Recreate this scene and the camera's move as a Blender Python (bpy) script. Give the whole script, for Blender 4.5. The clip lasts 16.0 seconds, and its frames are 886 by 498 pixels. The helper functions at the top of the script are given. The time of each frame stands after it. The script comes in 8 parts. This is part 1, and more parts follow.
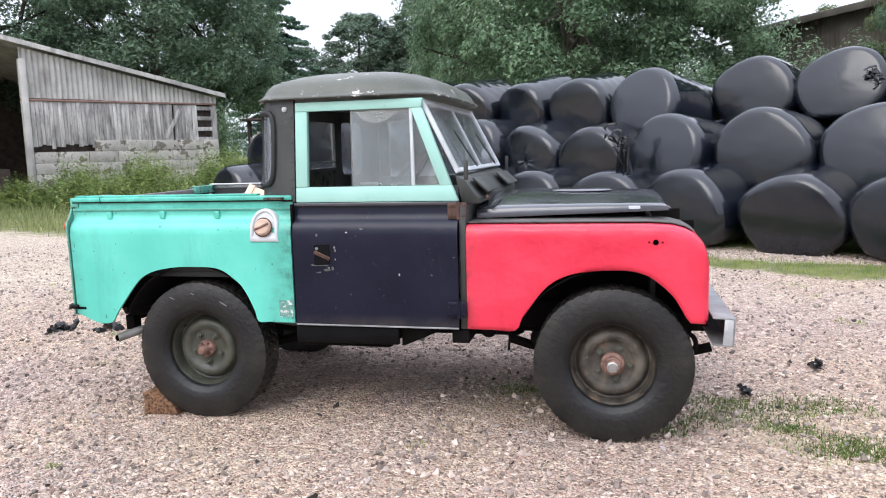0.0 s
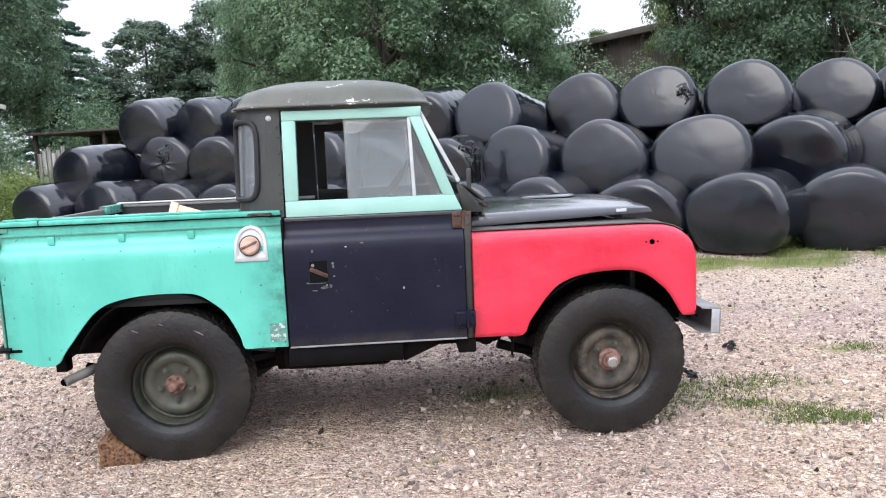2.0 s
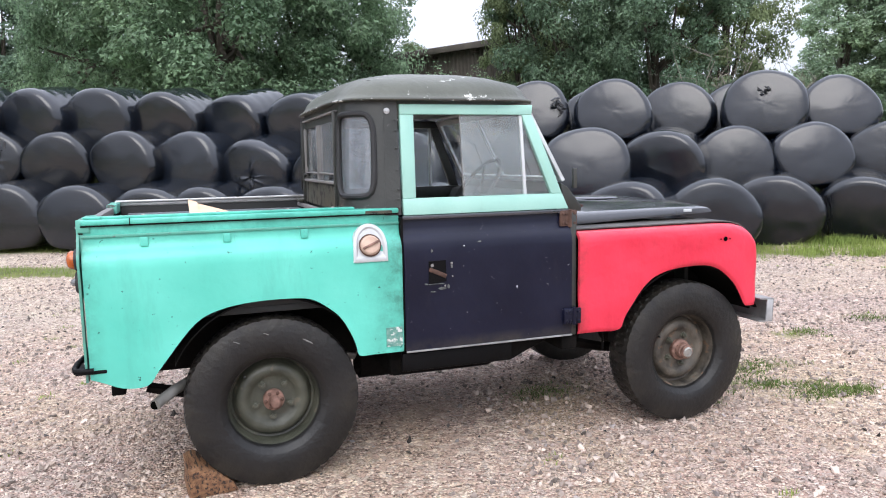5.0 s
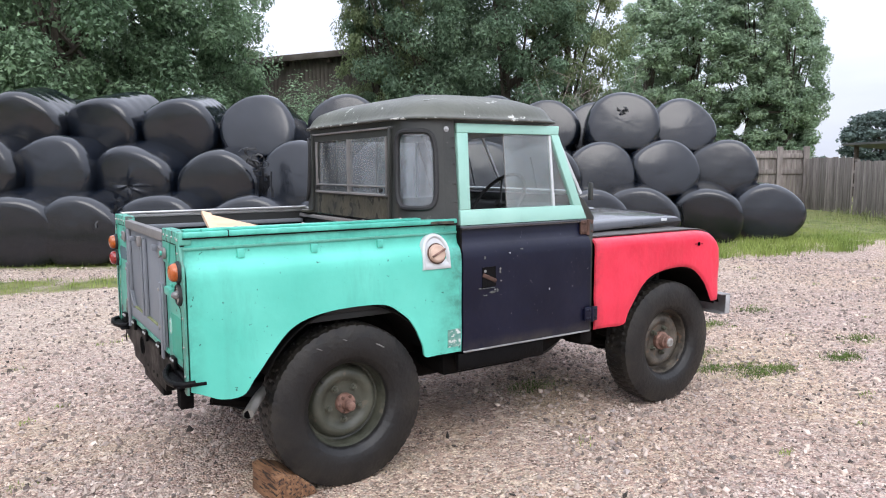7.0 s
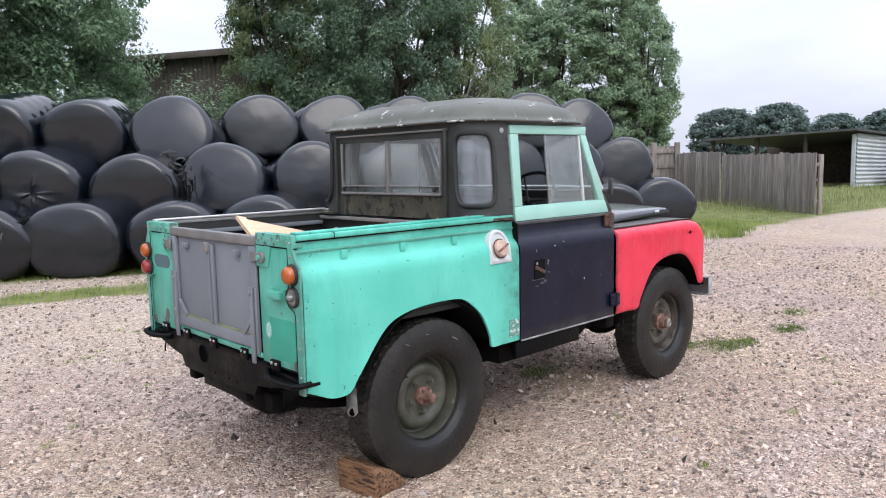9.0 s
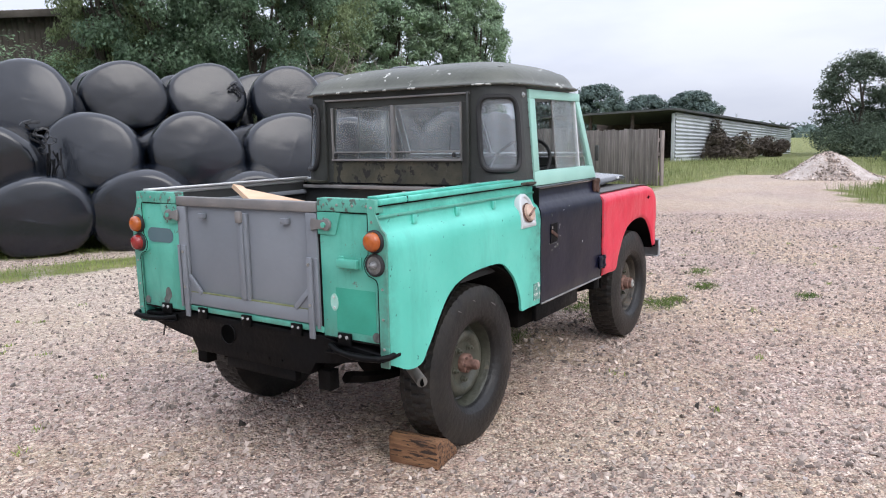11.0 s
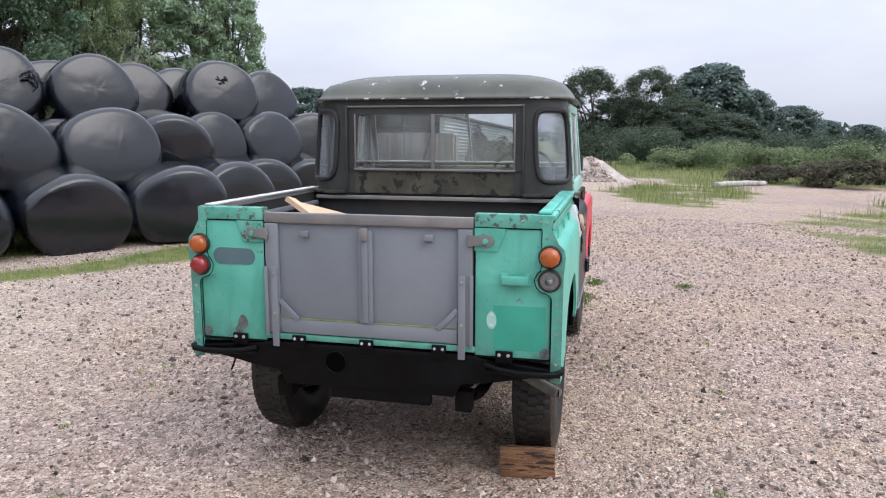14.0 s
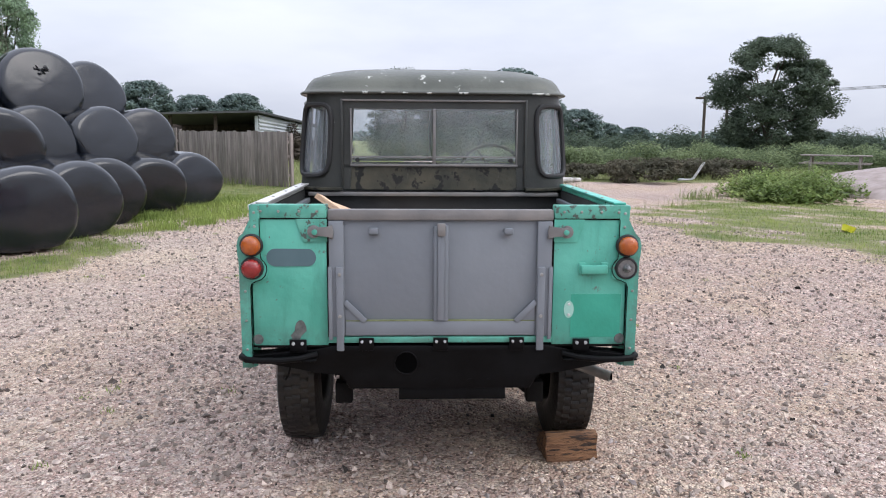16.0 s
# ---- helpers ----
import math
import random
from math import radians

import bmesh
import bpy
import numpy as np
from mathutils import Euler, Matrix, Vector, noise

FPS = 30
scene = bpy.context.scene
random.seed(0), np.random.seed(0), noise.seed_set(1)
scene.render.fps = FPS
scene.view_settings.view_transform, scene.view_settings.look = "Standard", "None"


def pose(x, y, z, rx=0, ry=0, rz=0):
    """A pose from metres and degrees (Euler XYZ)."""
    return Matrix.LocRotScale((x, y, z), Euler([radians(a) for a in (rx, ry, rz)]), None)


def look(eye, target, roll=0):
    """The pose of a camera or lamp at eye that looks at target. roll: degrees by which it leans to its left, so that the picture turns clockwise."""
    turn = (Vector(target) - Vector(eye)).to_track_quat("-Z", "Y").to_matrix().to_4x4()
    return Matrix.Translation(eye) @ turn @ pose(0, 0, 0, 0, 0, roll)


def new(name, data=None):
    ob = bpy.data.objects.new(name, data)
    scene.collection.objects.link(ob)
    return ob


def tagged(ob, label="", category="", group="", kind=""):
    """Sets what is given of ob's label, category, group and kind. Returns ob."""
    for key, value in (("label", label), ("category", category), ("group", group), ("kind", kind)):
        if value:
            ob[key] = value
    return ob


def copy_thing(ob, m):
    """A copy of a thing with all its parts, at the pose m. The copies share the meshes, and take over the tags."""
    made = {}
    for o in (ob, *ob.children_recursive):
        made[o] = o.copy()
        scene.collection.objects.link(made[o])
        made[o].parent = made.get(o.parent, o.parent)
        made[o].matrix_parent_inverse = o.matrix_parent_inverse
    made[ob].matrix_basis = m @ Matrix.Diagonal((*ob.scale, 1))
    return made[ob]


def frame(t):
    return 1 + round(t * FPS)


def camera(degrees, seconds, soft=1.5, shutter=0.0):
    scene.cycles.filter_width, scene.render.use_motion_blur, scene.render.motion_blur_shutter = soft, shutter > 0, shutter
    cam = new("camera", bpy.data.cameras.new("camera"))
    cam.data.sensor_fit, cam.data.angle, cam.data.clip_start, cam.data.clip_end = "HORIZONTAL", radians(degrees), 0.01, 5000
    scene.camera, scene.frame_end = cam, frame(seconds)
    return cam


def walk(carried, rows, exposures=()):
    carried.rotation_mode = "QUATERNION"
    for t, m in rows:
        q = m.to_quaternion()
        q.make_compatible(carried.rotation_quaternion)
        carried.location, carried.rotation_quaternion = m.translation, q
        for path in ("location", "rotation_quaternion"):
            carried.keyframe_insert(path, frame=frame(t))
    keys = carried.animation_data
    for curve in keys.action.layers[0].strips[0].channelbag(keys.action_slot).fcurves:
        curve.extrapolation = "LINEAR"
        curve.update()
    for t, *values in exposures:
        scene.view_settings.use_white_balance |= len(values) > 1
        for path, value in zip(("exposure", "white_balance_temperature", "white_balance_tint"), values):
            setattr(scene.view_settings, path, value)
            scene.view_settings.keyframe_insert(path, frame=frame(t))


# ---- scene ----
cam = camera(63.0, 16.0, soft=1.1)
PATH = [
    (0, (2.207, -4.294, 1.454), (1.764, -2.362, 1.186), -1.5),
    (0.5, (1.937, -4.298, 1.433), (1.639, -2.338, 1.172), -1.5),
    (1, (1.691, -4.25, 1.454), (1.537, -2.271, 1.21), -1.8),
    (1.5, (1.427, -4.298, 1.456), (1.419, -2.313, 1.217), -2.1),
    (2, (1.181, -4.343, 1.466), (1.293, -2.362, 1.216), -2.4),
    (2.5, (0.973, -4.277, 1.452), (1.173, -2.303, 1.199), -2.6),
    (3, (0.781, -4.183, 1.454), (1.064, -2.22, 1.193), -2.7),
    (3.5, (0.529, -4.205, 1.444), (0.902, -2.258, 1.176), -2.4),
    (4, (0.227, -4.227, 1.454), (0.685, -2.298, 1.192), -2.1),
    (4.2, (0.122, -4.188, 1.447), (0.614, -2.267, 1.187), -2.0),
    (6.3, (-1.036, -3.818, 1.488), (-0.092, -2.068, 1.272), 0.2),
    (6.5, (-1.139, -3.796, 1.488), (-0.156, -2.067, 1.271), 0.1),
    (7, (-1.427, -3.778, 1.502), (-0.347, -2.11, 1.277), -0.3),
    (7.5, (-1.604, -3.718, 1.494), (-0.451, -2.1, 1.27), -0.8),
    (8, (-1.772, -3.564, 1.497), (-0.563, -1.986, 1.277), -1.0),
    (8.5, (-2.014, -3.454, 1.502), (-0.734, -1.933, 1.283), -1.1),
    (8.7, (-2.136, -3.406, 1.519), (-0.824, -1.914, 1.296), -1.2),
    (10.8, (-2.84, -2.595, 1.478), (-1.223, -1.456, 1.181), -1.3),
    (11, (-2.899, -2.511, 1.473), (-1.251, -1.418, 1.17), -1.2),
    (11.5, (-3.017, -2.302, 1.479), (-1.307, -1.308, 1.179), -0.9),
    (12, (-3.165, -2.087, 1.472), (-1.402, -1.191, 1.176), -0.5),
    (12.5, (-3.316, -1.83, 1.515), (-1.507, -1.036, 1.206), -0.3),
    (13, (-3.302, -1.547, 1.499), (-1.451, -0.858, 1.181), -0.3),
    (13.5, (-3.355, -1.283, 1.518), (-1.464, -0.713, 1.203), -0.1),
    (14, (-3.501, -1.009, 1.547), (-1.58, -0.549, 1.236), 0.1),
    (14.5, (-3.527, -0.767, 1.537), (-1.586, -0.401, 1.22), 0.1),
    (15, (-3.512, -0.494, 1.547), (-1.553, -0.25, 1.223), -0.1),
    (15.5, (-3.583, -0.184, 1.526), (-1.61, -0.104, 1.203), 0.2),
    (16, (-3.595, 0.08, 1.516), (-1.62, 0.002, 1.207), 0.4),
]
walk(cam, [(t, look(eye, target, roll)) for t, eye, target, roll in PATH], [(0.0, 0.32), (4.0, 0.34), (7.0, 0.20), (11.0, 0.0), (16.0, -0.06)])

# ---- light ----
world = bpy.data.worlds.new("overcast_sky")
scene.world = world
world.use_nodes = True
wn, wl = world.node_tree.nodes, world.node_tree.links
wn.clear()
w_out = wn.new("ShaderNodeOutputWorld")
w_bg = wn.new("ShaderNodeBackground")
w_bg.inputs["Strength"].default_value = 0.1
w_sky = wn.new("ShaderNodeTexSky")
w_sky.sky_type = "NISHITA"
w_sky.sun_disc = False
SUN_ELEV, SUN_AZ = 43.0, -116.0
w_sky.sun_elevation = radians(SUN_ELEV)
w_sky.sun_rotation = radians(90.0 - SUN_AZ)
w_sky.dust_density, w_sky.air_density = 4.0, 1.0
w_co = wn.new("ShaderNodeTexCoord")
w_map = wn.new("ShaderNodeMapping")
w_map.inputs["Scale"].default_value = (1.0, 1.0, 3.5)
w_noise = wn.new("ShaderNodeTexNoise")
w_noise.inputs["Scale"].default_value = 2.2
w_noise.inputs["Detail"].default_value = 5.0
w_noise.inputs["Roughness"].default_value = 0.55
w_ramp = wn.new("ShaderNodeValToRGB")
w_ramp.color_ramp.elements[0].position, w_ramp.color_ramp.elements[0].color = 0.34, (5.75, 6.15, 7.45, 1)
w_ramp.color_ramp.elements[1].position, w_ramp.color_ramp.elements[1].color = 0.66, (7.15, 7.5, 8.6, 1)
w_mix = wn.new("ShaderNodeMix")
w_mix.data_type = "RGBA"
w_mix.inputs["Factor"].default_value = 0.93
wl.new(w_co.outputs["Generated"], w_map.inputs["Vector"])
wl.new(w_map.outputs["Vector"], w_noise.inputs["Vector"])
wl.new(w_noise.outputs["Fac"], w_ramp.inputs["Fac"])
wl.new(w_sky.outputs["Color"], w_mix.inputs["A"])
wl.new(w_ramp.outputs["Color"], w_mix.inputs["B"])
w_sep = wn.new("ShaderNodeSeparateXYZ")
wl.new(w_co.outputs["Generated"], w_sep.inputs["Vector"])
w_grad = wn.new("ShaderNodeMapRange")  # an overcast sky: the zenith three times as bright as the horizon
w_grad.inputs["To Min"].default_value, w_grad.inputs["To Max"].default_value = 1.1, 3.4
wl.new(w_sep.outputs["Z"], w_grad.inputs["Value"])
w_mul = wn.new("ShaderNodeVectorMath")
w_mul.operation = "SCALE"
wl.new(w_mix.outputs["Result"], w_mul.inputs[0])
wl.new(w_grad.outputs["Result"], w_mul.inputs["Scale"])
wl.new(w_mul.outputs["Vector"], w_bg.inputs["Color"])
wl.new(w_bg.outputs["Background"], w_out.inputs["Surface"])

sun = new("sun", bpy.data.lights.new("sun", "SUN"))
sun.data.energy, sun.data.angle, sun.data.color = 1.25, radians(40), (1.0, 0.98, 0.955)
ca, sa, ce, se = math.cos(radians(SUN_AZ)), math.sin(radians(SUN_AZ)), math.cos(radians(SUN_ELEV)), math.sin(radians(SUN_ELEV))
sun.matrix_world = look((30 * ca * ce, 30 * sa * ce, 30 * se), (0, 0, 0))

# ---- materials ----


def surf(name, c1, c2, scale=6.0, rough=0.6, rough2=None, metal=0.0, bump=0.0, bump_scale=60.0, spots=None, spot_scale=9.0, spot_at=0.68, random=0.0, stretch=(1, 1, 1), coat=0.0, spec=0.5, island=False, spot_rough=0.8, streak=None, streak_scale=5.0, streak_at=0.58, leaf=0.0, grime=()):
    """Two mixed colours, fine grain, an optional third colour in chips or stains, and relief."""
    m = bpy.data.materials.new(name)
    m.use_nodes = True
    n, l = m.node_tree.nodes, m.node_tree.links
    b = n["Principled BSDF"]
    tc = n.new("ShaderNodeTexCoord")
    mp = n.new("ShaderNodeMapping")
    mp.inputs["Scale"].default_value = stretch
    l.new(tc.outputs["Object"], mp.inputs["Vector"])
    big = n.new("ShaderNodeTexNoise")
    big.inputs["Scale"].default_value, big.inputs["Detail"].default_value = scale, 6.0
    l.new(mp.outputs["Vector"], big.inputs["Vector"])
    ramp = n.new("ShaderNodeValToRGB")
    ramp.color_ramp.elements[0].position, ramp.color_ramp.elements[1].position = 0.32, 0.68
    ramp.color_ramp.elements[0].color, ramp.color_ramp.elements[1].color = (*c1, 1), (*c2, 1)
    l.new(big.outputs["Fac"], ramp.inputs["Fac"])
    col = ramp.outputs["Color"]
    if random:
        if island:
            geo = n.new("ShaderNodeNewGeometry")
            rnd = geo.outputs["Random Per Island"]
        else:
            rnd = n.new("ShaderNodeObjectInfo").outputs["Random"]
        mr = n.new("ShaderNodeMapRange")
        mr.inputs["To Min"].default_value, mr.inputs["To Max"].default_value = 1 - random, 1 + random
        l.new(rnd, mr.inputs["Value"])
        mul = n.new("ShaderNodeVectorMath")
        mul.operation = "SCALE"
        l.new(col, mul.inputs[0])
        l.new(mr.outputs["Result"], mul.inputs["Scale"])
        col = mul.outputs["Vector"]
    b.inputs["Roughness"].default_value = rough
    if spots:
        sp = n.new("ShaderNodeTexNoise")
        sp.inputs["Scale"].default_value, sp.inputs["Detail"].default_value, sp.inputs["Roughness"].default_value = spot_scale, 8.0, 0.62
        l.new(mp.outputs["Vector"], sp.inputs["Vector"])
        sr = n.new("ShaderNodeValToRGB")
        sr.color_ramp.elements[0].position, sr.color_ramp.elements[1].position = spot_at, spot_at + 0.035
        l.new(sp.outputs["Fac"], sr.inputs["Fac"])
        mx = n.new("ShaderNodeMix")
        mx.data_type = "RGBA"
        mx.inputs["B"].default_value = (*spots, 1)
        l.new(sr.outputs["Color"], mx.inputs["Factor"])
        l.new(col, mx.inputs["A"])
        col = mx.outputs["Result"]
        mr2 = n.new("ShaderNodeMapRange")
        mr2.inputs["To Min"].default_value, mr2.inputs["To Max"].default_value = rough, spot_rough
        l.new(sr.outputs["Color"], mr2.inputs["Value"])
        l.new(mr2.outputs["Result"], b.inputs["Roughness"])
    elif rough2 is not None:
        mr3 = n.new("ShaderNodeMapRange")
        mr3.inputs["From Min"].default_value, mr3.inputs["From Max"].default_value = 0.3, 0.7
        mr3.inputs["To Min"].default_value, mr3.inputs["To Max"].default_value = rough, rough2
        l.new(big.outputs["Fac"], mr3.inputs["Value"])
        l.new(mr3.outputs["Result"], b.inputs["Roughness"])
    if streak:
        sm = n.new("ShaderNodeMapping")
        sm.inputs["Scale"].default_value = (streak_scale, streak_scale, streak_scale * 0.22)
        l.new(tc.outputs["Object"], sm.inputs["Vector"])
        st = n.new("ShaderNodeTexNoise")
        st.inputs["Scale"].default_value, st.inputs["Detail"].default_value, st.inputs["Roughness"].default_value = 1.0, 7.0, 0.7
        l.new(sm.outputs["Vector"], st.inputs["Vector"])
        sr2 = n.new("ShaderNodeMapRange")
        sr2.inputs["From Min"].default_value, sr2.inputs["From Max"].default_value = streak_at, streak_at + 0.22
        sr2.inputs["To Max"].default_value = 0.75
        l.new(st.outputs["Fac"], sr2.inputs["Value"])
        sx2 = n.new("ShaderNodeMix")
        sx2.data_type = "RGBA"
        sx2.inputs["B"].default_value = (*streak, 1)
        l.new(sr2.outputs["Result"], sx2.inputs["Factor"])
        l.new(col, sx2.inputs["A"])
        col = sx2.outputs["Result"]
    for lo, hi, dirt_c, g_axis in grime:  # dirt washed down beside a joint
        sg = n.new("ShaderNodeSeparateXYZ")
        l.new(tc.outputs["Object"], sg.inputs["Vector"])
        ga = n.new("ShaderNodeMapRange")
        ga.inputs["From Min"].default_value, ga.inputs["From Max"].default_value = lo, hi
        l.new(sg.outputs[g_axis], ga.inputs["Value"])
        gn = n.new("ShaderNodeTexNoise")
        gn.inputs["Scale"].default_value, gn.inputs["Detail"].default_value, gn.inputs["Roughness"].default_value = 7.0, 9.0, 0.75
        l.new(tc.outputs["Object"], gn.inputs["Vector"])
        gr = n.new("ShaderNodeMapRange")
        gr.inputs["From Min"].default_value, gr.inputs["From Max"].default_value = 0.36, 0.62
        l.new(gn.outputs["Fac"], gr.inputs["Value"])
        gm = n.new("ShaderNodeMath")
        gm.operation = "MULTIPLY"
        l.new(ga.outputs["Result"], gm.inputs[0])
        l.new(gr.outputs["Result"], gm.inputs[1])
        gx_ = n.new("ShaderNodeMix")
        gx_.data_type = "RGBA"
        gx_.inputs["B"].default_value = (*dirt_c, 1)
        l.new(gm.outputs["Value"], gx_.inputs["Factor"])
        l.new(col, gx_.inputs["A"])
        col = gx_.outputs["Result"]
    l.new(col, b.inputs["Base Color"])
    b.inputs["Metallic"].default_value = metal
    if leaf:  # thin leaves let some light through
        tr = n.new("ShaderNodeBsdfTranslucent")
        ms = n.new("ShaderNodeMixShader")
        ms.inputs["Fac"].default_value = leaf
        l.new(col, tr.inputs["Color"])
        l.new(b.outputs["BSDF"], ms.inputs[1])
        l.new(tr.outputs["BSDF"], ms.inputs[2])
        l.new(ms.outputs["Shader"], n["Material Output"].inputs["Surface"])
    b.inputs["Coat Weight"].default_value = coat
    b.inputs["Specular IOR Level"].default_value = spec
    if bump:
        fine = n.new("ShaderNodeTexNoise")
        fine.inputs["Scale"].default_value, fine.inputs["Detail"].default_value = bump_scale, 5.0
        l.new(mp.outputs["Vector"], fine.inputs["Vector"])
        bp = n.new("ShaderNodeBump")
        bp.inputs["Strength"].default_value, bp.inputs["Distance"].default_value = bump, 0.02
        l.new(fine.outputs["Fac"], bp.inputs["Height"])
        l.new(bp.outputs["Normal"], b.inputs["Normal"])
    return m


def glass(name, tint, dirt, dirt_colour, stretch=(6, 6, 2)):
    """A thin clear pane: see-through with a mirror's gloss by Fresnel, and an uneven film of dirt."""
    m = bpy.data.materials.new(name)
    m.use_nodes = True
    n, l = m.node_tree.nodes, m.node_tree.links
    n.clear()
    out = n.new("ShaderNodeOutputMaterial")
    clear = n.new("ShaderNodeBsdfTransparent")
    clear.inputs["Color"].default_value = (*tint, 1)
    gloss = n.new("ShaderNodeBsdfGlossy")
    gloss.inputs["Roughness"].default_value = 0.03
    face = n.new("ShaderNodeLayerWeight")
    face.inputs["Blend"].default_value = 0.5
    p5 = n.new("ShaderNodeMath")
    p5.operation = "POWER"
    p5.inputs[1].default_value = 5.0
    fres = n.new("ShaderNodeMath")
    fres.operation = "MULTIPLY_ADD"
    fres.inputs[1].default_value, fres.inputs[2].default_value = 0.9, 0.045
    l.new(face.outputs["Facing"], p5.inputs[0])
    l.new(p5.outputs["Value"], fres.inputs[0])
    a = n.new("ShaderNodeMixShader")
    l.new(fres.outputs["Value"], a.inputs["Fac"])
    l.new(clear.outputs["BSDF"], a.inputs[1])
    l.new(gloss.outputs["BSDF"], a.inputs[2])
    film = n.new("ShaderNodeBsdfDiffuse")
    film.inputs["Color"].default_value = (*dirt_colour, 1)
    tc = n.new("ShaderNodeTexCoord")
    mp = n.new("ShaderNodeMapping")
    mp.inputs["Scale"].default_value = stretch
    nz = n.new("ShaderNodeTexNoise")
    nz.inputs["Scale"].default_value, nz.inputs["Detail"].default_value = 1.6, 2.5
    mr = n.new("ShaderNodeMapRange")
    mr.inputs["From Min"].default_value, mr.inputs["From Max"].default_value = 0.3, 0.75
    mr.inputs["To Min"].default_value, mr.inputs["To Max"].default_value = dirt * 0.4, dirt * 1.6
    l.new(tc.outputs["Object"], mp.inputs["Vector"])
    l.new(mp.outputs["Vector"], nz.inputs["Vector"])
    l.new(nz.outputs["Fac"], mr.inputs["Value"])
    c = n.new("ShaderNodeMixShader")
    l.new(mr.outputs["Result"], c.inputs["Fac"])
    l.new(a.outputs["Shader"], c.inputs[1])
    l.new(film.outputs["BSDF"], c.inputs[2])
    l.new(c.outputs["Shader"], out.inputs["Surface"])
    return m


def bale_film():
    """Stretched black film: satin, with fine crinkles, long taut folds and dusty bands."""
    m = bpy.data.materials.new("black_bale_wrap")
    m.use_nodes = True
    n, l = m.node_tree.nodes, m.node_tree.links
    b = n["Principled BSDF"]
    tc = n.new("ShaderNodeTexCoord")
    info = n.new("ShaderNodeObjectInfo")
    shift = n.new("ShaderNodeVectorMath")
    shift.operation = "ADD"
    l.new(tc.outputs["Object"], shift.inputs[0])
    spread = n.new("ShaderNodeVectorMath")
    spread.operation = "SCALE"
    spread.inputs["Scale"].default_value = 40.0
    l.new(info.outputs["Random"], spread.inputs[0])
    l.new(spread.outputs["Vector"], shift.inputs[1])

    def tex(scale, detail, rough_, stretch, dist=0.0):
        mp = n.new("ShaderNodeMapping")
        mp.inputs["Scale"].default_value = stretch
        l.new(shift.outputs["Vector"], mp.inputs["Vector"])
        t = n.new("ShaderNodeTexNoise")
        t.inputs["Scale"].default_value, t.inputs["Detail"].default_value = scale, detail
        t.inputs["Roughness"].default_value, t.inputs["Distortion"].default_value = rough_, dist
        l.new(mp.outputs["Vector"], t.inputs["Vector"])
        return t.outputs["Fac"]

    def remap(v, a0, a1, b0, b1):
        r = n.new("ShaderNodeMapRange")
        for k, x in (("From Min", a0), ("From Max", a1), ("To Min", b0), ("To Max", b1)):
            r.inputs[k].default_value = x
        l.new(v, r.inputs["Value"])
        return r.outputs["Result"]

    big = tex(1.4, 5.0, 0.55, (1, 1, 1))
    ramp = n.new("ShaderNodeValToRGB")
    ramp.color_ramp.elements[0].position, ramp.color_ramp.elements[0].color = 0.33, (0.0030, 0.0046, 0.0082, 1)
    ramp.color_ramp.elements[1].position, ramp.color_ramp.elements[1].color = 0.70, (0.0070, 0.0096, 0.0150, 1)
    l.new(big, ramp.inputs["Fac"])
    tone = n.new("ShaderNodeVectorMath")
    tone.operation = "SCALE"
    l.new(ramp.outputs["Color"], tone.inputs[0])
    l.new(remap(info.outputs["Random"], 0, 1, 0.75, 1.3), tone.inputs["Scale"])
    dust = n.new("ShaderNodeMix")
    dust.data_type = "RGBA"
    dust.inputs["B"].default_value = (0.040, 0.038, 0.036, 1)
    l.new(remap(tex(3.2, 9.0, 0.7, (1, 1, 0.6)), 0.60, 0.82, 0.0, 0.35), dust.inputs["Factor"])
    l.new(tone.outputs["Vector"], dust.inputs["A"])
    l.new(dust.outputs["Result"], b.inputs["Base Color"])
    sep = n.new("ShaderNodeSeparateXYZ")
    l.new(tc.outputs["Object"], sep.inputs["Vector"])
    slack = n.new("ShaderNodeMath")
    slack.operation = "MULTIPLY"
    l.new(remap(sep.outputs["Y"], -0.60, -0.40, 0.80, 0.42), slack.inputs[0])
    l.new(remap(big, 0.3, 0.7, 0.22, 0.34), slack.inputs[1])
    l.new(slack.outputs["Value"], b.inputs["Roughness"])
    b.inputs["Specular IOR Level"].default_value = 0.70
    folds = n.new("ShaderNodeBump")
    folds.inputs["Strength"].default_value, folds.inputs["Distance"].default_value = 0.022, 0.05
    l.new(tex(2.6, 3.0, 0.5, (1, 2.2, 1), 1.4), folds.inputs["Height"])
    fine = n.new("ShaderNodeBump")
    fine.inputs["Strength"].default_value, fine.inputs["Distance"].default_value = 0.045, 0.012
    l.new(tex(11.0, 6.0, 0.62, (1, 1, 1.6), 0.8), fine.inputs["Height"])
    l.new(folds.outputs["Normal"], fine.inputs["Normal"])
    l.new(fine.outputs["Normal"], b.inputs["Normal"])
    return m


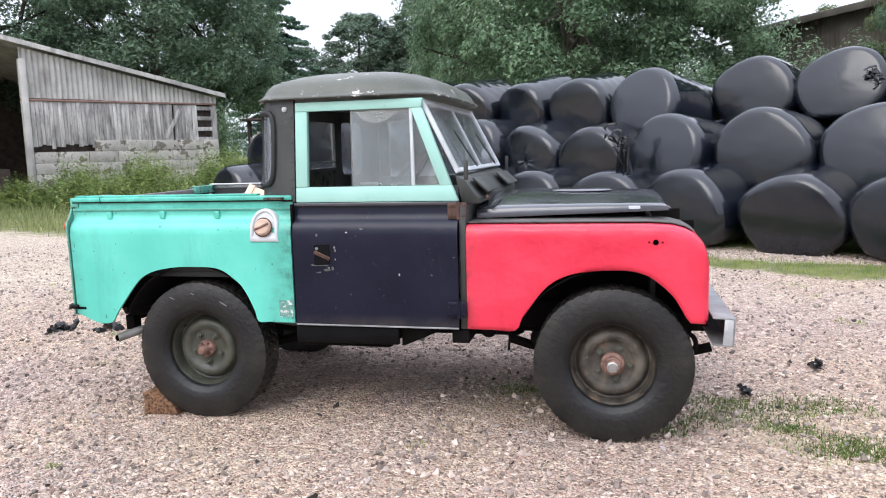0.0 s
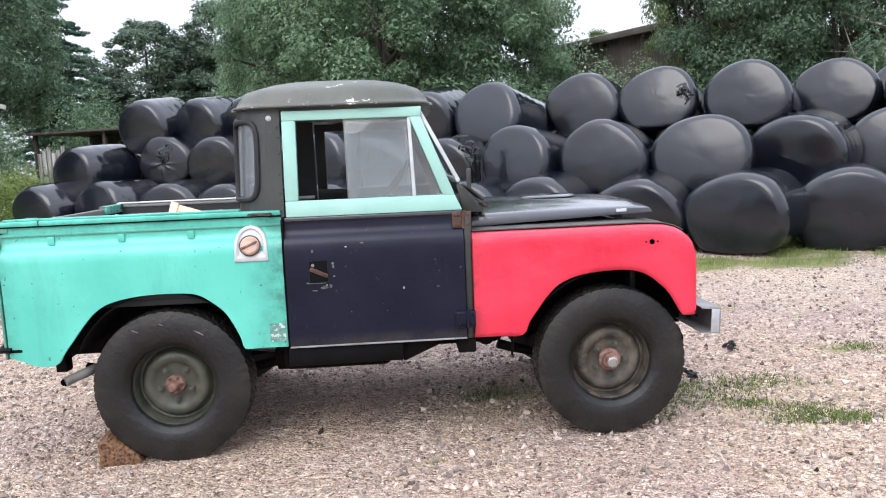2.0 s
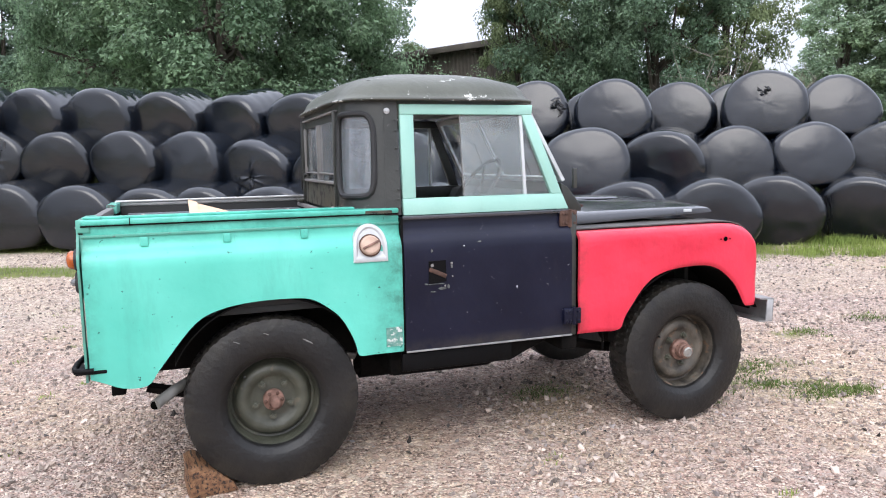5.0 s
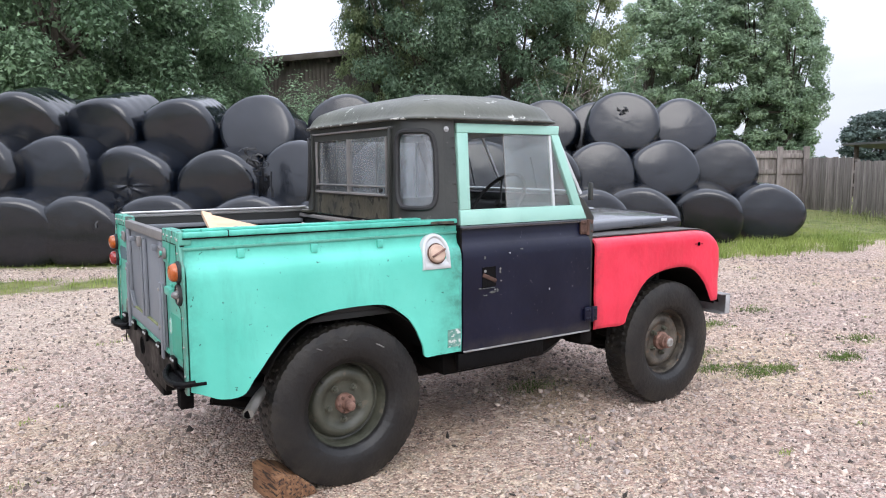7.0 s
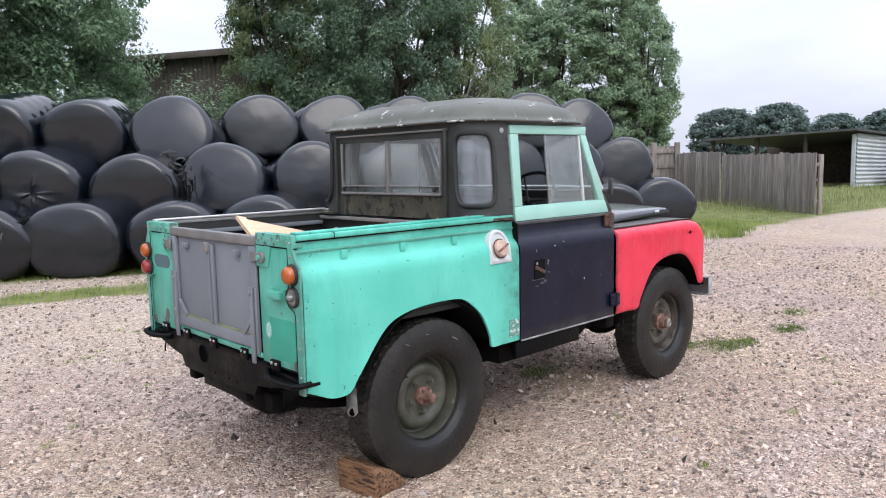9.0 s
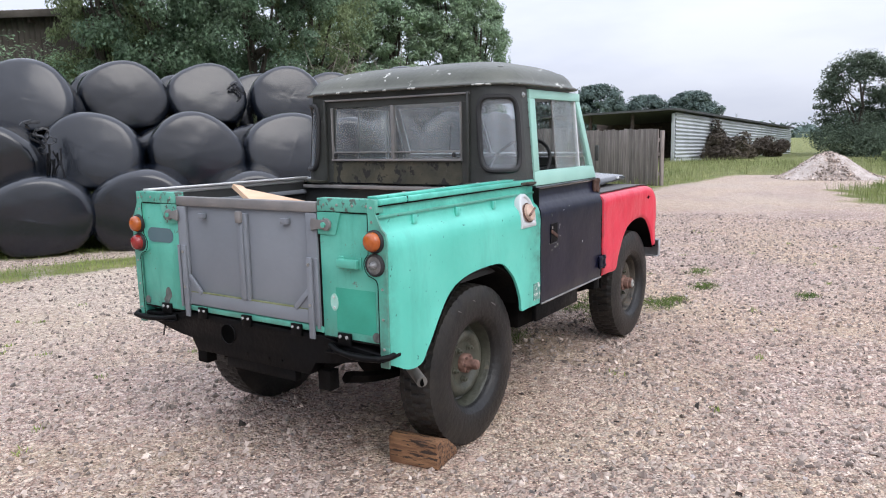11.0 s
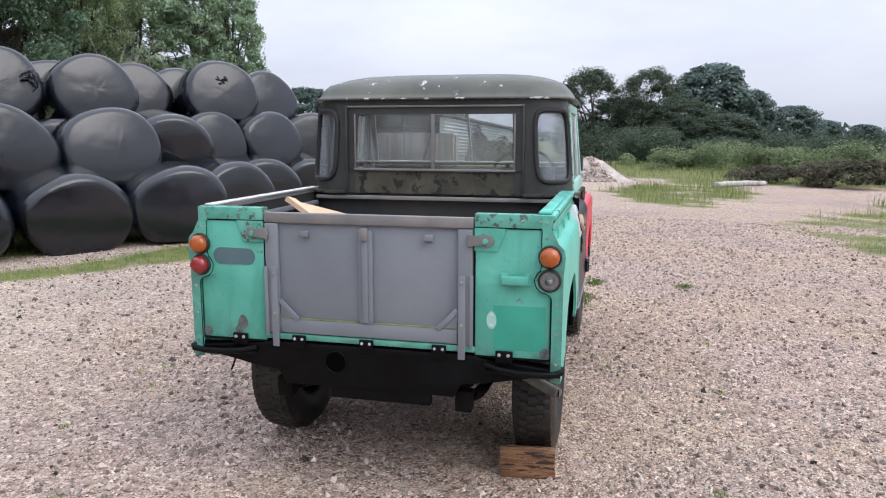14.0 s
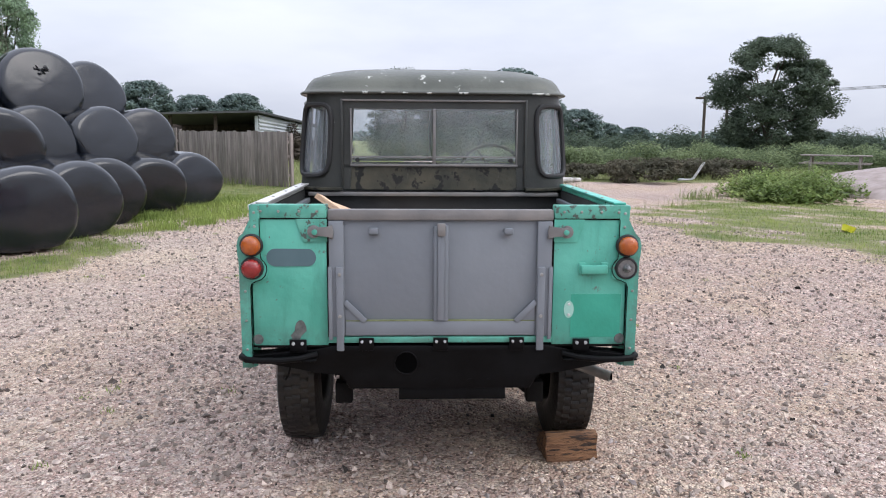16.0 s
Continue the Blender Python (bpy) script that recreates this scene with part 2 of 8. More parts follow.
def tyre_rubber():
    """Black rubber, browned by dried mud towards the tread and scuffed on the sidewall."""
    m = surf("tyre_rubber", (0.0060, 0.0060, 0.0062), (0.0150, 0.0142, 0.0135), 6.0, 0.46, None, 0, 0.25, 40, (0.045, 0.040, 0.034), 9, 0.66, spec=0.4)
    n, l = m.node_tree.nodes, m.node_tree.links
    b = n["Principled BSDF"]
    old = b.inputs["Base Color"].links[0].from_socket
    tc = n.new("ShaderNodeTexCoord")
    sep = n.new("ShaderNodeSeparateXYZ")
    l.new(tc.outputs["Object"], sep.inputs["Vector"])
    flat = n.new("ShaderNodeCombineXYZ")
    l.new(sep.outputs["X"], flat.inputs["X"])
    l.new(sep.outputs["Z"], flat.inputs["Z"])
    ln = n.new("ShaderNodeVectorMath")
    ln.operation = "LENGTH"
    l.new(flat.outputs["Vector"], ln.inputs[0])
    near = n.new("ShaderNodeMapRange")
    near.inputs["From Min"].default_value, near.inputs["From Max"].default_value = 0.27, 0.375
    l.new(ln.outputs["Value"], near.inputs["Value"])
    nz = n.new("ShaderNodeTexNoise")
    nz.inputs["Scale"].default_value, nz.inputs["Detail"].default_value, nz.inputs["Roughness"].default_value = 5.0, 8.0, 0.7
    l.new(tc.outputs["Object"], nz.inputs["Vector"])
    wear = n.new("ShaderNodeMapRange")
    wear.inputs["From Min"].default_value, wear.inputs["From Max"].default_value, wear.inputs["To Max"].default_value = 0.44, 0.68, 0.75
    l.new(nz.outputs["Fac"], wear.inputs["Value"])
    f = n.new("ShaderNodeMath")
    f.operation = "MULTIPLY"
    l.new(near.outputs["Result"], f.inputs[0])
    l.new(wear.outputs["Result"], f.inputs[1])
    mx = n.new("ShaderNodeMix")
    mx.data_type = "RGBA"
    mx.inputs["B"].default_value = (0.044, 0.038, 0.029, 1)
    l.new(f.outputs["Value"], mx.inputs["Factor"])
    l.new(old, mx.inputs["A"])
    l.new(mx.outputs["Result"], b.inputs["Base Color"])
    return m


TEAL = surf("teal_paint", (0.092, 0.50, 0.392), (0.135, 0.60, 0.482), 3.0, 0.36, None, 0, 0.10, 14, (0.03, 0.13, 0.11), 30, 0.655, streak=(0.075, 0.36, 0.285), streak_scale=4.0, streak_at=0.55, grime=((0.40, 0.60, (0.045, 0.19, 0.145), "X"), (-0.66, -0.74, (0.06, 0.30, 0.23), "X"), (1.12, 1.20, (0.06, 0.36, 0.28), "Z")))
TEAL_WORN = surf("worn_teal_paint", (0.075, 0.36, 0.272), (0.125, 0.47, 0.365), 5.0, 0.42, None, 0, 0.12, 30, (0.13, 0.15, 0.135), 26, 0.635, streak=(0.055, 0.25, 0.19), streak_scale=7.0, streak_at=0.53, grime=((0.76, 0.665, (0.075, 0.15, 0.12), "Z"), (0.72, 0.80, (0.09, 0.17, 0.14), "Y"), (-0.72, -0.80, (0.09, 0.17, 0.14), "Y")))
TEAL_CAP = surf("rubbed_teal_cap", (0.06, 0.29, 0.22), (0.13, 0.42, 0.33), 12.0, 0.5, None, 0.0, 0.1, 50, (0.085, 0.110, 0.095), 30, 0.55)
BARE = surf("dull_bare_metal", (0.06, 0.068, 0.0656), (0.16, 0.168, 0.16), 40.0, 0.5, 0.7, 0.2, 0.2, 60)
TEAL_DARK = surf("darker_teal_paint", (0.03, 0.29, 0.20), (0.045, 0.36, 0.255), 7.0, 0.5, 0.6, 0, 0.08, 50, streak=(0.03, 0.22, 0.15), streak_scale=8.0)
RED = surf("coral_red_paint", (0.66, 0.024, 0.058), (0.80, 0.042, 0.085), 2.5, 0.30, 0.44, 0, 1.0, 4.6, streak=(0.54, 0.020, 0.045), streak_scale=3.0, streak_at=0.54, grime=((1.60, 1.53, (0.34, 0.03, 0.04), "X"), (1.06, 1.09, (0.40, 0.035, 0.05), "Z")))
NAVY = surf("navy_paint", (0.0040, 0.0048, 0.0155), (0.0082, 0.0094, 0.0240), 4.0, 0.33, None, 0, 0.16, 9, (0.20, 0.20, 0.21), 46, 0.685, streak=(0.020, 0.019, 0.028), streak_scale=9.0, streak_at=0.60, spec=0.28, grime=((0.63, 0.575, (0.04, 0.036, 0.034), "Z"),))
BLACKBLUE = surf("black_bonnet_paint", (0.022, 0.024, 0.032), (0.045, 0.046, 0.055), 4.0, 0.13, 0.27, 0, 0.10, 6, streak=(0.07, 0.068, 0.07), streak_scale=9.0, streak_at=0.60, coat=0.6, spec=0.7)
MINT = surf("mint_paint", (0.29, 0.53, 0.455), (0.345, 0.59, 0.51), 4.0, 0.45, None, 0, 0.04, 60, (0.16, 0.22, 0.19), 30, 0.69, streak=(0.24, 0.42, 0.36), streak_scale=7.0)
CAB_GREEN = surf("dark_olive_paint", (0.025, 0.027, 0.025), (0.043, 0.045, 0.041), 5.0, 0.42, None, 0, 0.08, 50, (0.19, 0.19, 0.17), 34, 0.675, streak=(0.020, 0.020, 0.017), streak_scale=8.0)
ROOF_GREEN = surf("mossy_roof_paint", (0.063, 0.0675, 0.0522), (0.1062, 0.1098, 0.0882), 4.0, 0.42, None, 0, 0.14, 40, (0.58, 0.58, 0.54), 13, 0.634, streak=(0.052, 0.056, 0.045), streak_scale=6.0)
CHIPPED = surf("chipped_olive_paint", (0.028, 0.029, 0.021), (0.072, 0.066, 0.044), 9.0, 0.5, None, 0, 0.2, 40, (0.012, 0.013, 0.012), 16, 0.545, streak=(0.26, 0.26, 0.22), streak_scale=26.0, streak_at=0.635)
GREY = surf("grey_primer", (0.165, 0.180, 0.202), (0.198, 0.214, 0.236), 3.0, 0.5, 0.6, 0, 0.06, 30, streak=(0.14, 0.148, 0.155), streak_scale=6.0, streak_at=0.6)
GREY_TRIM = surf("grey_brown_capping", (0.17, 0.165, 0.165), (0.24, 0.225, 0.215), 9.0, 0.5, 0.65, 0.2, 0.08, 50)
GALV = surf("galvanised_steel", (0.38, 0.39, 0.40), (0.54, 0.55, 0.56), 14.0, 0.42, 0.6, 0.35, 0.06, 60)
ALU = surf("bare_aluminium", (0.62, 0.61, 0.60), (0.76, 0.75, 0.73), 10.0, 0.35, 0.5, 0.6, 0.05, 60)
DRIP = surf("chipped_drip_rail", (0.036, 0.036, 0.029), (0.058, 0.057, 0.046), 5.0, 0.5, None, 0, 0.06, 50, (0.50, 0.50, 0.47), 15, 0.555)
BUMPER = surf("weathered_galvanised_bumper", (0.20, 0.20, 0.20), (0.34, 0.34, 0.34), 9.0, 0.45, 0.65, 0.3, 0.08, 50, streak=(0.12, 0.09, 0.07), streak_scale=6.0)
WHITE_TRIM = surf("chalky_white_frame", (0.46, 0.48, 0.49), (0.60, 0.62, 0.63), 8.0, 0.5, 0.6, 0, 0.05, 60, streak=(0.25, 0.25, 0.25), streak_scale=20.0)
RUBBER = surf("black_rubber_seal", (0.010, 0.010, 0.011), (0.020, 0.020, 0.021), 12.0, 0.55, 0.7, 0, 0.06, 60)
TYRE = tyre_rubber()
CHASSIS = surf("black_chassis_paint", (0.0018, 0.0018, 0.0021), (0.0045, 0.0045, 0.005), 10.0, 0.4, 0.65, 0, 0.15, 40, spec=0.12)
# underside steel; also colours strips that stand in for shade in panel gaps
UNDER = surf("underside_dirt_and_gap_shade", (0.0022, 0.0021, 0.0020), (0.0085, 0.0075, 0.0068), 10.0, 0.85, 0.95, 0, 0.2, 40, spec=0.12)
RIM = surf("dusty_olive_wheel_paint", (0.034, 0.036, 0.026), (0.075, 0.076, 0.056), 9.0, 0.45, None, 0, 0.2, 45, (0.105, 0.095, 0.070), 14, 0.60)
RIM_F = surf("rusty_grey_wheel_paint", (0.022, 0.019, 0.015), (0.115, 0.098, 0.076), 11.0, 0.55, None, 0, 0.35, 45, (0.13, 0.085, 0.055), 17, 0.585)
RUST = surf("rusty_hub_steel", (0.10, 0.050, 0.036), (0.30, 0.175, 0.135), 25.0, 0.6, 0.8, 0.1, 0.3, 80)
BROWN_RUST = surf("rust_brown_hinge", (0.055, 0.030, 0.022), (0.12, 0.065, 0.048), 30.0, 0.7, 0.85, 0.2, 0.2, 80)
STEEL = surf("worn_bare_steel", (0.30, 0.29, 0.27), (0.45, 0.44, 0.42), 30.0, 0.4, 0.6, 0.8, 0.1, 80)
AMBER = surf("amber_lens", (0.33, 0.068, 0.007), (0.44, 0.10, 0.012), 40.0, 0.18, 0.25, 0, 0.2, 140, coat=0.5)
RED_LENS = surf("red_lens", (0.21, 0.013, 0.012), (0.29, 0.022, 0.02), 40.0, 0.2, 0.28, 0, 0.2, 140, coat=0.5)
CLEAR_LENS = surf("clear_lens", (0.10, 0.10, 0.10), (0.24, 0.24, 0.24), 30.0, 0.15, 0.3, 0.3, 0.2, 140, coat=0.4)
PLY = surf("pale_plywood", (0.66, 0.44, 0.29), (0.74, 0.52, 0.36), 5.0, 0.7, 0.8, 0, 0.05, 60, stretch=(1, 6, 6))
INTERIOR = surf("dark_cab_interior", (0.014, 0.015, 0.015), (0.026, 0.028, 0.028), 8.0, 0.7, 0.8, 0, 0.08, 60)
BLOCK_WOOD = surf("split_softwood_block", (0.11, 0.050, 0.024), (0.30, 0.155, 0.075), 7.0, 0.75, None, 0, 0.6, 34, (0.035, 0.020, 0.013), 9, 0.535, stretch=(7, 1, 7))
PANE = glass("dusty_window_glass", (0.965, 0.98, 0.975), 0.045, (0.60, 0.64, 0.64), (3, 3, 2))
PANE_DIRTY = glass("grimy_sliding_glass", (0.93, 0.955, 0.955), 0.14, (0.52, 0.57, 0.58), (2.5, 2.5, 1.2))
PLASTIC = glass("streaky_clear_plastic_pane", (0.86, 0.88, 0.90), 0.19, (0.50, 0.53, 0.56), (12, 12, 0.8))
PANE_HAZE = glass("hazy_screen_glass", (0.955, 0.97, 0.97), 0.09, (0.74, 0.78, 0.80), (3, 3, 2))
BALE = bale_film()
SHREDS = surf("torn_black_film", (0.006, 0.006, 0.007), (0.016, 0.016, 0.018), 14.0, 0.3, 0.45, 0, 0.4, 30)
BARK = surf("grey_brown_bark", (0.045, 0.036, 0.028), (0.10, 0.085, 0.068), 5.0, 0.9, 0.95, 0, 0.6, 18, stretch=(3, 3, 0.7))
WEATHERED = surf("weathered_boards", (0.32, 0.305, 0.29), (0.56, 0.53, 0.51), 3.0, 0.85, 0.95, 0, 0.25, 30, random=0.3, stretch=(5, 5, 0.5), streak=(0.06, 0.052, 0.047), streak_scale=6.0, streak_at=0.47)
FENCE_WOOD = surf("brown_grey_fence_boards", (0.155, 0.132, 0.118), (0.30, 0.262, 0.243), 3.0, 0.85, 0.95, 0, 0.25, 30, random=0.25, stretch=(5, 5, 0.5), streak=(0.09, 0.075, 0.066), streak_scale=7.0, streak_at=0.54)
CORRUGATED = surf("lichened_cement_sheet", (0.37, 0.355, 0.335), (0.58, 0.56, 0.53), 1.4, 0.85, 0.95, 0, 0.15, 30, streak=(0.13, 0.118, 0.105), streak_scale=4.0, streak_at=0.50)
CORR_BROWN = surf("brown_cement_sheet", (0.0825, 0.0713, 0.06), (0.1425, 0.1237, 0.1087), 1.4, 0.85, 0.95, 0, 0.15, 30, streak=(0.07, 0.06, 0.05))
TIN = surf("pale_tin_sheet", (0.40, 0.43, 0.44), (0.55, 0.58, 0.60), 1.2, 0.5, 0.65, 0.2, 0.08, 20)
BLOCKWORK = surf("stained_concrete_block", (0.36, 0.335, 0.30), (0.55, 0.52, 0.47), 3.0, 0.9, None, 0, 0.25, 40, (0.17, 0.15, 0.12), 3, 0.56, random=0.12)
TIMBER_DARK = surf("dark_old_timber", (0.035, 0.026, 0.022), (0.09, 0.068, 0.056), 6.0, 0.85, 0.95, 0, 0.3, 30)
STONE = surf("pinkish_limestone_chips", (0.17, 0.132, 0.115), (0.56, 0.46, 0.39), 9.0, 0.85, 0.95, 0, 0.2, 60, random=0.6, island=True)
HEAP = surf("pale_gravel_heap", (0.34, 0.285, 0.25), (0.52, 0.455, 0.415), 5.0, 0.9, 0.95, 0, 0.9, 22, (0.20, 0.165, 0.15), 26, 0.58)
GRASS_M = surf("fresh_grass_blades", (0.155, 0.225, 0.055), (0.315, 0.375, 0.108), 0.6, 0.6, 0.7, random=0.35, island=True, spec=0.12, leaf=0.3)
MEADOW_M = surf("tall_meadow_grass", (0.165, 0.205, 0.078), (0.33, 0.345, 0.165), 0.5, 0.65, 0.75, random=0.35, island=True, spec=0.12, leaf=0.3)
LEAF_DARK = surf("dark_green_leaves", (0.122, 0.192, 0.126), (0.238, 0.330, 0.215), 0.5, 0.45, 0.6, random=0.45, island=True, spec=0.20, leaf=0.52)
LEAF_MID = surf("mid_green_leaves", (0.152, 0.238, 0.146), (0.292, 0.405, 0.255), 0.5, 0.45, 0.6, random=0.45, island=True, spec=0.22, leaf=0.52)
LEAF_LIGHT = surf("olive_green_leaves", (0.150, 0.195, 0.105), (0.262, 0.315, 0.170), 0.5, 0.6, 0.75, random=0.35, island=True, spec=0.08, leaf=0.45)
LEAF_BLUE = surf("blue_green_needles", (0.0744, 0.138, 0.102), (0.15, 0.24, 0.1704), 0.5, 0.6, 0.7, random=0.4, island=True, spec=0.12, leaf=0.45)
# aerial haze is mixed into this leaf colour for the trees across the lane
HAZY_LEAF = surf("haze_paled_leaves", (0.225, 0.312, 0.215), (0.375, 0.472, 0.325), 0.3, 0.6, 0.75, random=0.4, island=True, spec=0.08, leaf=0.52)
# lifted towards haze as well, for distance
CYPRESS = surf("blue_green_cypress_sprays", (0.115, 0.165, 0.125), (0.21, 0.275, 0.20), 0.4, 0.65, 0.75, random=0.4, island=True, spec=0.08, leaf=0.5)
FIELD_LEAF = surf("dull_dark_field_leaves", (0.070, 0.096, 0.070), (0.125, 0.158, 0.110), 0.5, 0.6, 0.75, random=0.4, island=True, spec=0.08, leaf=0.4)
BRAMBLE = surf("brownish_bramble_leaves", (0.078, 0.079, 0.053), (0.156, 0.138, 0.102), 0.8, 0.7, 0.8, random=0.45, island=True, spec=0.12, leaf=0.45)
# distance haze is painted into the leaf colour here
FAR_GREEN = surf("haze_tinted_far_leaves", (0.1076, 0.1518, 0.1417), (0.1707, 0.2213, 0.1983), 0.3, 0.7, 0.8, random=0.35, island=True, spec=0.1, leaf=0.3)
# for flat discs whose black stands in for the shade inside holes
BLACK = surf("hole_shade_black", (0.0012, 0.0012, 0.0012), (0.002, 0.002, 0.002), 5.0, 0.95, spec=0.02)
YELLOW = surf("yellow_plastic", (0.75, 0.72, 0.04), (0.85, 0.80, 0.08), 8.0, 0.4, 0.5)


def ground_material():
    """Crushed pinkish stone with shade painted in its gaps, pale fines where the dust lies, and turf where the grass
    mask is high.
    """
    m = bpy.data.materials.new("gravel_and_turf")
    m.use_nodes = True
    n, l = m.node_tree.nodes, m.node_tree.links
    b = n["Principled BSDF"]
    b.inputs["Roughness"].default_value = 0.92
    b.inputs["Specular IOR Level"].default_value = 0.3
    tc = n.new("ShaderNodeTexCoord")

    def tex(scale, detail=6.0, rough_=0.6):
        t = n.new("ShaderNodeTexNoise")
        t.inputs["Scale"].default_value, t.inputs["Detail"].default_value, t.inputs["Roughness"].default_value = scale, detail, rough_
        l.new(tc.outputs["Object"], t.inputs["Vector"])
        return t.outputs["Fac"]

    def remap(v, a0, a1, b0=0.0, b1=1.0):
        r = n.new("ShaderNodeMapRange")
        for k, x in (("From Min", a0), ("From Max", a1), ("To Min", b0), ("To Max", b1)):
            r.inputs[k].default_value = x
        l.new(v, r.inputs["Value"])
        return r.outputs["Result"]

    def mix(fac, c_a, c_b, blend="MIX"):
        x = n.new("ShaderNodeMix")
        x.data_type, x.blend_type = "RGBA", blend
        if isinstance(fac, float):
            x.inputs["Factor"].default_value = fac
        else:
            l.new(fac, x.inputs["Factor"])
        for k, c in (("A", c_a), ("B", c_b)):
            if isinstance(c, tuple):
                x.inputs[k].default_value = (*c, 1)
            else:
                l.new(c, x.inputs[k])
        return x.outputs["Result"]

    def ramp(v, stops):
        r = n.new("ShaderNodeValToRGB")
        e = r.color_ramp.elements
        e[0].position, e[0].color = stops[0][0], (*stops[0][1], 1)
        e[1].position, e[1].color = stops[-1][0], (*stops[-1][1], 1)
        for p, c in stops[1:-1]:
            q = e.new(p)
            q.color = (*c, 1)
        l.new(v, r.inputs["Fac"])
        return r.outputs["Color"]

    def math_(op, u, v):
        x = n.new("ShaderNodeMath")
        x.operation = op
        for k, w in enumerate((u, v)):
            if isinstance(w, float):
                x.inputs[k].default_value = w
            else:
                l.new(w, x.inputs[k])
        return x.outputs["Value"]

    def chips(scale):
        v = n.new("ShaderNodeTexVoronoi")
        v.inputs["Scale"].default_value = scale
        l.new(tc.outputs["Object"], v.inputs["Vector"])
        sp = n.new("ShaderNodeSeparateColor")
        l.new(v.outputs["Color"], sp.inputs["Color"])
        return sp.outputs["Red"], v.outputs["Distance"]

    stops = ((0.0, (0.11, 0.083, 0.072)), (0.25, (0.33, 0.245, 0.212)), (0.52, (0.56, 0.425, 0.365)), (0.72, (0.50, 0.45, 0.415)), (0.86, (0.68, 0.56, 0.46)), (1.0, (0.90, 0.81, 0.73)))
    c1, d1 = chips(78.0)
    c2, d2 = chips(36.0)
    size = remap(tex(2.3, 4.0), 0.42, 0.62)
    stone = mix(remap(c2, 0.35, 0.45), ramp(c1, stops), mix(0.75, ramp(c1, stops), ramp(c2, stops)))
    # shade between the chips, painted in as dark brown and broken up by noise
    shade_noise = tex(9.0, 8.0, 0.7)
    stone = mix(math_("MULTIPLY", remap(d1, 0.42, 0.72, 0.0, 0.8), remap(shade_noise, 0.35, 0.6)), stone, (0.155, 0.118, 0.096))
    # broad drifts of pinker, greyer and ochre stone
    drift = ramp(tex(0.42, 7.0, 0.62), ((0.30, (0.88, 0.82, 0.81)), (0.45, (1.06, 0.99, 0.97)), (0.58, (1.12, 1.03, 0.92)), (0.72, (1.22, 1.14, 0.97))))
    stone = mix(1.0, stone, drift, "MULTIPLY")
    stone = mix(remap(tex(1.5, 9.0, 0.7), 0.57, 0.72, 0.0, 0.6), stone, (0.31, 0.228, 0.185))
    stone = mix(remap(tex(0.9, 8.0, 0.72), 0.55, 0.72, 0.0, 0.6), stone, (0.45, 0.365, 0.235))
    fa = n.new("ShaderNodeAttribute")
    fa.attribute_name = "fines"
    dusty = remap(math_("ADD", math_("MULTIPLY", fa.outputs["Fac"], 0.8), tex(3.5, 9.0, 0.72)), 0.66, 1.2, 0.0, 0.75)
    stone = mix(dusty, stone, mix(math_("MULTIPLY", math_("ADD", c1, c2), 0.5), (0.25, 0.195, 0.145), (0.98, 0.86, 0.70)))
    tn = tex(2.5, 8.0)
    grass = ramp(tn, ((0.35, (0.115, 0.155, 0.048)), (0.65, (0.285, 0.275, 0.115))))
    ta = n.new("ShaderNodeAttribute")
    ta.attribute_name = "turf"
    mask = remap(math_("ADD", ta.outputs["Fac"], tn), 0.88, 1.18)
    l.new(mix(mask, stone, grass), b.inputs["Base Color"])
    relief = n.new("ShaderNodeBump")
    relief.inputs["Strength"].default_value, relief.inputs["Distance"].default_value = 0.85, 0.034
    l.new(tex(8.0, 6.0, 0.68), relief.inputs["Height"])
    bp = n.new("ShaderNodeBump")
    bp.inputs["Strength"].default_value, bp.inputs["Distance"].default_value = 1.0, 0.018
    bp.invert = True
    l.new(math_("ADD", d1, math_("MULTIPLY", math_("MULTIPLY", d2, size), 1.6)), bp.inputs["Height"])
    l.new(relief.outputs["Normal"], bp.inputs["Normal"])
    l.new(bp.outputs["Normal"], b.inputs["Normal"])
    return m


GROUND = ground_material()

# ---- mesh helpers ----


def finish(me, mat, smooth):
    me.materials.append(mat)
    if smooth:
        me.polygons.foreach_set("use_smooth", [True] * len(me.polygons))
        if smooth < 180:
            me.set_sharp_from_angle(angle=radians(smooth))
    return me


def part(name, bm, mat, parent, label="", smooth=35):
    """One mesh object from a bmesh, under a thing or a part."""
    bmesh.ops.recalc_face_normals(bm, faces=bm.faces)
    me = bpy.data.meshes.new(name)
    bm.to_mesh(me)
    bm.free()
    finish(me, mat, smooth)
    ob = new(name, me)
    ob.parent = parent
    return tagged(ob, label)


def raw(name, verts, faces, mat, parent=None, label="", smooth=0):
    me = bpy.data.meshes.new(name)
    me.from_pydata(verts, [], faces)
    me.update()
    finish(me, mat, smooth)
    ob = new(name, me)
    ob.parent = parent
    return tagged(ob, label)


def thing(name, label, category, at=None, group="", kind=""):
    e = new(name)
    if at is not None:
        e.matrix_basis = at
    return tagged(e, label, category, group, kind)


def box(bm, x0, x1, y0, y1, z0, z1, bev=0.0, m=None):
    r = bmesh.ops.create_cube(bm, size=1.0)
    t = Matrix.LocRotScale(((x0 + x1) / 2, (y0 + y1) / 2, (z0 + z1) / 2), None, (x1 - x0, y1 - y0, z1 - z0))
    bmesh.ops.transform(bm, matrix=(m @ t) if m else t, verts=r["verts"])
    if bev:
        es = {e for v in r["verts"] for e in v.link_edges}
        bmesh.ops.bevel(bm, geom=list(es), offset=bev, segments=2, affect="EDGES", profile=0.5)
    return bm


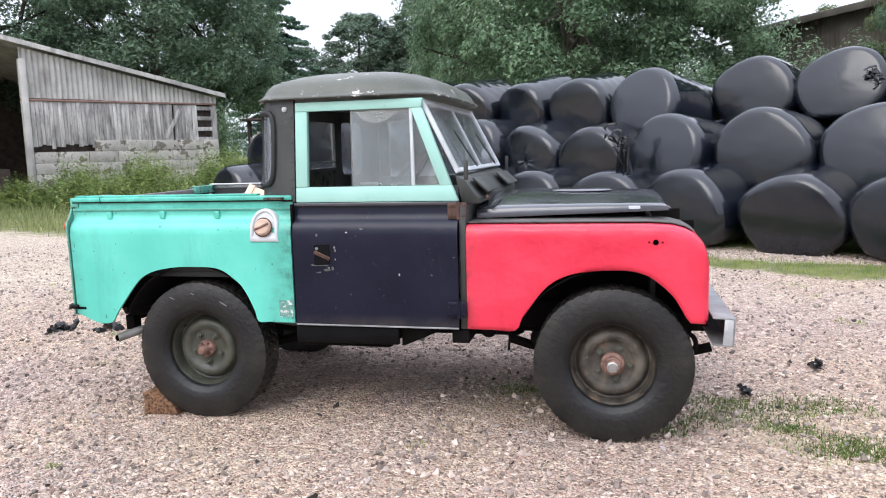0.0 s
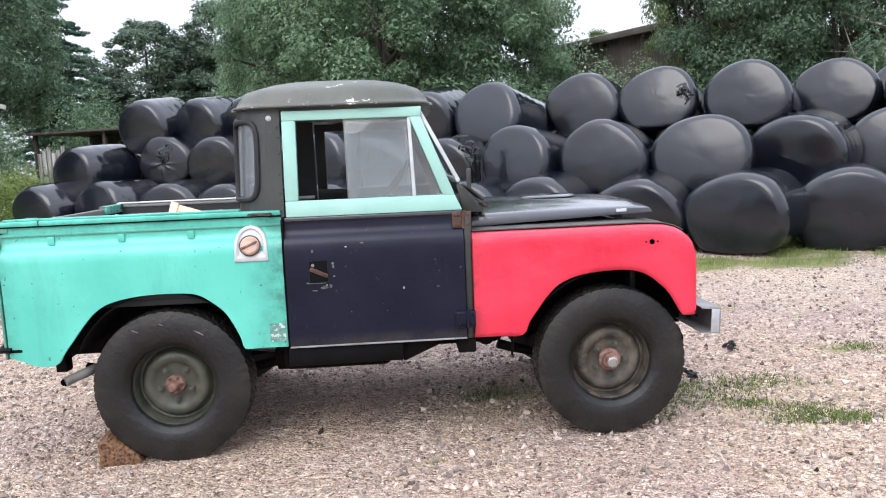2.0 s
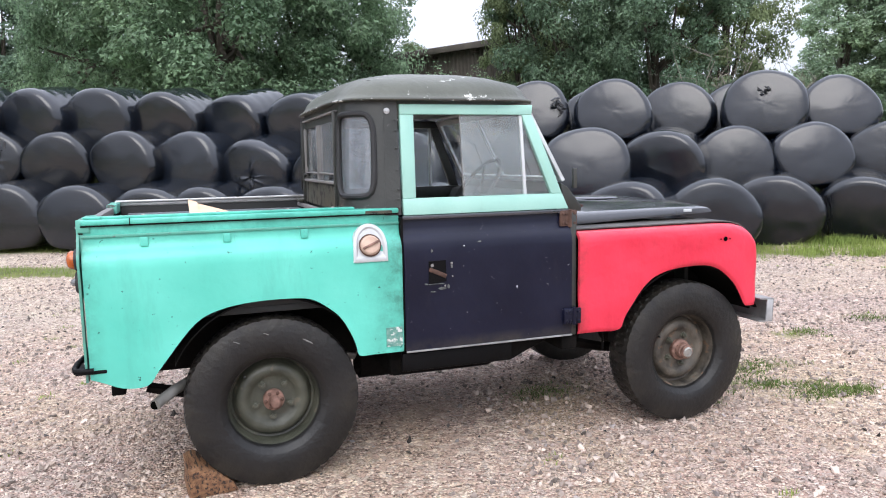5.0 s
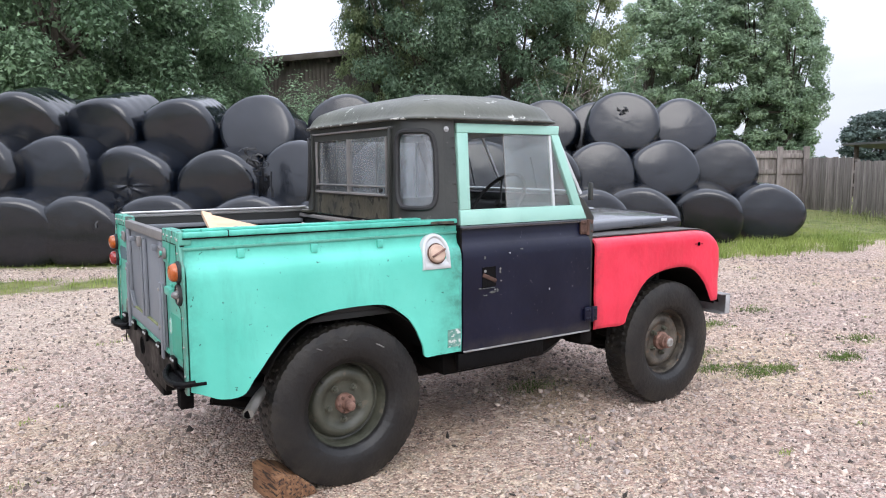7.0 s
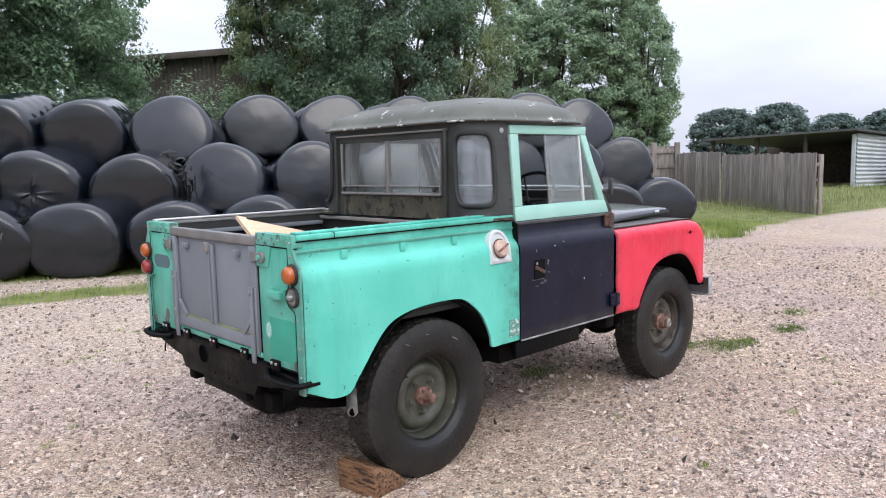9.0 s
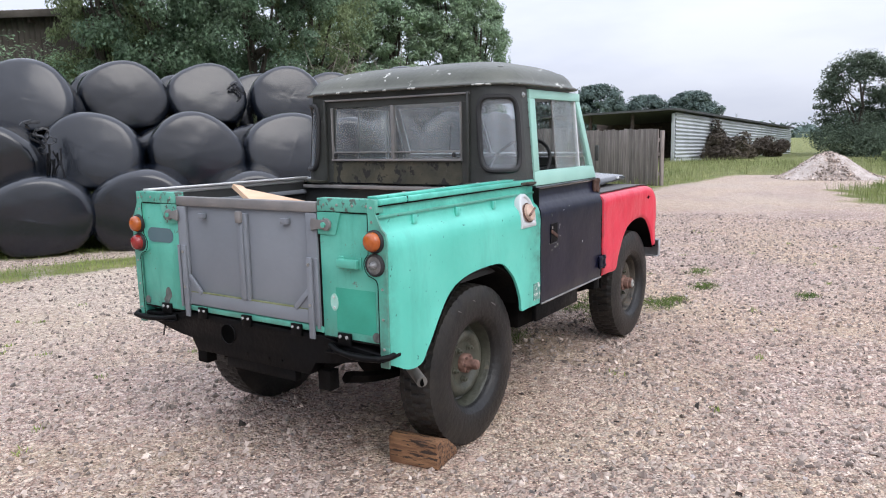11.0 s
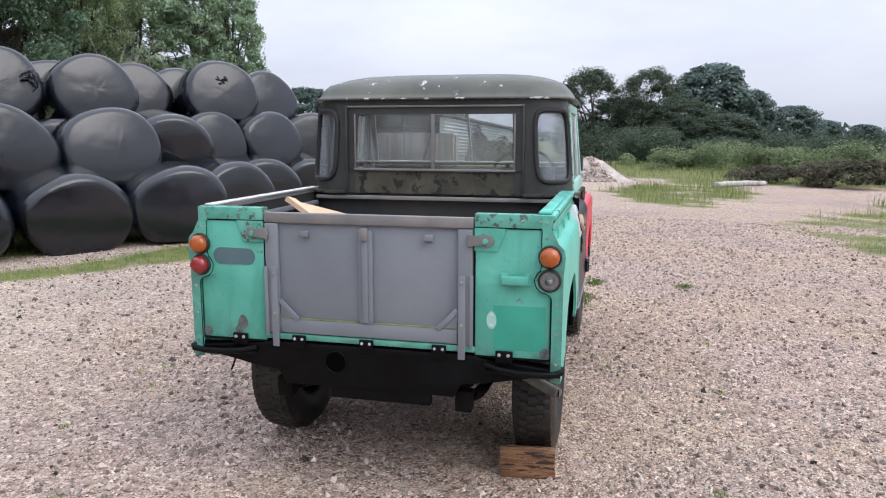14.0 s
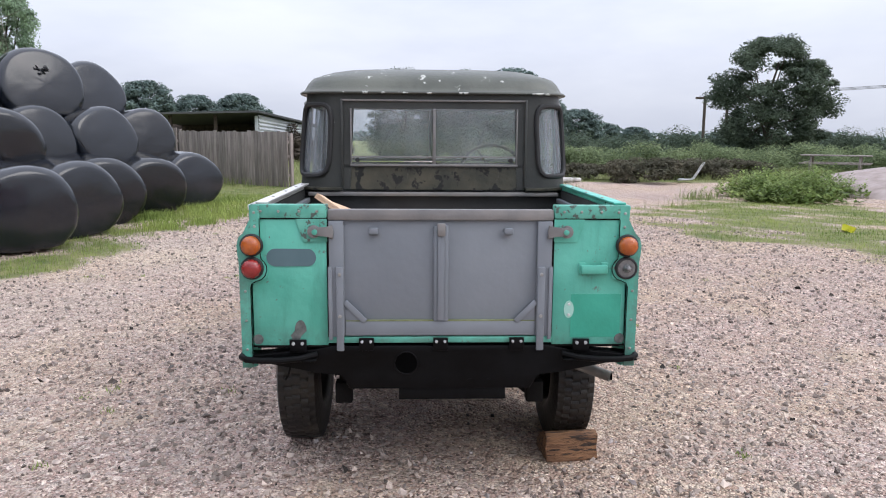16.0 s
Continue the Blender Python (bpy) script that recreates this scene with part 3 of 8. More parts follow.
def tube(bm, pts, r, seg=8, closed=False, flat=1.0):
    """A round bar along a run of points."""
    pts = [Vector(p) for p in pts]
    n = len(pts)
    rings = []
    up = None
    for i, p in enumerate(pts):
        a = pts[(i - 1) % n] if (closed or i) else p
        b = pts[(i + 1) % n] if (closed or i < n - 1) else p
        d = (b - a).normalized()
        if up is None:
            up = d.orthogonal().normalized()
        up = (up - d * up.dot(d)).normalized()
        s = d.cross(up)
        rr = r[i] if isinstance(r, (list, tuple)) else r
        rings.append([bm.verts.new(p + up * math.cos(k * 2 * math.pi / seg) * rr + s * math.sin(k * 2 * math.pi / seg) * rr * flat) for k in range(seg)])
    for i in range(n if closed else n - 1):
        A, B = rings[i], rings[(i + 1) % n]
        for k in range(seg):
            bm.faces.new((A[k], A[(k + 1) % seg], B[(k + 1) % seg], B[k]))
    if not closed:
        bm.faces.new(rings[0])
        bm.faces.new(list(reversed(rings[-1])))
    return bm


def lathe(bm, prof, seg=48, axis="y", at=(0, 0, 0), close=False, caps=True):
    """Turns (radius, offset) pairs round an axis."""
    rings = []
    for r, h in prof:
        ring = []
        for k in range(seg):
            a = 2 * math.pi * k / seg
            p = {"y": (r * math.cos(a), h, r * math.sin(a)), "z": (r * math.cos(a), r * math.sin(a), h), "x": (h, r * math.cos(a), r * math.sin(a))}[axis]
            ring.append(bm.verts.new(Vector(p) + Vector(at)))
        rings.append(ring)
    m = len(rings)
    for i in range(m if close else m - 1):
        A, B = rings[i], rings[(i + 1) % m]
        for k in range(seg):
            bm.faces.new((A[k], A[(k + 1) % seg], B[(k + 1) % seg], B[k]))
    if caps and not close:
        bm.faces.new(rings[0])
        bm.faces.new(list(reversed(rings[-1])))
    return bm


def prism(bm, poly, axis, a, b, bev=0.0):
    """Extrudes a flat outline along an axis from a to b."""
    def p3(u, v, w):
        return {"x": (w, u, v), "y": (u, w, v), "z": (u, v, w)}[axis]
    A = [bm.verts.new(p3(u, v, a)) for u, v in poly]
    B = [bm.verts.new(p3(u, v, b)) for u, v in poly]
    n = len(poly)
    fs = [bm.faces.new(A), bm.faces.new(list(reversed(B)))]
    for i in range(n):
        fs.append(bm.faces.new((A[i], B[i], B[(i + 1) % n], A[(i + 1) % n])))
    if bev:
        es = {e for f in fs for e in f.edges}
        bmesh.ops.bevel(bm, geom=list(es), offset=bev, segments=2, affect="EDGES", profile=0.5)
    return bm


def sheet(bm, grid, off):
    """A curved sheet with thickness: grid of points, and off(point) the inward offset. None leaves a hole."""
    rows, cols = len(grid), len(grid[0])
    A = [[None if p is None else bm.verts.new(p) for p in row] for row in grid]
    B = [[None if p is None else bm.verts.new(Vector(p) + Vector(off(p))) for p in row] for row in grid]
    cells = {(i, j) for i in range(rows - 1) for j in range(cols - 1) if all(A[a][b] for a in (i, i + 1) for b in (j, j + 1))}
    for i, j in cells:
        bm.faces.new((A[i][j], A[i][j + 1], A[i + 1][j + 1], A[i + 1][j]))
        bm.faces.new((B[i][j], B[i + 1][j], B[i + 1][j + 1], B[i][j + 1]))
        if (i - 1, j) not in cells:
            bm.faces.new((A[i][j], B[i][j], B[i][j + 1], A[i][j + 1]))
        if (i + 1, j) not in cells:
            bm.faces.new((A[i + 1][j], A[i + 1][j + 1], B[i + 1][j + 1], B[i + 1][j]))
        if (i, j - 1) not in cells:
            bm.faces.new((A[i][j], A[i + 1][j], B[i + 1][j], B[i][j]))
        if (i, j + 1) not in cells:
            bm.faces.new((A[i][j + 1], B[i][j + 1], B[i + 1][j + 1], A[i + 1][j + 1]))
    return bm


def smoothstep(a, b, x):
    t = np.clip((np.asarray(x, float) - a) / (b - a), 0, 1)
    return t * t * (3 - 2 * t)


# ---- ground ----


def rise(x, y):
    """Height of the land: level yard, rising to the old barn, a slight bank behind the bales."""
    x, y = np.asarray(x, float), np.asarray(y, float)
    back = smoothstep(6.0, 30.0, y) * smoothstep(3.0, -14.0, x)
    return 1.25 * back + 0.012 * np.sin(x * 1.3 + 0.7) * np.cos(y * 1.1) + 0.006 * np.sin(x * 3.1 + y * 2.3)


STRIP_X, STRIP_Y = (-8.0, -0.4, 2.2, 2.8, 3.5, 4.4, 6.0, 8.6, 12.0), (9.2, 6.65, 6.0, 5.75, 5.25, 4.6, 4.2, 4.1, 3.9)
ISLANDS = (((12.6, -2.4), (14.3, -1.0), (17.2, -0.3), (20.5, -1.2), (20.4, -4.3), (17.5, -5.0), (14.8, -4.3), (12.8, -3.2)), ((8.4, -3.9), (12.6, -4.7), (14.2, -6.7), (15.2, -9.0), (13.5, -11.0), (9.0, -9.5), (5.0, -7.2), (4.2, -5.9)))


def inside(x, y, poly):
    """Distance to the edge of a convex outline, positive within."""
    d = np.full(np.shape(x), 1e9)
    area = sum(poly[i][0] * poly[(i + 1) % len(poly)][1] - poly[(i + 1) % len(poly)][0] * poly[i][1] for i in range(len(poly)))
    s = 1.0 if area > 0 else -1.0
    for (ax_, ay_), (bx_, by_) in zip(poly, poly[1:] + poly[:1]):
        ll = math.hypot(bx_ - ax_, by_ - ay_)
        d = np.minimum(d, s * ((bx_ - ax_) * (y - ay_) - (by_ - ay_) * (x - ax_)) / ll)
    return d


def patch(x, y):
    """Slow uneven swell between -1 and 1."""
    return (np.sin(x * 1.9 + 1.1 * np.sin(y * 1.3)) + np.sin(y * 2.6 + 1.4 * np.sin(x * 0.9 + 2.0)) + 0.8 * np.sin(x * 4.3 - y * 3.1)) / 2.8


def fines(x, y):
    """Where pale dusty fines cover the chips: the far side of the yard and the wheel tracks."""
    x, y = np.asarray(x, float), np.asarray(y, float)
    f = 0.55 * smoothstep(0.6, 3.6, y) * smoothstep(13.0, 5.0, x) + 0.45 * smoothstep(6.0, 16.0, x) * smoothstep(-6.0, -2.0, y)
    f = f + 0.30 * smoothstep(-2.0, -4.2, x) * smoothstep(-2.5, 0.5, y)
    return np.clip(f + 0.22 * patch(x * 0.55, y * 0.55), 0, 1)


def turf(x, y):
    """1 where grass grows, 0 on the gravel."""
    x, y = np.asarray(x, float), np.asarray(y, float)
    front = np.where(x > 6.0, 5.6 - 0.09 * (x - 6.0), 9.0 - 0.48 * (x - 1.0)) - 1.1
    m = 0.62 * smoothstep(front - 0.9, front + 0.3, y) + 0.38 * smoothstep(front - 0.1, front + 0.6, y)
    m = np.maximum(m, smoothstep(-5.5, -8.0, x) * smoothstep(4.0, 7.5, y + 0.25 * x))
    m = np.maximum(m, smoothstep(12.0, 14.0, x) * smoothstep(2.6, 4.4, y))
    m = np.maximum(m, (0.76 - 0.14 * smoothstep(4.6, 6.4, x) + 0.26 * patch(x * 1.7 + 3, y * 1.7)) * smoothstep(0.95, 0.25, np.abs(y - np.interp(x, STRIP_X, STRIP_Y))) * smoothstep(-9.0, -7.0, x) * smoothstep(15.0, 12.0, x))
    m = m * (1 - 0.55 * smoothstep(5.5, 7.5, x) * smoothstep(14.0, 12.5, x) * smoothstep(0.35, -0.35, patch(x * 1.3 + 1.0, y * 1.9)))
    for poly in ISLANDS:
        m = np.maximum(m, (0.68 + 0.30 * patch(y * 1.4, x * 1.4)) * smoothstep(-0.9, 1.0, inside(x, y, poly) + 0.75 * patch(x, y)))
    m = np.maximum(m, smoothstep(19.5, 22.0, x) * smoothstep(-1.8, -3.5, y))
    m = np.maximum(m, smoothstep(23.0, 26.0, np.abs(x) + np.abs(y) * 0.3))
    for tx, ty, r in ((3.25, -0.80, 0.22), (3.0, -0.25, 0.45), (3.6, -0.1, 0.4), (4.9, -0.7, 0.35), (4.3, 0.5, 0.4), (5.4, 0.9, 0.35), (0.6, 6.6, 0.6), (-1.2, 6.4, 0.6)):
        m = np.maximum(m, 0.46 * (1 - smoothstep(r * 0.4, r, np.hypot(x - tx, (y - ty) * 1.4))))
    return m


def axis_steps(near, far, step):
    a = list(np.arange(-near, near + 1e-6, step))
    s, g = near, step
    while s < far:
        g *= 1.22
        s += g
        a = [-s] + a + [s]
    return np.array(a)


gx = axis_steps(16.0, 900.0, 0.16) + 4.0
gy = axis_steps(11.0, 900.0, 0.16) + 1.5
GX, GY = np.meshgrid(gx, gy, indexing="ij")
rng = np.random.default_rng(3)
GZ = rise(GX, GY)
ny, nx = len(gy), len(gx)
idx = np.arange(nx * ny).reshape(nx, ny)
quads = np.stack([idx[:-1, :-1], idx[1:, :-1], idx[1:, 1:], idx[:-1, 1:]], -1).reshape(-1, 4)
ground = raw("ground", np.stack([GX, GY, GZ], -1).reshape(-1, 3).tolist(), quads.tolist(), GROUND, smooth=180)
tagged(ground, "pinkish crushed-stone yard with weedy grass verges", "ground", kind="structure")
at = ground.data.attributes.new("turf", "FLOAT", "POINT")
at.data.foreach_set("value", turf(GX, GY).reshape(-1))
at = ground.data.attributes.new("fines", "FLOAT", "POINT")
at.data.foreach_set("value", fines(GX, GY).reshape(-1))


def scatter_solid(name, pts, sizes, mat, label, category, squash=0.6):
    """Many small eight-sided stones in one mesh."""
    n = len(pts)
    o = np.array([(1, 0, 0), (0, 1, 0), (-1, 0, 0), (0, -1, 0), (0, 0, 1), (0, 0, -1)], float)
    f = np.array([(0, 1, 4), (1, 2, 4), (2, 3, 4), (3, 0, 4), (1, 0, 5), (2, 1, 5), (3, 2, 5), (0, 3, 5)])
    v = o[None] * rng.uniform(0.6, 1.3, (n, 6, 1)) + rng.normal(0, 0.18, (n, 6, 3))
    v[:, :, 2] *= squash
    v *= np.asarray(sizes)[:, None, None]
    q = rng.normal(0, 1, (n, 4)) * np.array([1, 0.45, 0.45, 1])
    q /= np.linalg.norm(q, axis=1)[:, None]
    w, i, j, k = q.T
    R = np.stack([np.stack([1 - 2 * (j * j + k * k), 2 * (i * j - k * w), 2 * (i * k + j * w)], -1), np.stack([2 * (i * j + k * w), 1 - 2 * (i * i + k * k), 2 * (j * k - i * w)], -1), np.stack([2 * (i * k - j * w), 2 * (j * k + i * w), 1 - 2 * (i * i + j * j)], -1)], 1)
    v = np.einsum("nab,nvb->nva", R, v) + np.asarray(pts)[:, None, :]
    F = f[None] + 6 * np.arange(n)[:, None, None]
    ob = raw(name, v.reshape(-1, 3).tolist(), F.reshape(-1, 3).tolist(), mat)
    return tagged(ob, label, category, kind="stuff")


n_st = 120000
r_st = 0.8 + 9.6 * rng.random(n_st) ** 0.72
a_st = rng.uniform(0, 2 * np.pi, n_st)
sx, sy = 0.4 + r_st * np.cos(a_st), -0.4 + r_st * np.sin(a_st)
keep = (turf(sx, sy) < 0.55) & (rng.random(n_st) > 0.55 * fines(sx, sy))
sx, sy, r_st = sx[keep], sy[keep], r_st[keep]
ss = (rng.lognormal(math.log(0.0085), 0.48, len(sx)) * (1 + 0.04 * r_st)).clip(0.004, 0.024)
scatter_solid("gravel", np.stack([sx, sy, rise(sx, sy) + ss * 0.22], -1), ss, STONE, "loose pinkish-grey crushed stone chips on the yard", "gravel", 0.75)

kx, ky = rng.uniform(-6, 9, 1500), rng.uniform(-5, 6, 1500)
kk = turf(kx, ky) < 0.5
kx, ky = kx[kk], ky[kk]
ks = rng.lognormal(math.log(0.014), 0.3, len(kx)).clip(0.009, 0.024)
scatter_solid("stones", np.stack([kx, ky, rise(kx, ky) + ks * 0.2], -1), ks, surf("mixed_pebbles", (0.16, 0.13, 0.12), (0.46, 0.41, 0.385), 6.0, 0.85, 0.95, 0, 0.2, 60, random=0.6, island=True), "larger loose pebbles strewn over the yard", "gravel")


def blades(name, pts, height, width, mat, label, category, lean=0.35, kinds=1):
    """Grass: one bent two-piece blade at every point."""
    n = len(pts)
    P = np.asarray(pts, float)
    h = height * rng.uniform(0.45, 1.25, n)
    w = width * rng.uniform(0.6, 1.3, n)
    a = rng.uniform(0, 2 * np.pi, n)
    t = rng.uniform(0, lean, n) * h
    d = np.stack([np.cos(a), np.sin(a), np.zeros(n)], -1)
    s = np.stack([-np.sin(a), np.cos(a), np.zeros(n)], -1) * w[:, None] / 2
    up = np.array([0, 0, 1.0])
    m = P + d * (t * 0.3)[:, None] + up * (h * 0.6)[:, None]
    tip = P + d * t[:, None] + up * h[:, None]
    V = np.stack([P - s, P + s, m + s * 0.8, m - s * 0.8, tip], 1).reshape(-1, 3)
    b = 5 * np.arange(n)
    F = np.stack([b, b + 1, b + 2, b + 3], -1).tolist() + np.stack([b + 3, b + 2, b + 4], -1).tolist()
    return tagged(raw(name, V.tolist(), F, mat), label, category, kind="stuff")


def area_points(n, x0, x1, y0, y1, low):
    x, y = rng.uniform(x0, x1, n), rng.uniform(y0, y1, n)
    k = turf(x, y) + rng.uniform(-0.25, 0.25, n) > low
    return np.stack([x[k], y[k], rise(x[k], y[k]) - 0.01], -1)


blades("grass_verge", np.concatenate([area_points(110000, -8, 15, 3.2, 10.5, 0.56), area_points(26000, 12, 22, -9, 8, 0.6), area_points(22000, 5, 13, -10, -3, 0.6)]), 0.065, 0.007, GRASS_M, "short green grass along the foot of the bales", "grass")
def clumps(centres, per, spread):
    """Points gathered round centres (x, y, size)."""
    c = np.repeat(np.asarray(centres, float), per, 0)
    q = rng.normal(0, 1, (len(c), 2)) * c[:, 2:3] * spread * np.array([1.25, 0.8])
    x, y = c[:, 0] + q[:, 0], c[:, 1] + q[:, 1]
    return np.stack([x, y, rise(x, y) - 0.006], -1)


TUFTS = [(2.7, -0.38, 1.1), (2.98, -0.27, 1.3), (3.2, -0.1, 1.1), (3.44, -0.03, 1.0), (3.24, -0.72, 0.8), (3.36, -0.57, 0.7), (3.43, -0.72, 0.8), (4.2, -0.8, 0.7), (4.3, -0.82, 0.6), (3.54, -0.73, 0.6), (1.72, -0.04, 1.0), (4.19, -1.72, 0.6), (2.45, -0.55, 0.7), (3.1, -0.45, 0.6), (2.85, -0.1, 0.9), (4.9, -0.6, 0.8), (5.3, 0.7, 0.9), (4.4, 0.5, 0.8)]
blades("grass_tufts", clumps(TUFTS, 400, 0.10), 0.026, 0.006, surf("dark_tuft_blades", (0.075, 0.125, 0.030), (0.16, 0.21, 0.065), 3.0, 0.6, 0.7, random=0.4, island=True, spec=0.12, leaf=0.3), "low fluffy grass tufts pushing through gravel", "grass", 1.5)
sprigs = [(x, y, s) for x, y, s in zip(rng.uniform(-5, 9, 130), rng.uniform(-3.5, 5.5, 130), rng.uniform(0.3, 0.8, 130)) if not (-0.9 < x < 2.9 and -0.9 < y < 0.9)]
blades("weed_sprigs", clumps(sprigs, 26, 0.05), 0.026, 0.006, GRASS_M, "tiny weed sprigs scattered over the gravel", "weeds", 1.0)
dx_, dy_ = rng.uniform(-5, 9, 1500), rng.uniform(-4, 6, 1500)
dk = turf(dx_, dy_) < 0.5
dx_, dy_ = dx_[dk], dy_[dk]
dz_ = rng.lognormal(math.log(0.010), 0.5, len(dx_)).clip(0.005, 0.035)
scatter_solid("dark_litter", np.stack([dx_, dy_, rise(dx_, dy_) + dz_ * 0.2], -1), dz_, surf("dark_litter_bits", (0.02, 0.018, 0.016), (0.075, 0.06, 0.05), 6.0, 0.85, 0.95, random=0.5, island=True), "dark leaf litter and soil crumbs on the gravel", "litter", 0.35)
VERGE_WEEDS = [(8.2, 4.2, 1.0), (8.9, 3.7, 0.8), (9.3, 4.4, 1.2), (9.9, 3.5, 1.0), (10.2, 4.1, 1.3), (10.8, 3.6, 1.1), (11.1, 4.5, 1.2), (11.6, 3.9, 1.3), (12.1, 4.6, 1.1), (12.4, 3.4, 1.0), (11.4, 3.1, 0.8), (9.6, 4.8, 0.9), (12.8, 4.1, 1.2)]
blades("verge_weeds", clumps(VERGE_WEEDS, 420, 0.22), 0.15, 0.010, GRASS_M, "ragged tufts of weedy grass before the board fence", "grass", 0.9)
blades("tall_island_grass", area_points(19000, 11.5, 21, -6, 0.5, 0.75), 0.24, 0.008, surf("seeding_grass", (0.13, 0.18, 0.055), (0.29, 0.31, 0.13), 0.8, 0.65, 0.75, random=0.4, island=True, spec=0.1, leaf=0.3), "tall seeding grass round the foot of the stone heap", "grass", 0.5)
blades("meadow_grass", np.concatenate([area_points(42000, -24, -5.5, 5.5, 24, 0.6), area_points(30000, 17.5, 36, -22, 8.5, 0.8), area_points(5000, 13.5, 17, -10, -6, 0.7)]), 0.27, 0.014, MEADOW_M, "tall seeding meadow grass and weeds", "grass", 1.1)

# ---- wrapped bales ----


def bale_mesh(seed, a=0.695, b=0.625, length=1.24, pleated=False):
    """A sagging, film-wrapped round bale lying on its side; its axis is local y, the gathered end faces -y."""
    r = np.random.default_rng(seed)
    nt, prof = 72, []
    for k in range(10):
        f = k / 10 * 0.84
        prof.append((f, -0.5 - 0.036 * (1 - (f / 0.84) ** 2)))
    for k in range(11):
        t = k / 10 * math.pi / 2
        prof.append((0.84 + 0.16 * math.sin(t) ** 1.1, -0.5 + 0.016 * math.sin(t) + 0.114 * (1 - math.cos(t))))
    for k in range(1, 16):
        prof.append((1.0 + 0.012 * math.sin(math.pi * k / 16), -0.37 + 0.72 * k / 16))
    for k in range(9):
        t = math.pi / 2 * (1 - k / 8)
        prof.append((0.80 + 0.20 * math.sin(t), 0.5 - 0.15 * (1 - math.cos(t))))
    for k in range(3, -1, -1):
        prof.append((k / 4 * 0.80, 0.5))
    V = []
    ph = r.uniform(0, 10, 8)
    off = Vector(r.uniform(0, 50, 3))
    lean = r.uniform(-0.05, 0.05)
    corners = r.uniform(0.012, 0.030)
    crease = [(r.uniform(0, 2 * math.pi), r.uniform(0.25, 0.6), r.uniform(-0.6, 0.6), r.uniform(0.001, 0.004)) for _ in range(2)]
    for rr, h in prof:
        for j in range(nt):
            t = 2 * math.pi * j / nt
            x, z = math.cos(t), math.sin(t)
            lump = 1 + 0.018 * math.sin(3 * t + ph[0]) + corners * math.sin(4 * t + ph[1]) + 0.009 * math.sin(2 * t + ph[2] + h * 4)
            p = Vector((x * rr * lump, h, z * rr * lump))
            d = 0.006 * noise.noise(Vector((p.x * 2.2, p.y * 3, p.z * 2.2)) + off) + 0.002 * noise.noise(Vector((p.x * 7, p.y * 5, p.z * 7)) + off)
            end = 1.0 if h < -0.372 else 0.0
            push = 0.0
            if end and rr < 0.99:  # creases across the taut end, and puckers that run over its rim
                for ca_, cl, cs, cd in crease:
                    u = p.x * math.cos(ca_) + p.z * math.sin(ca_)
                    v = -p.x * math.sin(ca_) + p.z * math.cos(ca_) - cs * 0.5
                    push += cd * math.exp(-(v / 0.022) ** 2) * max(0.0, 1 - (u / cl) ** 2)
                push += 0.006 * noise.noise(Vector((p.x * 8.0, p.z * 8.0, 0.0)) + off) * smooth01((rr - 0.72) / 0.25)
            if pleated and end:
                push += 0.030 * max(0.0, math.sin(4.5 * t + 2.2 * math.sin(t + ph[3]) + ph[4])) ** 3 * max(0.0, 1 - rr / 0.62) - 0.035 * math.exp(-(rr / 0.12) ** 2)
            # film pulled tight round the barrel in bands, with short folds near the rim
            band = 0.0
            if -0.42 < h < 0.42:
                band = 0.0035 * math.sin(h * 34 + 3.5 * noise.noise(Vector((p.x * 1.3, 0, p.z * 1.3)) + off)) + 0.010 * noise.noise(Vector((t * 6.0, h * 3.0, 5.0)) + off) * max(0.0, 1 - (h + 0.42) / 0.4)
            q = Vector((p.x * a * (1 + d + band), (p.y + d * 0.8) * length - push, p.z * b * (1 + d + band)))
            if q.z < -0.75 * b:
                q.z = -0.75 * b + (q.z + 0.75 * b) * 0.35
                q.x *= 1.03
            q.x += lean * q.z
            V.append(tuple(q))
    n = len(prof)
    F = [(i * nt + j, i * nt + (j + 1) % nt, (i + 1) * nt + (j + 1) % nt, (i + 1) * nt + j) for i in range(n - 1) for j in range(nt)]
    me = bpy.data.meshes.new("bale")
    me.from_pydata(V, [], F)
    bm_ = bmesh.new()
    bm_.from_mesh(me)
    bmesh.ops.remove_doubles(bm_, verts=bm_.verts, dist=1e-5)
    bmesh.ops.recalc_face_normals(bm_, faces=bm_.faces)
    bm_.to_mesh(me)
    bm_.free()
    return finish(me, BALE, 180)


def smooth01(x):
    x = min(1.0, max(0.0, x))
    return x * x * (3 - 2 * x)


BALES = [bale_mesh(s) for s in range(9)]
STAR = bale_mesh(40, pleated=True)
# each spot: x, y, height of its middle
TOP = ((-4, 12.12, 2.39), (-2.72, 11.87, 2.37), (-1.58, 11.57, 2.33), (-0.42, 11.22, 2.29), (0.9, 10.67, 2.23), (1.96, 9.92, 2.2), (3.12, 9.02, 2.05), (4.86, 9.27, 2.19), (5.96, 8.52, 2.17), (7.2, 7.74, 2.17), (9.1, 8.35, 2.19), (10, 7.05, 2.24), (11.48, 6.84, 2.19))
MID = ((-5.3, 11.82, 1.39), (-3.5, 11.82, 1.57), (-2.36, 11.22, 1.54), (-1.1, 10.52, 1.49), (0, 10.22, 1.41), (1.16, 9.62, 1.31), (2.24, 8.57, 1.23), (3.42, 7.87, 1.27), (4.6, 7.17, 1.28), (5.88, 6.5, 1.23), (7.37, 6.42, 1.31), (9.02, 6.72, 1.32), (10.04, 6.07, 1.33), (11.82, 5.97, 1.34))
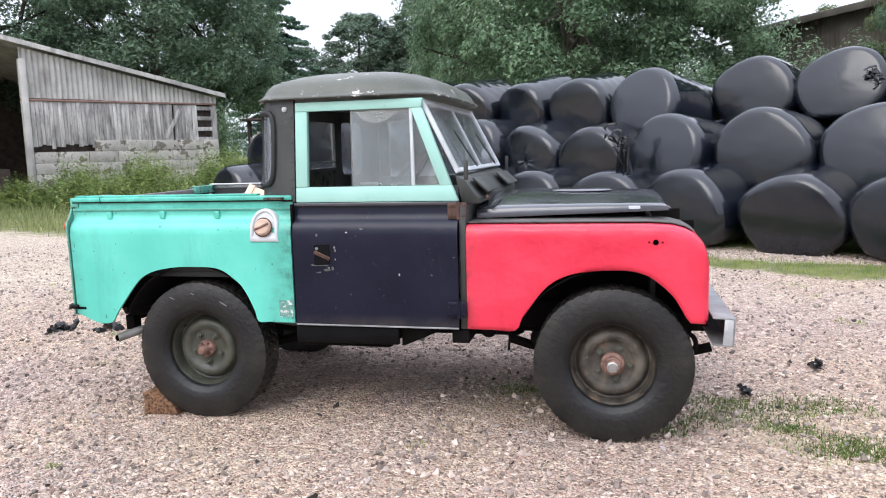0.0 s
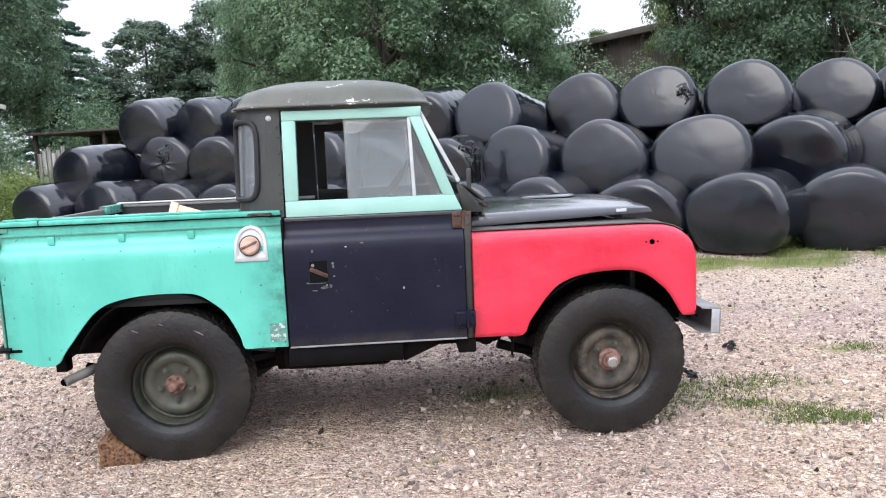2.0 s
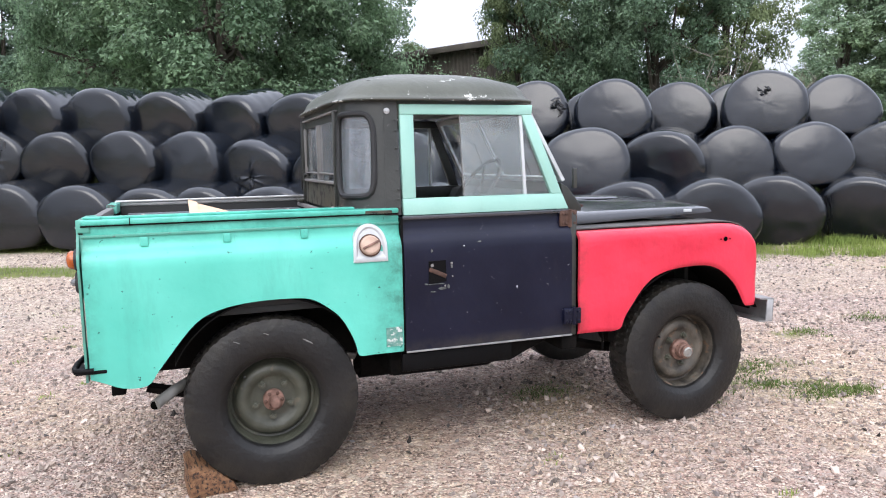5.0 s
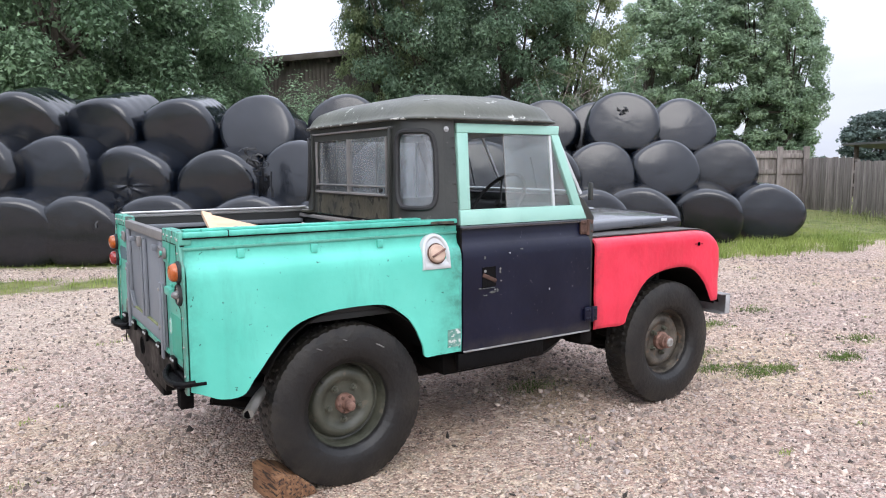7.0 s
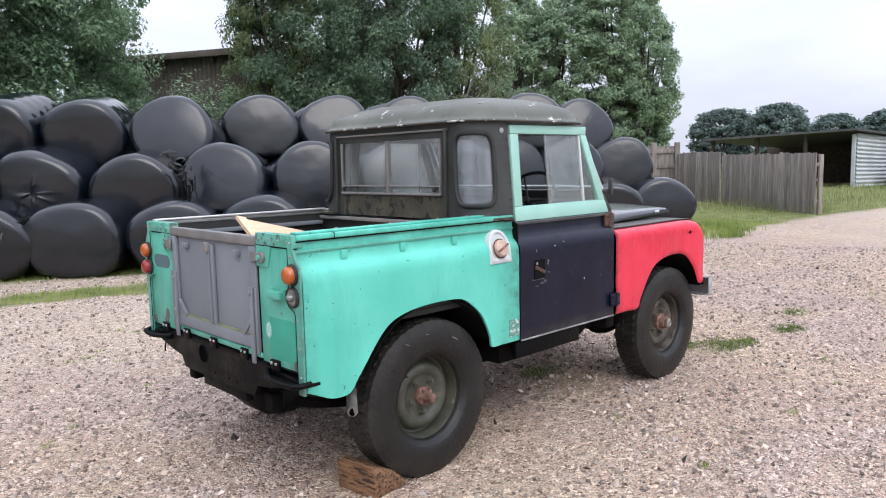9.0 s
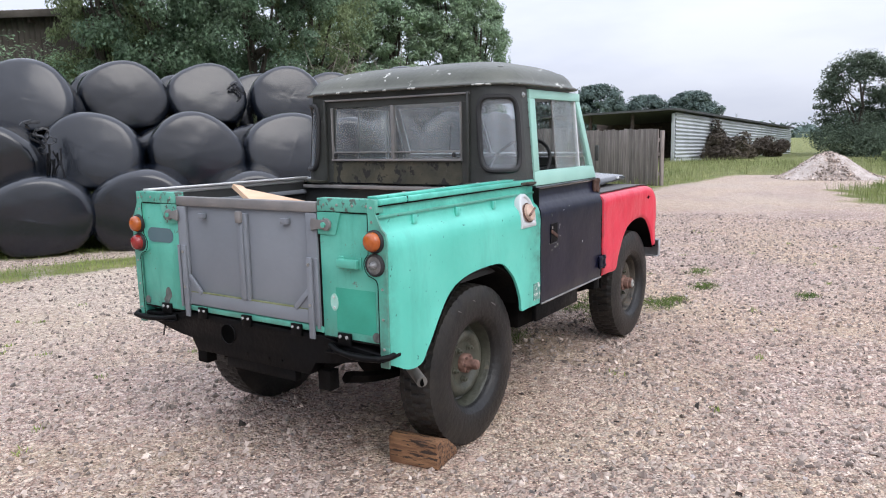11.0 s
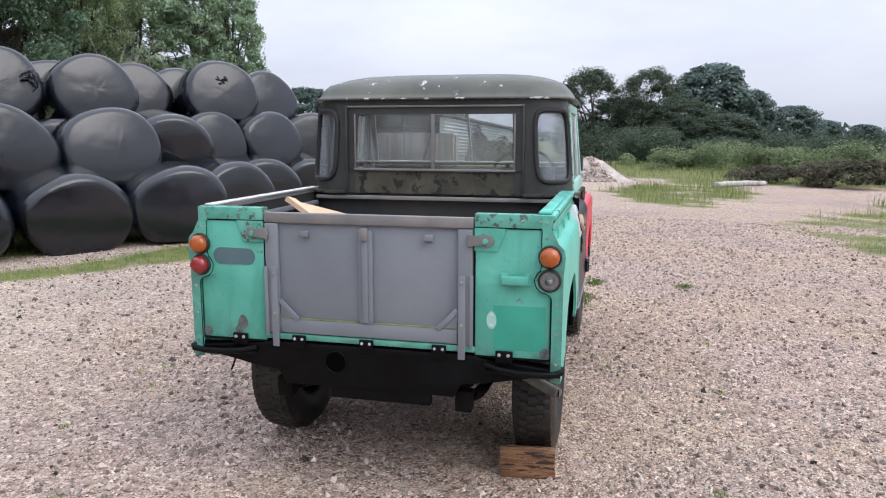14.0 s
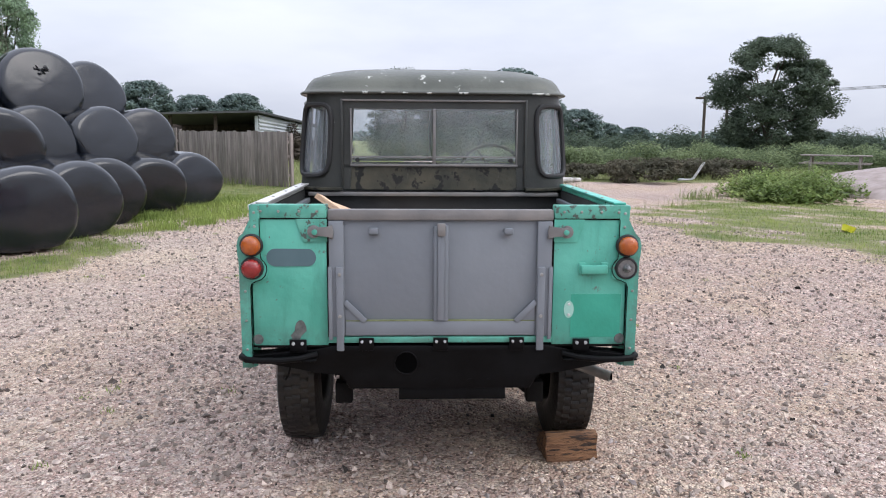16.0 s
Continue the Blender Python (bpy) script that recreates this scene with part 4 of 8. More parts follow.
LOW = ((-6.0, 11.4, 0.60), (-4.5, 10.9, 0.60), (-3.1, 10.4, 0.58), (-1.9, 9.9, 0.56), (-0.75, 9.5, 0.55), (0.15, 9.05, 0.54), (1.25, 8.4, 0.54), (2.42, 7.75, 0.53), (3.6, 7.0, 0.53), (4.8, 6.2, 0.53), (5.95, 5.35, 0.54), (7.45, 5.45, 0.54), (8.98, 5.65, 0.54), (10.55, 5.35, 0.55), (12.05, 5.1, 0.55))
INNER = tuple((x + 0.55, y + 1.35, z - 0.06) for x, y, z in MID)
BACK = tuple((x + 0.55, y + 1.35, z - 0.05) for x, y, z in TOP)
LAY = {"low": "black film-wrapped round silage bale sagging on the ground", "mid": "black film-wrapped silage bale in the middle layer", "top": "black film-wrapped silage bale on top of the stack", "back": "black film-wrapped silage bale in the rear row", "inner": "black film-wrapped silage bale inside the stack"}
r_b = np.random.default_rng(11)
count = 0
for row, rows in (("low", LOW), ("mid", MID), ("top", TOP), ("back", BACK), ("inner", INNER)):
    for x, y, z in rows:
        star = row == "mid" and x in (1.16, -3.5)
        if row in ("top", "back"):
            tip = 6.0 if x < 2.5 else -9.0
        elif row == "mid":
            tip = -6.0 if 3.0 < x < 7.0 or x > 8.6 else 3.0
        else:
            tip = 4.0
        ob = new("wrapped_bale", STAR if star else BALES[count % 9])
        turn = -37 + r_b.uniform(-8, 8) + (10 if x < 0 else 0)
        sc = r_b.uniform(0.97, 1.05) * (1.05 if (row, x) == ("top", 10) else 1.0)
        base = float(rise(x, y)) if row == "low" else 0.0
        ob.matrix_basis = Matrix.LocRotScale((x, y, base + z), Euler((radians(tip + r_b.uniform(-5, 5)), radians(r_b.uniform(-6, 6)), radians(turn))), (sc * (1.03 if row == "low" else 1.0), sc, sc * (0.96 if row == "low" else 1.0)))
        tagged(ob, LAY[row] + (" with pleated end" if star else ""), "silage bale", "bale stack")
        count += 1

def torn(at, size, drop, seed, label="rumpled torn black film hanging from a bale"):
    """Crumpled strips of loose film."""
    r = np.random.default_rng(seed)
    ob = thing("torn_film", label, "plastic film", Matrix.Translation(at), "torn bale film")
    for k in range(9):
        p = Vector((r.normal(0, size * 0.35), r.normal(0, 0.03), r.normal(0, size * 0.35)))
        pts, w = [p.copy()], r.uniform(0.016, 0.040) * min(1.0, size / 0.1)
        for i in range(6):
            p = p + Vector((r.normal(0, size * 0.22), r.normal(-0.005, 0.02), r.normal(-drop / 6, size * 0.16)))
            if drop == 0:
                p.z = max(p.z, 0.0)
            pts.append(p.copy())
        part("film_strip", tube(bmesh.new(), pts, [w * (1 - 0.1 * i) for i in range(7)], 5, False, 0.35), SHREDS, ob, "", 60)
    return ob


torn((6.02, 7.72, 2.46), 0.2, 0.12, 1)
torn((9.55, 6.55, 2.62), 0.11, 0.04, 2)
torn((2.42, 7.38, 1.42), 0.16, 0.75, 3)
torn((2.30, 7.42, 1.66), 0.25, 0.10, 4)
torn((-3.35, 10.25, 1.86), 0.16, 0.05, 6)
torn((0.4, 8.4, 0.85), 0.2, 0.3, 7)
torn((9.55, 5.1, 0.75), 0.1, 0.6, 8)
torn((3.54, 0.66, 0.012), 0.05, 0.0, 9, "scrap of black film on the gravel")
torn((-2.38, 0.93, 0.012), 0.12, 0.0, 12, "flattened scrap of black film on the gravel")
torn((-2.0, 1.02, 0.012), 0.10, 0.0, 13, "flattened scrap of black film on the gravel")
torn((3.01, 0.10, 0.012), 0.05, 0.0, 10, "scrap of black film on the gravel")

# ---- old barn ----
BL, BR = Vector((-14.6, 14.2, 0)), Vector((-11.2, 19.1, 0))
ax = (BR - BL).normalized()
barn = thing("old_barn", "low weathered barn with cement-sheet gable, boards and block footing", "barn", Matrix.Translation((BL.x, BL.y, 0.75)) @ Matrix.Rotation(math.atan2(ax.y, ax.x), 4, "Z"))
BW = (BR - BL).length
bd = 9.0
ztop = lambda u: 4.14 - 1.28 * u / BW
def corrugated(u0, u1, z0, z1f, pitch, amp, y):
    """Upright corrugated sheet in the wall plane."""
    n = int((u1 - u0) / pitch * 8)
    us = np.linspace(u0, u1, n)
    g = [[(u, y + amp * math.sin(2 * math.pi * u / pitch), z0) for u in us], [(u, y + amp * math.sin(2 * math.pi * u / pitch), z1f(u)) for u in us]]
    return sheet(bmesh.new(), g, lambda p: (0, 0.02, 0))
part("gable_sheet", corrugated(-0.05, 2.2, 2.58, lambda u: ztop(u) - 0.1, 0.15, 0.025, -0.05), CORRUGATED, barn, "lichened corrugated cement sheet")
part("gable_sheet", corrugated(2.2, BW, 2.55, lambda u: ztop(u) - 0.1, 0.15, 0.025, -0.02), CORRUGATED, barn, "lichened corrugated cement sheet")
part("roof", sheet(bmesh.new(), [[(u, y, (ztop(u) if u > -4 else ztop(-4) + (u + 4) * 0.20)) for u in np.linspace(-14, BW + 0.25, 60)] for y in (-0.25, bd)], lambda p: (0, 0, 0.07)), CORRUGATED, barn, "mossy grey sheet roof")
part("barge_board", sheet(bmesh.new(), [[(u, -0.27, (ztop(u) if u > -4 else ztop(-4) + (u + 4) * 0.20) + dz) for u in np.linspace(-14, BW + 0.27, 30)] for dz in (-0.05, 0.09)], lambda p: (0, 0.03, 0)), CORRUGATED, barn)
part("beam", box(bmesh.new(), -0.1, BW, -0.09, 0.08, 2.50, 2.56, 0.01), surf("rusty_pink_beam", (0.22, 0.13, 0.11), (0.32, 0.2, 0.17), 5, 0.8), barn)
r2 = np.random.default_rng(5)
u = 0.12
while u < BW * 0.70:
    w = r2.uniform(0.09, 0.15)
    part("board", box(bmesh.new(), u, u + w - 0.008, -0.05 + r2.uniform(-0.01, 0.01), -0.02, 1.22 - r2.uniform(0.0, 0.16), 2.495, 0.003), WEATHERED, barn)
    u += w
u = BW * 0.745
while u < BW * 0.86:
    part("board", box(bmesh.new(), u, u + 0.115, -0.05, -0.02, 1.22, 2.49, 0.003), WEATHERED, barn)
    u += 0.125
part("prop_board", box(bmesh.new(), -0.06, 0.06, -0.09, -0.06, -0.55, 0.55, 0.004, Matrix.Translation((BW * 0.735, 0, 1.85)) @ Matrix.Rotation(0.5, 4, "Y")), WEATHERED, barn)
for z in (1.28, 1.62, 1.98, 2.32):
    part("rail", box(bmesh.new(), BW * 0.86, BW, -0.04, 0.0, z, z + 0.13, 0.006), WEATHERED, barn)
for k, u in enumerate((0.0, BW * 0.72, BW * 0.865, BW - 0.09)):
    part("post", box(bmesh.new(), u - 0.09, u + 0.09, -0.16 if k == 0 else -0.06, 0.08, -0.3, 3.7 if k == 0 else 2.50, 0.012), WEATHERED if k else CORRUGATED, barn)
for row in range(5):
    u, k = 0.1 - 0.22 * (row % 2), 0
    while u < BW - 0.1:
        u1 = min(u + 0.88, BW - 0.02)
        if not (row == 4 and u < BW * 0.30):
            part("block", box(bmesh.new(), max(u, 0.1) + 0.006, u1 - 0.006, -0.12 + r2.uniform(0, 0.012), 0.06, -0.35 + row * 0.335, -0.022 + row * 0.335, 0.01), BLOCKWORK, barn)
        u = u1 + 0.001 if u1 < BW - 0.02 else BW
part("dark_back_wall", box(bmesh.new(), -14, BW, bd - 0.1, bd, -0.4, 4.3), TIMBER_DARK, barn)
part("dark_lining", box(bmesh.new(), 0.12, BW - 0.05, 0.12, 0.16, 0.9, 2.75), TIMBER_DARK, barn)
part("end_wall", box(bmesh.new(), BW - 0.1, BW, 0.1, bd - 0.12, -0.4, 2.5), WEATHERED, barn)
for k, (u, h) in enumerate(((-0.6, 0.5), (-1.1, 0.8), (-1.6, 0.6))):
    part("stacked_timber", box(bmesh.new(), u - 0.5, u + 0.3, 1.2, 2.4, -0.2, h, 0.03), TIMBER_DARK, barn)
for u in (-3.5, -7.0, -10.5):
    part("post", box(bmesh.new(), u - 0.1, u + 0.1, -0.1, 0.1, -0.4, 3.3, 0.01), TIMBER_DARK, barn)
# pallet fence and lean-to between barn and bales
lean = thing("lean_to", "low dark lean-to with a tin roof edge and upright boards", "shed", Matrix.Translation((-9.6, 20.4, 0.9)) @ Matrix.Rotation(radians(-24), 4, "Z"))
part("roof", box(bmesh.new(), -1.5, 5.0, -0.3, 2.5, 1.86, 1.93, 0.01), TIMBER_DARK, lean)
part("back", box(bmesh.new(), -1.5, 5.0, 2.3, 2.4, -0.3, 1.86), TIMBER_DARK, lean)
for u in (-1.4, 1.6, 4.8):
    part("post", box(bmesh.new(), u - 0.06, u + 0.06, -0.1, 0.02, -0.4, 1.86, 0.01), TIMBER_DARK, lean)
for k in range(6):
    part("board", box(bmesh.new(), -1.25 + k * 0.21, -1.10 + k * 0.21, -0.16, -0.12, -0.2, 1.25 + 0.1 * (k % 3), 0.004), WEATHERED, lean)

# ---- long shed behind the stack ----
ls = thing("long_shed", "long brown cement-sheet shed behind trees", "shed", Matrix.Translation((7.4, 29.4, 1.72)) @ Matrix.Rotation(radians(-61), 4, "Z"))
us = np.linspace(0, 10.4, 420)
part("wall", sheet(bmesh.new(), [[(u, 0.035 * math.sin(2 * math.pi * u / 0.2), z) for u in us] for z in (-1.8, 4.2)], lambda p: (0, 0.03, 0)), CORR_BROWN, ls)
part("roof", sheet(bmesh.new(), [[(u, y, 4.25 + (y + 0.4) * 0.10 + 0.02 * math.sin(2 * math.pi * u / 0.2)) for u in np.linspace(-0.3, 10.7, 440)] for y in (-0.4, 7.0)], lambda p: (0, 0, 0.06)), CORRUGATED, ls)
part("gutter_board", box(bmesh.new(), -0.3, 10.7, -0.46, -0.405, 4.06, 4.30, 0.01), CORR_BROWN, ls)
part("end_wall", box(bmesh.new(), 10.36, 10.44, 0.05, 6.9, -1.8, 4.2), CORR_BROWN, ls)
for u in np.arange(0.5, 10.4, 2.2):
    part("purlin_end", box(bmesh.new(), u, u + 0.1, -0.36, -0.06, 3.90, 4.02, 0.01), TIMBER_DARK, ls)

# ---- board fence and gate ----


def board_fence(p0, p1, h, label, group, gap=0.012, w=0.15):
    a, b = Vector(p0), Vector(p1)
    L = (b - a).length
    t = thing("board_fence", label, "fence", Matrix.Translation((a.x, a.y, float(rise(a.x, a.y)))) @ Matrix.Rotation(math.atan2(b.y - a.y, b.x - a.x), 4, "Z"), group)
    for z in (0.3, 0.85, 1.25):
        part("rail", box(bmesh.new(), 0, L, 0.03, 0.08, z, z + 0.09, 0.006), FENCE_WOOD, t)
    for u in np.arange(0, L + 0.01, L / max(1, round(L / 2.4))):
        part("post", box(bmesh.new(), u - 0.05, u + 0.05, 0.08, 0.18, -0.2, h - 0.06, 0.01), FENCE_WOOD, t)
    u = 0.0
    while u < L:
        ww = w * r2.uniform(0.85, 1.1)
        part("board", box(bmesh.new(), u, min(u + ww - gap, L), r2.uniform(-0.006, 0.004), 0.028, -0.03, h + r2.uniform(-0.035, 0.02), 0.003), FENCE_WOOD, t)
        u += ww
    return t


board_fence((21.0, 7.9, 0), (17.6, 3.75, 0), 1.62, "tall weathered close-board fence by the yard edge", "yard fences")
board_fence((22.9, 10.6, 0), (21.05, 8.0, 0), 1.75, "tall weathered close-board fence by the yard edge", "yard fences")
gt = thing("board_gate", "grey timber gate with three rails and heavy posts", "gate", Matrix.Translation((20.2, 13.4, 0)) @ Matrix.Rotation(math.atan2(-2.8, 2.7), 4, "Z"))
for z in (0.35, 1.2, 1.75):
    part("rail", box(bmesh.new(), 0, 3.9, -0.05, 0.0, z, z + 0.16, 0.008), FENCE_WOOD, gt)
for u in (0.0, 3.05, 3.9):
    part("post", box(bmesh.new(), u - 0.09, u + 0.09, -0.12, 0.05, -0.2, 2.15, 0.012), FENCE_WOOD, gt)
for k in range(26):
    part("board", box(bmesh.new(), k * 0.15, k * 0.15 + 0.143, 0.004, 0.03, 0.0, 2.02, 0.003), FENCE_WOOD, gt)

# ---- pale tin shed ----
shed = thing("tin_shed", "open-fronted pale tin shed with a dark doorway", "shed", Matrix.Translation((35.5, 8.3, 0)))
c0, c1, c2 = Vector((0, 0, 0)), Vector((15.5, -3.3, 0)), Vector((-1.5, 6.5, 0))
def tin_wall(p, q, z0, zt0, zt1, mat, parent, name):
    n = 30
    m = 14 * 8
    g = []
    for i in range(m):
        f = i / (m - 1)
        row = []
        for j in range(n):
            s = j / (n - 1)
            z = z0 + ((zt0 + (zt1 - zt0) * s) - z0) * f
            w = 0.03 * math.sin(2 * math.pi * i / 8)
            pt = p.lerp(q, s)
            nn = (q - p).normalized().cross(Vector((0, 0, 1)))
            row.append((pt.x + nn.x * w, pt.y + nn.y * w, z))
        g.append(row)
    return part(name, sheet(bmesh.new(), g, lambda pp: (0, 0.03, 0)), mat, parent, "", 60)
tin_wall(c0, c1, -0.2, 2.55, 1.55, TIN, shed, "side_wall")
part("roof", sheet(bmesh.new(), [[c0 + Vector((-0.7, -0.15, 2.66)), c1 + Vector((0.3, -0.15, 1.62))], [c2 + Vector((-0.7, 0.2, 2.42)), c1 + Vector((0.3, 8.0, 1.55))]], lambda p: (0, 0, 0.1)), surf("dark_grey_roof_sheet", (0.045, 0.048, 0.05), (0.085, 0.088, 0.09), 2.0, 0.6, 0.8, 0.1, 0.1, 20), shed)
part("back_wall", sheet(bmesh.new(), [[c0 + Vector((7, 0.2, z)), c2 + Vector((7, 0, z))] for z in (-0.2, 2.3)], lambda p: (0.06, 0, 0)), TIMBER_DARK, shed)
for s in (0.02, 0.33, 0.66, 0.98):
    q = c0.lerp(c2, s)
    part("post", box(bmesh.new(), q.x - 0.08, q.x + 0.08, q.y - 0.08, q.y + 0.08, -0.2, 2.5, 0.01), TIN if s < 0.1 else TIMBER_DARK, shed)
part("flue", tube(bmesh.new(), [(9.5, -1.0, 1.9), (9.5, -1.0, 2.6)], 0.05, 8), TIN, shed)

# ---- heap of stone ----
r3 = np.random.default_rng(21)
hv, hf, m, k = [], [], 40, 14
for i in range(k):
    for j in range(m):
        a, f = 2 * math.pi * j / m, i / (k - 1)
        rr = 1.55 * f * (1 + 0.08 * math.sin(3 * a + 1) + 0.05 * math.sin(5 * a))
        z = 0.82 * (0.35 * (1 - f) + 0.65 * (0.5 + 0.5 * math.cos(math.pi * f))) + 0.03 * noise.noise(Vector((rr * math.cos(a) * 3, rr * math.sin(a) * 3, 0)))
        hv.append((22.6 + rr * math.cos(a) * 0.9, -0.05 + rr * math.sin(a), max(z, -0.02)))
for i in range(k - 1):
    for j in range(m):
        hf.append((i * m + j, (i + 1) * m + j, (i + 1) * m + (j + 1) % m, i * m + (j + 1) % m))
tagged(raw("gravel_heap", hv, hf, HEAP, None, "cone-shaped heap of pale crushed stone", 180), category="gravel heap")
hp = r3.random((2600, 2))
hr, ha = 1.6 * np.sqrt(hp[:, 0]), hp[:, 1] * 2 * np.pi
hf_ = np.minimum(hr / 1.55, 1)
hz = 0.81 * (0.35 * (1 - hf_) + 0.65 * (0.5 + 0.5 * np.cos(np.pi * hf_)))
scatter_solid("heap_stones", np.stack([22.6 + hr * np.cos(ha) * 0.9, -0.05 + hr * np.sin(ha), hz + 0.01], -1), r3.uniform(0.015, 0.05, 2600), STONE, "loose stones on the pale heap", "gravel")
# low dark gravel mound at the yard edge
mv, mf = [], []
for i in range(12):
    for j in range(36):
        a, f = 2 * math.pi * j / 36, i / 11
        mv.append((16.5 + 4.6 * f * math.cos(a), -14.6 + 3.4 * f * math.sin(a), max(-0.02, 0.75 * (1 - f * f) + 0.05 * noise.noise(Vector((f * 5 * math.cos(a), f * 5 * math.sin(a), 3))))))
for i in range(11):
    for j in range(36):
        mf.append((i * 36 + j, (i + 1) * 36 + j, (i + 1) * 36 + (j + 1) % 36, i * 36 + (j + 1) % 36))
tagged(raw("spoil_mound", mv, mf, surf("grey_pink_spoil", (0.24, 0.19, 0.17), (0.36, 0.30, 0.28), 3.0, 0.9, 0.95, 0, 0.6, 20), None, "low mound of pinkish spoil at the yard edge", 180), category="spoil mound")

# ---- trees and bushes ----


def leaf_cloud(r, centres, radii, per, size, droop=0.15):
    """Leaves as bent four-point blades round clump centres."""
    C = np.repeat(np.asarray(centres), per, 0)
    R = np.repeat(np.asarray(radii), per, 0)
    n = len(C)
    d = r.normal(0, 1, (n, 3))
    d /= np.linalg.norm(d, axis=1)[:, None]
    P = C + d * R * (r.random(n) ** 0.32)[:, None]
    nrm = d * 0.7 + r.normal(0, 0.5, (n, 3)) + np.array([0, 0, 0.9])
    nrm /= np.linalg.norm(nrm, axis=1)[:, None]
    t = np.cross(nrm, r.normal(0, 1, (n, 3)))
    t /= np.linalg.norm(t, axis=1)[:, None] + 1e-9
    b = np.cross(nrm, t)
    s = size * r.uniform(0.55, 1.35, n)[:, None]
    V = np.stack([P - t * s, P + b * s * 0.62 - nrm * s * droop, P + t * s * 0.75 - b * s * 0.35], 1).reshape(-1, 3)
    F = np.stack([np.arange(n) * 3 + k for k in range(3)], -1)
    return V, F


def broad_tree(name, seed, h, rad, leaf, clumps, per, size, trunk_h=0.28, bare=False):
    """A tree 1:1 in metres with trunk and limbs, crown of leaf clumps with gaps."""
    r = np.random.default_rng(seed)
    t = new(name)
    bm_ = bmesh.new()
    base = [Vector((0, 0, -0.2)), Vector((r.normal(0, 0.1), r.normal(0, 0.1), h * trunk_h * 0.6)), Vector((r.normal(0, 0.25), r.normal(0, 0.25), h * 0.5)), Vector((r.normal(0, 0.4), r.normal(0, 0.4), h * 0.82))]
    tube(bm_, base, [h * 0.028, h * 0.022, h * 0.014, h * 0.005], 8)
    cents, rads = [], []
    for k in range(clumps):
        a = r.uniform(0, 2 * math.pi)
        f = r.uniform(0.0, 1.0)
        zz = h * (trunk_h * 0.7 + (1 - trunk_h * 0.7) * f)
        w = rad * math.sqrt(max(0.06, 1 - (2 * abs(f - 0.45)) ** 2.6 * 0.82)) if f < 0.98 else rad * 0.3
        q = r.uniform(0.35, 1.0) ** 0.6
        cents.append((w * q * math.cos(a), w * q * math.sin(a), zz))
        c = rad * r.uniform(0.10, 0.23)
        rads.append((c * 1.25, c * 1.25, c * 0.72))
    for c in cents[:: max(1, clumps // 14)]:
        s = base[1].lerp(base[2], r.random())
        tube(bm_, [s, s.lerp(Vector(c), 0.5) + Vector((0, 0, -0.1)), Vector(c)], [h * 0.010, h * 0.006, h * 0.002], 5)
    part("trunk", bm_, BARK, t)
    V, F = leaf_cloud(r, cents, rads, per, size)
    raw("crown", V.tolist(), F.tolist(), leaf, t, "uneven leafy crown")
    return t


def conifer(name, seed, h, rad, leaf, tiers, per, size):
    r = np.random.default_rng(seed)
    t = new(name)
    bm_ = bmesh.new()
    tube(bm_, [(0, 0, -0.2), (0, 0, h * 0.5), (0.05, 0, h)], [h * 0.022, h * 0.014, h * 0.002], 8)
    cents, rads = [], []
    for k in range(tiers):
        f = (k + 0.5) / tiers
        w = rad * (1 - f) ** 0.8 + 0.1
        for j in range(max(4, int(11 * (1 - f)))):
            a = r.uniform(0, 2 * math.pi)
            L = w * r.uniform(0.6, 1.1)
            z = h * (0.08 + 0.92 * f)
            for q in (0.35, 0.7, 1.0):
                cents.append((L * q * math.cos(a), L * q * math.sin(a), z - q * L * 0.22))
                rads.append((0.10 * w + 0.14, 0.10 * w + 0.14, 0.10))
            if j % 3 == 0:
                tube(bm_, [(0, 0, z), (L * math.cos(a), L * math.sin(a), z - L * 0.22)], [h * 0.005, h * 0.001], 4)
    part("trunk", bm_, BARK, t)
    V, F = leaf_cloud(r, cents, rads, per, size, 0.4)
    raw("crown", V.tolist(), F.tolist(), leaf, t, "layered drooping needle crown")
    return t


def place(proto, spots, label, category, group):
    """Stands one tree kind on each spot: x, y, height factor, width factor, turn."""
    for i, (x, y, sh, sw, a) in enumerate(spots):
        m_ = Matrix.LocRotScale((x, y, float(rise(x, y)) - 0.05), Euler((0, 0, a)), (sw, sw, sh))
        if i == 0:
            proto.matrix_basis = m_
            tagged(proto, label, category, group)
            proto.scale = (sw, sw, sh)
        else:
            c = copy_thing(proto, Matrix.Identity(4))
            c.matrix_basis = m_


maple = broad_tree("broadleaf_tree", 2, 10.0, 4.0, LEAF_MID, 235, 430, 0.086)
place(maple, ((0.9, 21.8, 1.25, 1.02, 0.3), (4.1, 23.2, 1.25, 0.92, 2.1), (-2.2, 24.5, 1.25, 0.8, 5.2)), "dense mid-green broadleaf tree behind the bale stack", "tree", "yard trees")
open_oak = broad_tree("broadleaf_tree", 17, 15.0, 4.6, LEAF_DARK, 90, 420, 0.115, 0.2)
place(open_oak, ((-5.2, 42.0, 1.05, 1.0, 4.0),), "open old tree with sky between its limbs", "tree", "yard trees")
oak = broad_tree("broadleaf_tree", 7, 10.5, 3.6, LEAF_DARK, 220, 430, 0.086)
place(oak, ((-22.5, 21.5, 1.3, 1.25, 0.0), (-17.5, 25.0, 1.3, 1.2, 1.3), (-16.6, 29.0, 1.2, 0.9, 2.9), (12.5, 18.3, 1.12, 0.80, 0.8), (14.0, 15.9, 1.05, 0.72, 3.6), (-26.0, 18.0, 1.3, 1.2, 2.0)), "dark green broadleaf tree with dense shade", "tree", "yard trees")
poplar = broad_tree("tall_tree", 12, 11.0, 3.2, LEAF_LIGHT, 260, 240, 0.10, 0.12)
